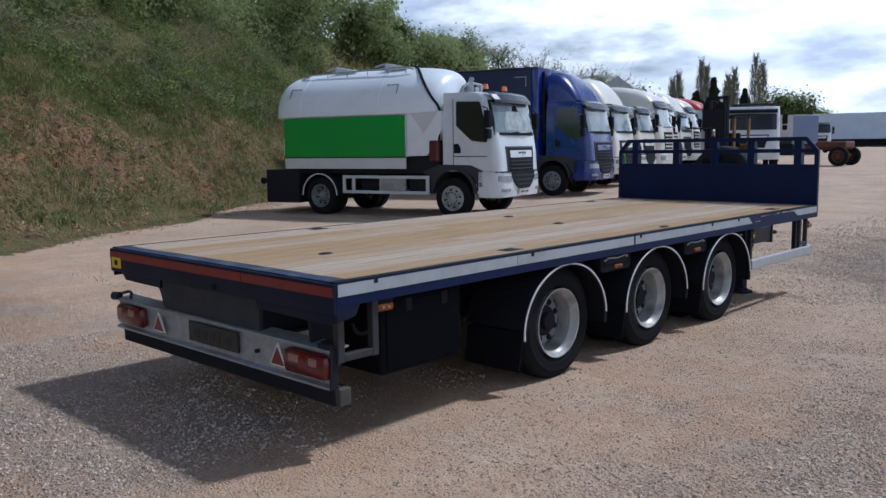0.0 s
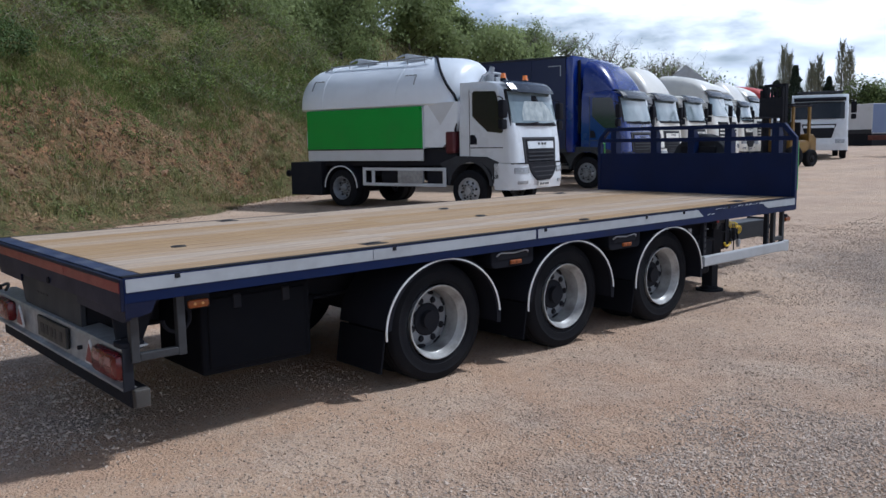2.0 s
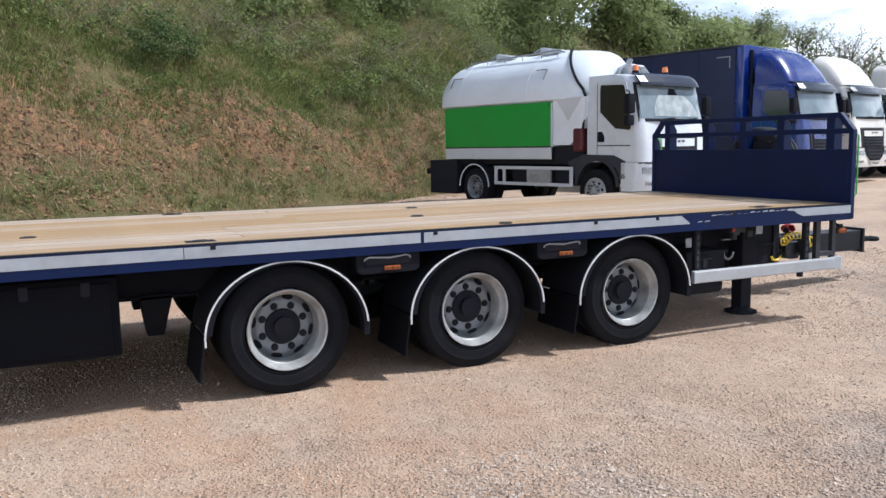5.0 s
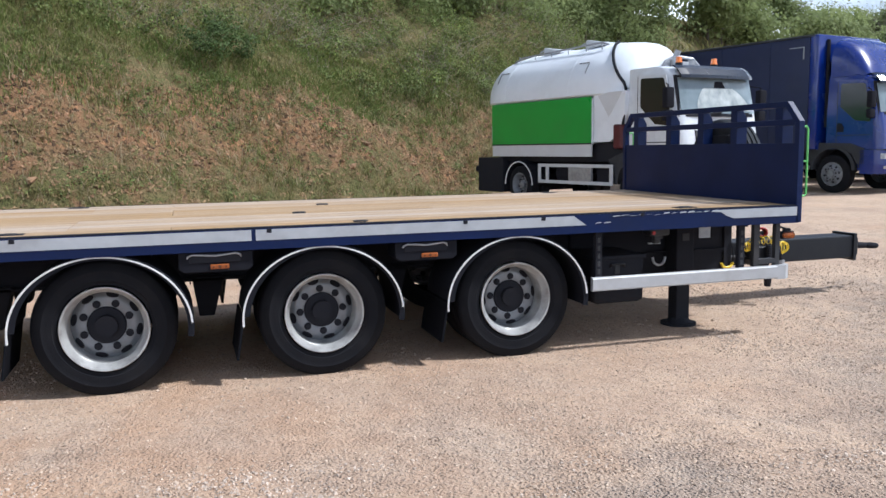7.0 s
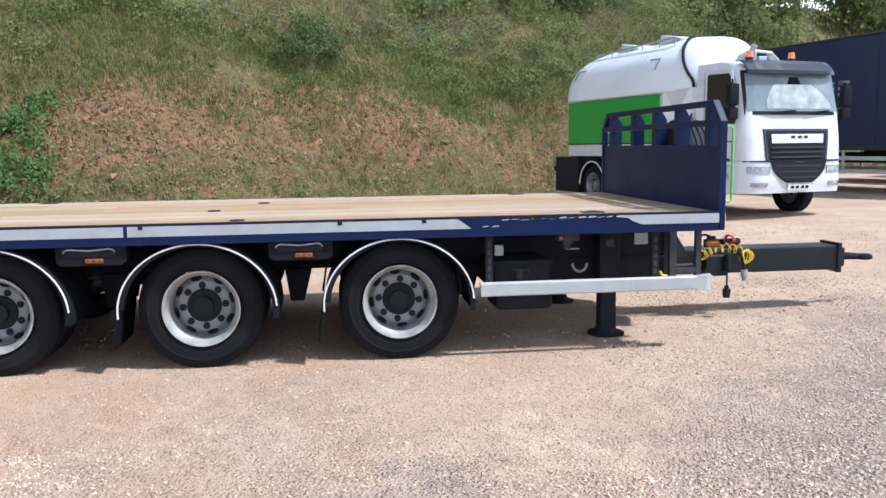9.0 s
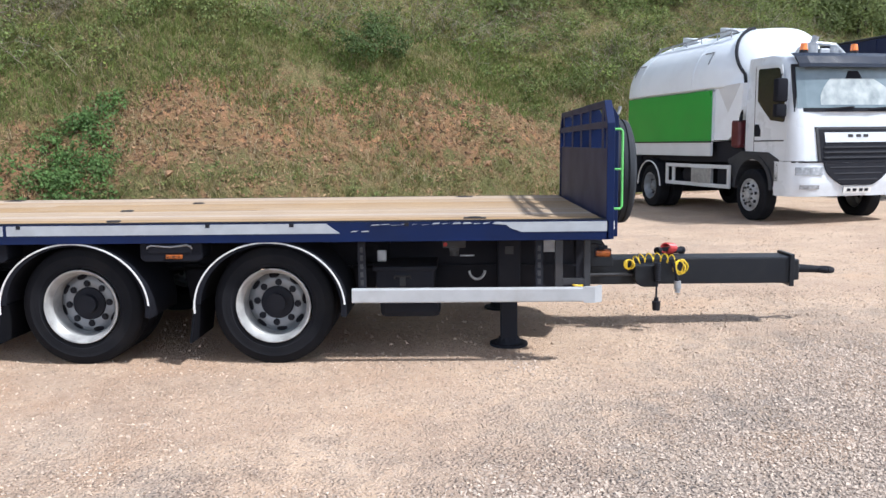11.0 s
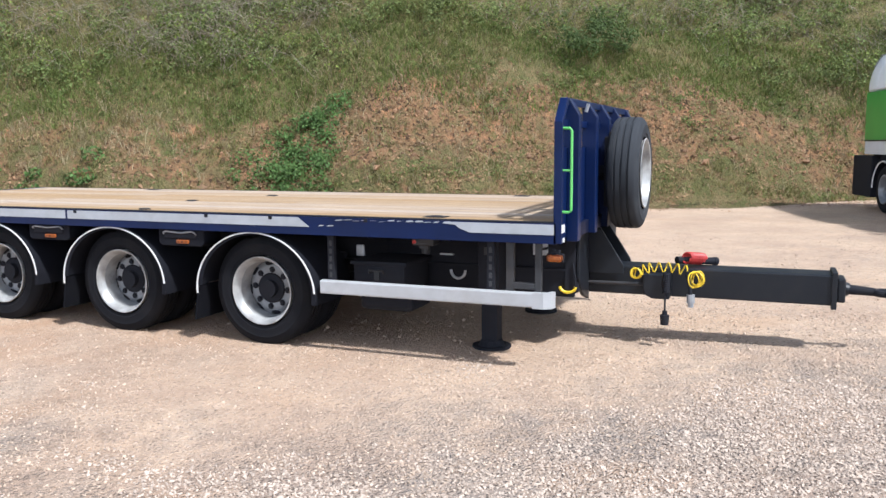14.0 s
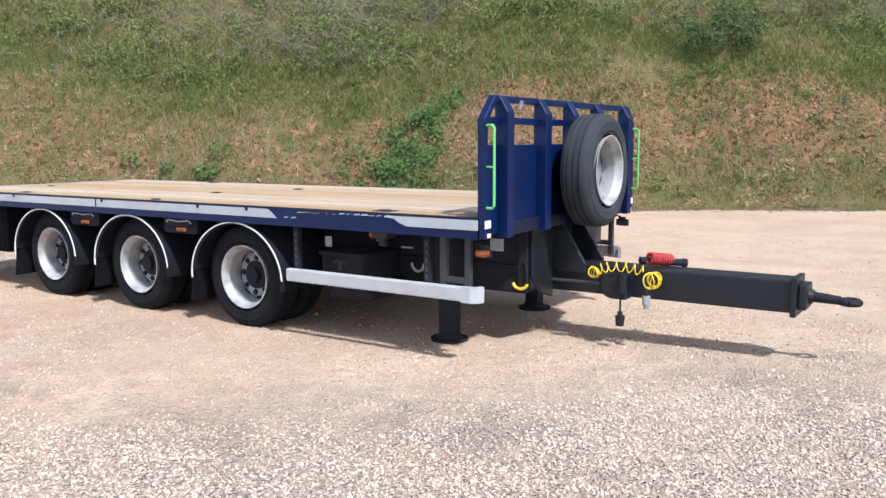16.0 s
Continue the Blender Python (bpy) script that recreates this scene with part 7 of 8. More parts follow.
def stems(p0, p1, w):
    """Thin three-sided sticks from p0 to p1."""
    n = len(p0)
    d = p1 - p0
    d = d / np.linalg.norm(d, axis=1, keepdims=True)
    a = np.cross(d, np.array([0.3, 0.2, 0.93]))
    a /= np.linalg.norm(a, axis=1, keepdims=True)
    b = np.cross(d, a)
    w = np.asarray(w)[:, None] if np.ndim(w) else np.full((n, 1), w)
    ring = [a, -0.5 * a + 0.87 * b, -0.5 * a - 0.87 * b]
    v = np.stack([p0 + q * w for q in ring] + [p1 + q * w * 0.5 for q in ring], 1).reshape(-1, 3)
    k = np.arange(n)[:, None] * 6
    f = np.concatenate([k + np.array([[i, (i + 1) % 3, 3 + (i + 1) % 3, 3 + i]]) for i in range(3)], 0)
    return v, f


def on_bank(a, n, lift=0.0):
    x, y = to_xy(a, n)
    return np.stack([x, y, bank_z(a, n) + lift], 1)


def patch_mask(a, n, s, ph=0.0):
    return 0.5 + 0.5 * np.sin(a * s + 1.9 * np.sin(n * s * 1.3 + ph) + ph) * np.cos(n * s * 1.7 + 1.1 * np.sin(a * s * 0.7 + 2 * ph))


def scatter(count, a0, a1, n0, n1, keep):
    a, n = rng.uniform(a0, a1, count), rng.uniform(n0, n1, count)
    k = rng.uniform(0, 1, count) < keep(a, n)
    return a[k], n[k]


def stuff(name, vf, material, label, category):
    return tagged(new(name, mesh_of(name, vf[0], vf[1], material)), label, category, kind="stuff")


def height_up(n):
    return n - BN


# rough grass over the slope, thin on the bare earth
def keep_grass(a, n):
    h = height_up(n)
    return np.clip(1 - 0.86 * bareness(a, n), 0, 1) * (0.45 + 0.55 * smoothstep(0.3, 0.6, lattice(a * 1.6, n * 1.6, 5))) * (1 - 0.75 * smoothstep(5.0, 6.5, h)) * smoothstep(-0.1, 0.4, h)


def tufts(a, n, per, r):
    """Several blade roots round each tuft."""
    a = np.repeat(a, per) + rng.normal(0, r, len(a) * per)
    n = np.repeat(n, per) + rng.normal(0, r, len(n) * per)
    return a, n


a, n = tufts(*scatter(27000, -12, 42, BN - 0.1, BN + 7.5, keep_grass), 5, 0.05)
stuff("bank_grass", blades(on_bank(a, n, -0.02), 0.19, 0.0098, rng, 0.95), GRASS, "dry and green rough grass on the bank", "grass")
a, n = scatter(105000, -12, 42, BN + 2.0, BN + 6.5, lambda a, n: smoothstep(2.3, 3.3, height_up(n) + 0.9 * (lattice(a * 0.7, n * 0.7, 2) - 0.5)) * (1 - smoothstep(4.8, 6.0, height_up(n))) * smoothstep(0.05, 0.4, patch_mask(a, n, 0.8, 2)))
stuff("lush_grass", blades(on_bank(a, n, -0.02), 0.20, 0.013, rng, 0.7), GRASS_GREEN, "greener grass along the upper bank", "grass")
a, n = tufts(*scatter(2600, -9, 30, BN + 0.1, BN + 4.4, lambda a, n: (0.25 + 0.75 * smoothstep(0.4, 0.7, lattice(a * 0.6, n * 0.6, 4))) * (1 - 0.6 * bareness(a, n))), 6, 0.07)
stuff("dry_straw", blades(on_bank(a, n, -0.02), 0.27, 0.0075, rng, 0.8), STRAW, "dead straw-coloured grass stalks on the bank", "grass")
a, n = scatter(8000, 40, 150, BN, BN + 9.0, lambda a, n: 0 * a + 1)
stuff("far_grass", blades(on_bank(a, n, -0.05), 0.5, 0.07, rng, 0.7), GRASS, "rough grass on the far bank", "grass")

# brown litter: dead leaves and matted stalks on the lower slope
a, n = scatter(48000, -10, 32, BN - 0.1, BN + 4.2, lambda a, n: smoothstep(0.35, 0.65, lattice(a * 2.6, n * 2.6, 7)) * (1 - 0.7 * smoothstep(2.6, 4.0, height_up(n))))
lying = np.tile(np.array([0.57, 0.32, 0.75]), (len(a), 1))
stuff("dead_litter", leaf_cards(on_bank(a, n, 0.02), 0.038, rng, 0.0, 2.4, lying), LITTER, "brown dead leaves and matted stalks on the bank", "litter")

# clods and stones on the bare earth
a, n = scatter(17000, -10, 30, BN - 0.2, BN + 4.0, lambda a, n: 0.08 + 0.92 * bareness(a, n))


def crushed(p, size, rg, spread=0.28):
    """Angular broken stones, each turned its own way."""
    m = len(p)
    s = size * np.exp(rg.normal(0, spread, m))[:, None]
    e1 = rg.normal(size=(m, 3))
    e1 /= np.linalg.norm(e1, axis=1, keepdims=True)
    e2 = np.cross(e1, rg.normal(size=(m, 3)))
    e2 /= np.linalg.norm(e2, axis=1, keepdims=True)
    e3 = np.cross(e1, e2)
    e1, e2, e3 = e1 * s * 1.15, e2 * s * rg.uniform(0.75, 1.0, (m, 1)), e3 * s * rg.uniform(0.55, 0.85, (m, 1))
    off = rg.normal(0, 0.25, (m, 3)) * s
    v = np.stack([p + e1, p + e2 + off, p - e1, p - e2 + off, p + e3, p - e3], 1).reshape(-1, 3)
    k = np.arange(m)[:, None] * 6
    f = np.concatenate([k + np.array([t]) for t in ((0, 1, 4), (1, 2, 4), (2, 3, 4), (3, 0, 4), (1, 0, 5), (2, 1, 5), (3, 2, 5), (0, 3, 5))], 0)
    return v, f


def pebbles(p, size, rg):
    """Irregular faceted stones, bedded in the ground."""
    m = len(p)
    s = size * np.exp(rg.normal(0, 0.28, m))[:, None]
    ang = rg.uniform(0, 2 * np.pi, m)
    ca, sa = np.cos(ang)[:, None], np.sin(ang)[:, None]
    ex = np.concatenate([ca, sa, 0 * ca], 1) * rg.uniform(0.7, 1.25, (m, 1))
    ey = np.concatenate([-sa, ca, 0 * ca], 1) * rg.uniform(0.55, 1.0, (m, 1))
    ez = np.array([[0, 0, 1.0]]) * rg.uniform(0.3, 0.6, (m, 1)) + rg.normal(0, 0.15, (m, 3))
    v = np.stack([p + s * ex, p + s * ey, p - s * ex, p - s * ey, p + s * ez, p - s * ez * 0.6], 1).reshape(-1, 3)
    k = np.arange(m)[:, None] * 6
    f = np.concatenate([k + np.array([t]) for t in ((0, 1, 4), (1, 2, 4), (2, 3, 4), (3, 0, 4), (2, 0, 5), (3, 1, 5))], 0)
    return v, f


stuff("earth_clods", crushed(on_bank(a, n, 0.004), 0.028, rng, 0.42), CLOD, "red-brown clods and stones on the bare bank", "earth")
a, n = scatter(160, -12, 40, BN + 0.2, BN + 3.6, lambda a, n: 0.1 + 0.9 * bareness(a, n))
stuff("bank_stones", pebbles(on_bank(a, n, 0.0), 0.045, rng), CLOD, "larger pale red stones on the bank", "stones")


# bramble scrub on the upper bank: mounded clumps of leaves over arching dry stems
def scrub(count, a0, a1, n0, n1, keep, leaf_per, size, radius, lift, material, name, label):
    a, n = scatter(count, a0, a1, n0, n1, keep)
    c = on_bank(a, n, lift) + np.array([0, 0, 1.0]) * (radius * 1.5 * (lattice(a * 1.1, n * 1.1, 31) - 0.4))[:, None]
    r = radius * rng.uniform(0.6, 1.4, len(c))
    d = rng.normal(size=(len(c), leaf_per, 3))
    d /= np.linalg.norm(d, axis=2, keepdims=True)
    d *= rng.uniform(0.35, 1.0, (len(c), leaf_per, 1)) ** 0.5
    d[:, :, 2] *= 0.75
    p = (c[:, None, :] + d * r[:, None, None]).reshape(-1, 3)
    return stuff(name, leaf_cards(p, size, rng, 0.0, 1.6, (d + np.array([0.25, 0.15, 0.5])).reshape(-1, 3)), material, label, "shrubs")


def keep_scrub(a, n):
    h = height_up(n)
    low = 3.9 - 1.6 * smoothstep(4, -3, -a * -1) - 0.9 * (patch_mask(a, n * 0, 0.5, 1.2) - 0.5)
    low = np.where(a < 6, 3.5 + 0.06 * (a - 4), low)
    low = np.where(a > 19, np.maximum(2.6, low - (a - 19) * 0.25), low)
    return smoothstep(low, low + 1.0, h) * (0.35 + 0.65 * smoothstep(0.2, 0.7, patch_mask(a, n, 0.9, 3.1)))


scrub(3500, -12, 44, BN + 2.2, BN + 11, keep_scrub, 84, 0.043, 0.40, 0.2, LEAF_SCRUB, "bramble_scrub", "green bramble scrub over the upper bank")
scrub(900, -12, 44, BN + 3.0, BN + 11, keep_scrub, 60, 0.046, 0.5, 0.38, LEAF_SPRING, "young_shoots", "fresh yellow-green shoots in the scrub")
scrub(230, -14, 46, BN + 6.8, BN + 11, lambda a, n: 0 * a + 0.8, 170, 0.085, 0.9, 0.7, LEAF_TREE, "hedge_scrub", "dense green hedge scrub at the bank's top")
scrub(2900, -10, 34, BN + 0.2, BN + 4.6, lambda a, n: smoothstep(0.40, 0.75, lattice(a * 0.8, n * 0.9, 12)), 26, 0.030, 0.14, 0.03, LEAF_SCRUB, "low_herbs", "small green weeds over the bare earth")
scrub(820, 4.6, 10.2, BN + 0.1, BN + 3.0, lambda a, n: np.exp(-((a - 7.0 - 0.7 * (n - BN - 0.5)) / (1.25 - 0.3 * (n - BN))) ** 2), 64, 0.042, 0.23, 0.12, LEAF_NETTLE, "nettle_patch", "patch of dark green nettles on the lower bank")
scrub(30, 1.0, 3.5, BN + 0.1, BN + 1.6, lambda a, n: 0 * a + 0.7, 70, 0.06, 0.24, 0.14, LEAF_NETTLE, "nettle_patch", "patch of dark green nettles at the bank's foot")
scrub(26, 14.8, 16.7, BN + 3.4, BN + 4.8, lambda a, n: 0 * a + 1, 120, 0.042, 0.36, 0.55, LEAF_BUSH, "dark_bush", "small dark green bush on the upper bank")
scrub(230, 15, 46, BN + 6.6, BN + 10.5, lambda a, n: 0 * a + 1, 130, 0.095, 1.0, 0.9, LEAF_TREE, "crest_bushes", "dense spring-green bushes along the bank's crest")

a, n = scatter(11000, -12, 46, BN + 2.6, BN + 10.5, lambda a, n: keep_scrub(a, n) * smoothstep(0.35, 0.75, patch_mask(a, n, 0.42, 5.0)))
p0 = on_bank(a, n, 0.0)
lean = rng.normal(size=p0.shape) * np.array([0.5, 0.5, 0.18]) + np.array([0.22, -0.05, 0.45])
p1 = p0 + lean * rng.uniform(0.5, 1.5, (len(p0), 1))
stuff("dry_stems", stems(p0, p1, 0.0065), TWIG, "tangled dry bramble stems", "stems")
mid = p0 + (p1 - p0) * rng.uniform(0.4, 0.95, (len(p0), 1))
p2 = mid + rng.normal(size=p0.shape) * 0.28
stuff("dry_twigs", stems(mid, p2, 0.0045), TWIG, "fine dry twigs in the scrub", "stems")


def canes(count, a0, a1, n0, n1, length, width):
    """Arching canes that rise from the slope and hang over downhill."""
    a, n = rng.uniform(a0, a1, count), rng.uniform(n0, n1, count)
    root = on_bank(a, n, 0.0)
    way = np.array([0.60, 0.34, 0]) + rng.normal(size=(count, 3)) * np.array([0.55, 0.55, 0])
    ln = length * rng.uniform(0.5, 1.3, (count, 1))
    rise = rng.uniform(0.7, 1.3, (count, 1))
    pts = [root + way * ln * u + np.array([0, 0, 1.0]) * ln * rise * (1.25 * u - 1.15 * u * u) for u in (0.0, 0.28, 0.55, 0.8, 1.0)]
    vs, fs, base = [], [], 0
    for i, (p, q) in enumerate(zip(pts, pts[1:])):
        v, f = stems(p, q, width * (1 - 0.18 * i))
        vs.append(v)
        fs.append(f + base)
        base += len(v)
    return np.concatenate(vs), np.concatenate(fs)


for count, a0, a1, n0, n1 in ((480, 3.4, 6.4, 4.2, 7.2), (260, 6.0, 8.8, 5.6, 7.4), (200, -4, 3.4, 4.2, 6.8), (240, 16.5, 24, 5.0, 8.2), (160, 9.5, 15, 5.2, 7.4)):
    stuff("bramble_canes", canes(count, a0, a1, BN + n0, BN + n1, 1.25, 0.0072), DEAD_CANE, "pale grey tangle of dead bramble canes", "stems")


# trees: a tapered trunk with limbs, and a crown of leaves round the limb ends
def tree(name, label, x, y, z, h, spread, leaf_mat, leaves, size, seed, bare=False, group=""):
    rg = np.random.default_rng(seed)
    t = thing(name, label, "tree", Matrix.Translation((x, y, z)), group)
    bm = B()
    pts = [Vector((0.12 * h * 0.1 * math.sin(3 * k + seed), 0.1 * h * 0.1 * math.cos(2 * k + seed), h * 0.78 * k / 5)) for k in range(6)]
    tube(bm, pts, lambda s: 0.022 * h * (1 - 0.8 * s), 7)
    ends, p0s, p1s = [], [], []
    for i in range(16 if bare else 11):
        s = rg.uniform(0.18, 0.95)
        base = pts[0].lerp(pts[-1], s)
        ang = rg.uniform(0, 6.28)
        ln = spread * (1.05 - 0.6 * s) * rg.uniform(0.7, 1.2)
        end = base + Vector((math.cos(ang) * ln, math.sin(ang) * ln, ln * rg.uniform(0.5, 1.1)))
        tube(bm, [base, base.lerp(end, 0.5) + Vector((0, 0, -0.06 * ln)), end], lambda q: 0.007 * h * (1 - 0.75 * q), 5)
        for q in (0.45, 0.7, 0.9, 1.0):
            ends.append(base.lerp(end, q))
    part("trunk", bm, BARK, t)
    e = np.array([list(v) for v in ends])
    if bare:
        k = 320
        a0 = e[rg.integers(0, len(e), k)]
        d = rg.normal(size=(k, 3)) * np.array([0.6, 0.6, 0.5]) + np.array([0, 0, 0.55])
        a1 = a0 + d * (0.11 * h) * rg.uniform(0.5, 1.3, (k, 1))
        b0 = a0 + (a1 - a0) * rg.uniform(0.3, 1, (k, 1))
        b1 = b0 + (rg.normal(size=(k, 3)) * 0.6 + np.array([0, 0, 0.4])) * 0.06 * h
        v, f = stems(np.concatenate([a0, b0]), np.concatenate([a1, b1]), 0.0013 * h)
        tw = new("fine_branching", mesh_of("fine_branching", v, f, TREE_TWIG))
        tw.parent = t
    if leaves:
        c = e[rg.integers(0, len(e), leaves)] + rg.normal(size=(leaves, 3)) * spread * np.array([0.24, 0.24, 0.20])
        v, f = leaf_cards(c, size, rg, 0.0, 1.5, c - np.array([0, 0, 0.5 * h]))
        cr = new("crown", mesh_of("crown", v, f, leaf_mat))
        cr.parent = t
    return t


rt = random.Random(8)
for i in range(30):
    a = 17 + i * 2.5 + rt.uniform(-1, 1)
    n = BN + 9.0 + rt.uniform(-1.6, 2.5) - (2.2 if i > 8 else 0)
    x, y = to_xy(a, n)
    z = float(bank_z(np.array([a]), np.array([n]))[0]) - 0.1
    tree("bank_tree", "leafy spring-green tree on top of the bank", float(x), float(y), z, rt.uniform(3.6, 5.6), rt.uniform(1.6, 2.4), LEAF_TREE, 4800 if i < 12 else 2600, 0.09 if i < 12 else 0.16, 100 + i, False, "trees along the bank")
for i in range(34):
    b = 47.5 - i * 0.55 + rt.uniform(-0.3, 0.3)
    d = rt.uniform(88, 104)
    x, y = -d * math.sin(radians(b)), d * math.cos(radians(b))
    a, n = -0.4906 * x + 0.8714 * y, -0.8714 * x - 0.4906 * y
    z = float(max(gz(x, y), bank_z(np.array([a]), np.array([n]))[0])) - 0.2
    top = 1.66 + d * float(np.interp(b, (29, 30.2, 33.1, 36.9, 40.7, 44.1, 48), (0.058, 0.072, 0.090, 0.112, 0.128, 0.142, 0.155)))
    h = max(3.5, (top - z) * rt.uniform(0.85, 1.08))
    tree("bare_tree", "bare twiggy tree beyond the end of the bank", x, y, z, h, 0.36 * h, LEAF_TREE, 160 if i % 3 else 420, 0.20, 300 + i, True, "bare trees beyond the bank")


def poplar(x, y, h, seed):
    rg = np.random.default_rng(seed)
    t = thing("poplar", "tall slender poplar with few leaves on the skyline", "tree", Matrix.Translation((x, y, float(gz(x, y)))), "poplars on the skyline")
    bm = B()
    tube(bm, [(0, 0, h * k / 4) for k in range(5)], lambda s: 0.30 * (1 - 0.9 * s), 6)
    part("trunk", bm, BARK, t)
    k = 900
    s = rg.uniform(0.12, 1.0, k)
    wid = 1.2 * np.sin(np.clip(s * 1.08, 0, 1) ** 0.7 * np.pi) ** 0.6 + 0.15
    ang = rg.uniform(0, 6.28, k)
    r0 = rg.uniform(0, 1, k) ** 0.6 * wid * 0.75
    p0 = np.stack([np.cos(ang) * r0, np.sin(ang) * r0, s * h], 1)
    d = np.stack([np.cos(ang) * 0.3, np.sin(ang) * 0.3, np.ones(k)], 1) * rg.uniform(0.6, 1.8, (k, 1))
    v, f = stems(p0, p0 + d, 0.028)
    q = new("fine_branching", mesh_of("fine_branching", v, f, POPLAR))
    q.parent = t
    c = p0 + d * rg.uniform(0, 1, (k, 1)) + rg.normal(size=(k, 3)) * 0.2
    v, f = leaf_cards(c[::2], 0.17, rg)
    q = new("crown", mesh_of("crown", v, f, POPLAR))
    q.parent = t


def conifer(x, y, h, wide, seed):
    rg = np.random.default_rng(seed)
    t = thing("conifer", "dark conifer on the skyline", "tree", Matrix.Translation((x, y, float(gz(x, y)))), "dark trees on the skyline")
    bm = B()
    tube(bm, [(0, 0, 0), (0, 0, h * 0.9)], lambda s: 0.28 * (1 - 0.8 * s), 6)
    part("trunk", bm, BARK, t)
    k = 3600
    s = rg.uniform(0.02, 1, k) ** 1.1
    r = wide * (1 - s) ** 0.75 * rg.uniform(0.3, 1.0, k) ** 0.5 * (0.85 + 0.25 * np.sin(s * 40))
    ang = rg.uniform(0, 6.28, k)
    v, f = leaf_cards(np.stack([np.cos(ang) * r, np.sin(ang) * r, s * h + 0.15], 1), 0.42, rg)
    q = new("crown", mesh_of("crown", v, f, LEAF_DARK))
    q.parent = t


def far_at(px_angle, d):
    """Ground place at a bearing in degrees left of +y."""
    return -d * math.sin(radians(px_angle)), d * math.cos(radians(px_angle))


for i, (b, d, h) in enumerate(((28.0, 150, 11.4), (27.6, 151, 12.4), (26.2, 152, 14.6), (25.85, 152, 13.4), (24.55, 150, 11.8), (24.15, 152, 12.9), (22.9, 150, 14.8), (22.45, 151, 13.6))):
    poplar(*far_at(b, d), h, 500 + i)
for i, (b, d, h, w) in enumerate(((28.6, 135, 7.0, 2.6), (27.4, 132, 7.8, 3.2), (26.5, 130, 8.4, 3.4), (25.4, 128, 10.2, 2.1), (24.9, 130, 6.5, 2.6), (23.5, 130, 8.6, 1.9), (24.0, 132, 6.2, 2.2))):
    conifer(*far_at(b, d), h, w, 540 + i)
for i, (b, d, h) in enumerate(((21.7, 140, 9.4), (21.0, 140, 11.2), (20.4, 140, 10.0), (19.9, 140, 8.0), (19.2, 150, 6.8), (18.3, 150, 5.2), (35.0, 120, 12.0), (33.6, 120, 11.5), (32.2, 125, 11.0), (30.8, 125, 10.0), (29.6, 130, 9.0))):
    x, y = far_at(b, d)
    tree("far_tree", "rounded leafy tree on the skyline", x, y, float(gz(x, y)) - 0.22 * h, h * 1.15, h * 0.34, LEAF_SCRUB, 4600 if i < 6 else 2600, 0.26 if i < 6 else 0.36, 600 + i, False, "trees on the skyline")

# a long low hedge closes the horizon
ang = rng.uniform(radians(-120), radians(150), 18000)
dist = rng.uniform(190, 215, len(ang))
c = np.stack([-dist * np.sin(ang), dist * np.cos(ang), 0.7 + rng.uniform(0, 1, len(ang)) ** 1.3 * (3.4 + 1.4 * np.sin(ang * 23) + np.sin(ang * 61))], 1)
stuff("far_hedge", leaf_cards(c, 1.3, rng), LEAF_DARK, "far dark hedgerow closing the horizon", "hedge")


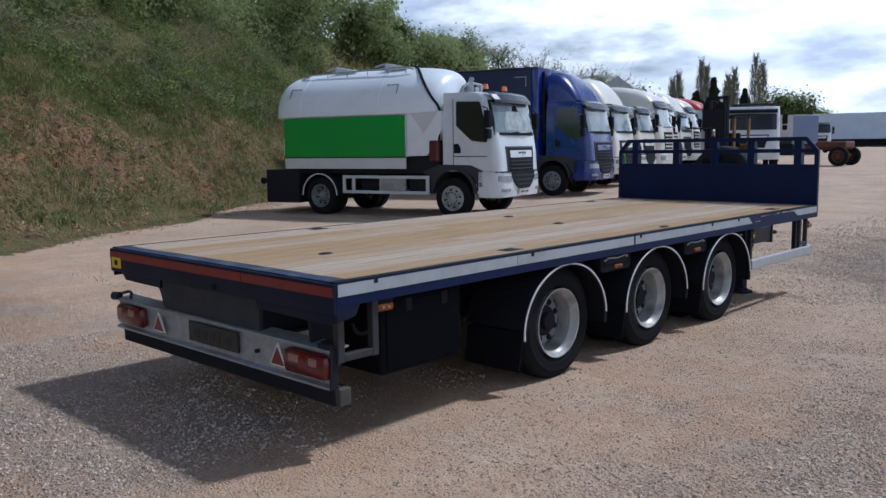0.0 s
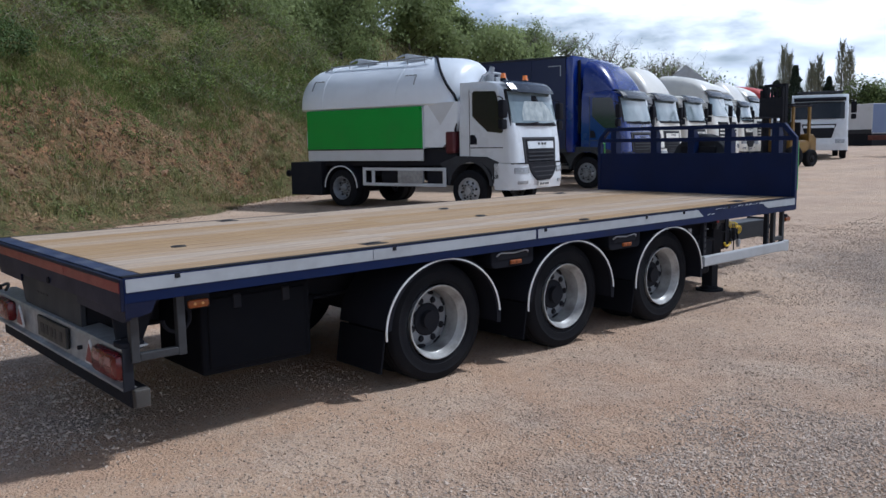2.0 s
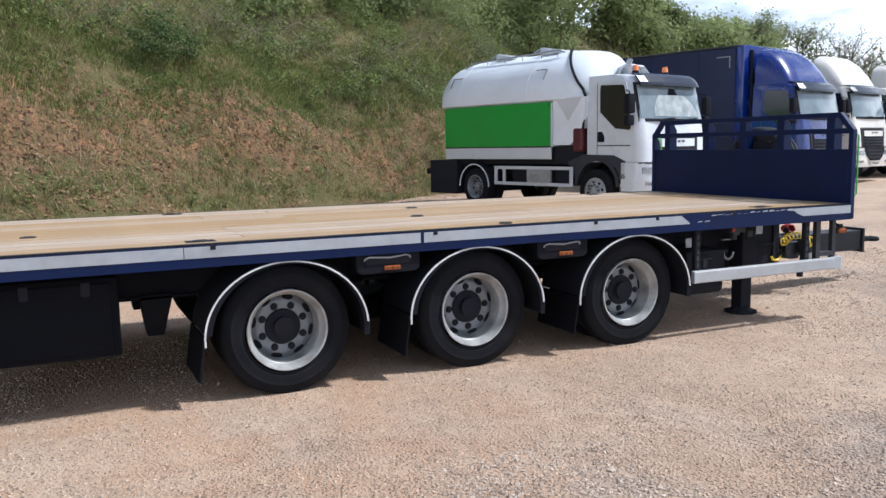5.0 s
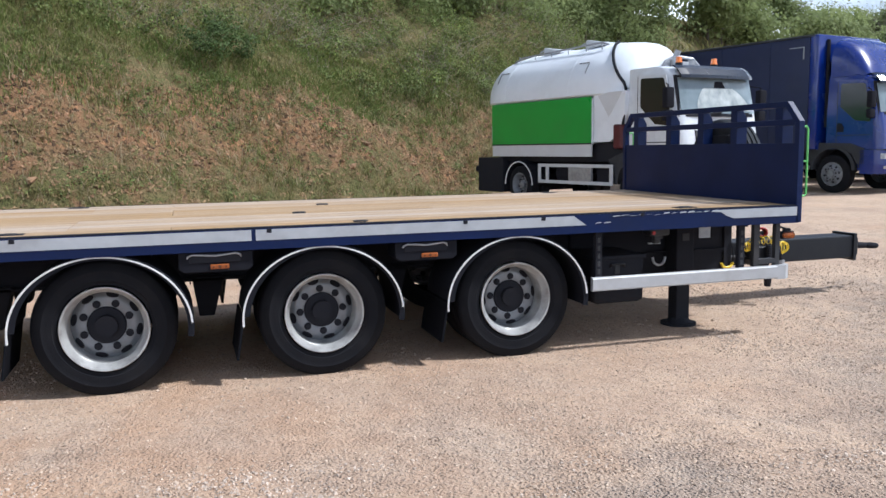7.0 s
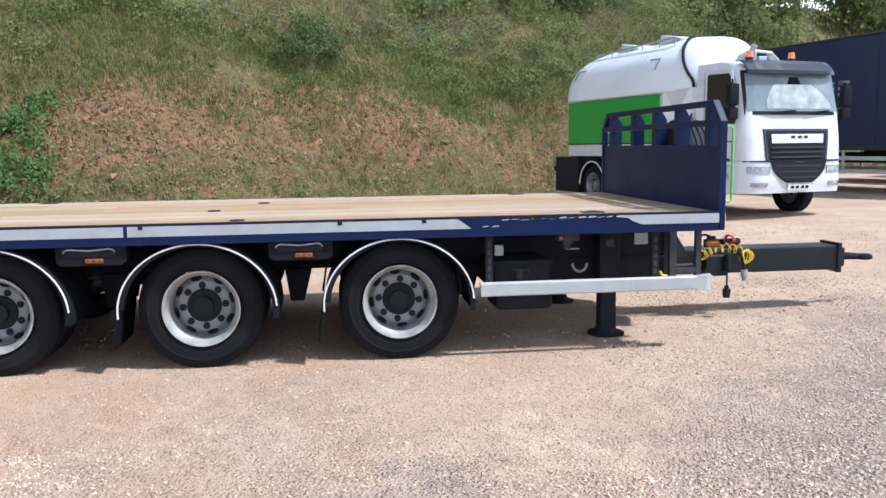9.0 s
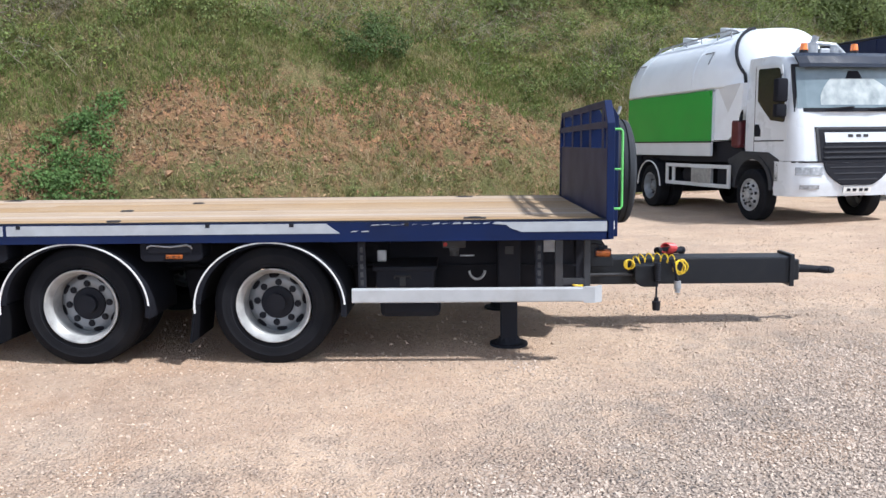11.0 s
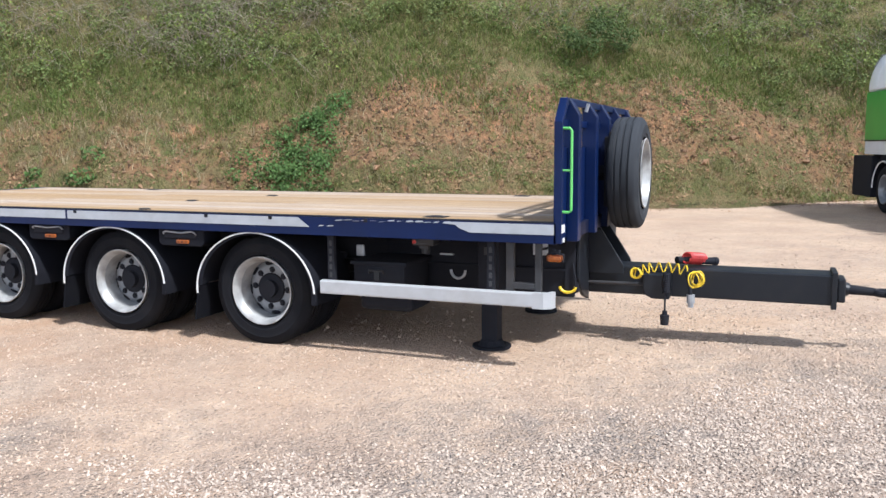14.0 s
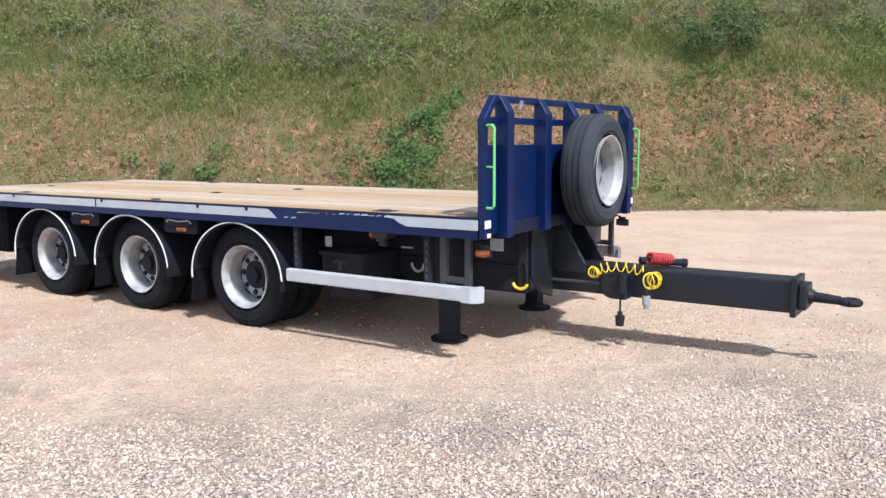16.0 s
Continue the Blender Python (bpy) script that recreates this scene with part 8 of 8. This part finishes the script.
# ---- loose gravel on the yard ----
def track_share(x, y):
    """1 on the worn sand, 0 on loose gravel."""
    behind = (1 - smoothstep(2.2, 4.2, y)) * smoothstep(0.5, 1.5, np.abs(x + 2.6))
    edge = 1.35 + 2.55 * np.clip((y - 8.0) / 3.5, 0, 1)
    k = np.maximum(smoothstep(-1.7, 1.7, x + edge), behind) + 0.55 * (lattice(x * 0.9, y * 0.9, 31) - 0.5) + 0.5 * (lattice(x * 3.3, y * 3.3, 32) - 0.5)
    return 1 - smoothstep(0.1, 0.95, k)


def gravel(count, x0, x1, y0, y1, size, thin, name, label):
    x, y = rng.uniform(x0, x1, count), rng.uniform(y0, y1, count)
    share = track_share(x, y)
    patches = 1 - share * (0.7 - 0.7 * smoothstep(0.32, 0.6, lattice(x * 1.7, y * 2.1, 41)))
    keep = rng.uniform(0, 1, count) < (1 - thin * share) * patches
    x, y = x[keep], y[keep]
    z = gz(x, y) + 0.012 * np.sin(x * 0.9 + 0.5 * np.sin(y * 0.7)) * np.sin(y * 0.63 + 1) * smoothstep(-2.6, -0.4, x)
    on_sand = track_share(x, y) + 0.25 * rng.uniform(-1, 1, len(x)) > 0.5
    for mask, material, k, words in ((~on_sand, STONE, 1.0, label), (on_sand, SAND_STONE, 0.85, "small tan stones strewn over the sandy track")):
        if mask.any():
            v, f = crushed(np.stack([x, y, z + 0.3 * size * k], 1)[mask], size * k, rng)
            bed = np.repeat(z[mask], 6)
            v[:, 2] = bed + (v[:, 2] - bed) * 0.85
            tagged(new(name, mesh_of(name, v, f, material)), words, "gravel", kind="stuff")


gravel(128000, -3.6, -0.6, 2.0, 13.4, 0.0079, 0.88, "loose_gravel", "loose pale grey gravel beside the track")
gravel(30000, -7.5, -1.0, 0.8, 4.5, 0.0092, 0.75, "loose_gravel", "loose grey gravel behind the trailer")
gravel(12000, -12, -3.6, 4.5, 16, 0.013, 0.6, "loose_gravel", "scattered gravel beyond the trailer")
gravel(30000, -6.0, -3.6, 9.5, 15.0, 0.0098, 0.8, "loose_gravel", "loose pale gravel round the drawbar")
gravel(14000, -5.4, 0.5, 13.4, 22, 0.013, 0.3, "loose_gravel", "scattered gravel ahead of the trailer")
a, n = rng.uniform(-6, 40, 6000), BN + rng.normal(-0.25, 0.35, 6000)
x, y = to_xy(a, n)
stuff("foot_stones", pebbles(np.stack([x, y, np.maximum(gz(x, y), bank_z(a, n)) + 0.003], 1), 0.020, rng), CLOD, "earthy stones gathered along the bank's foot", "stones")
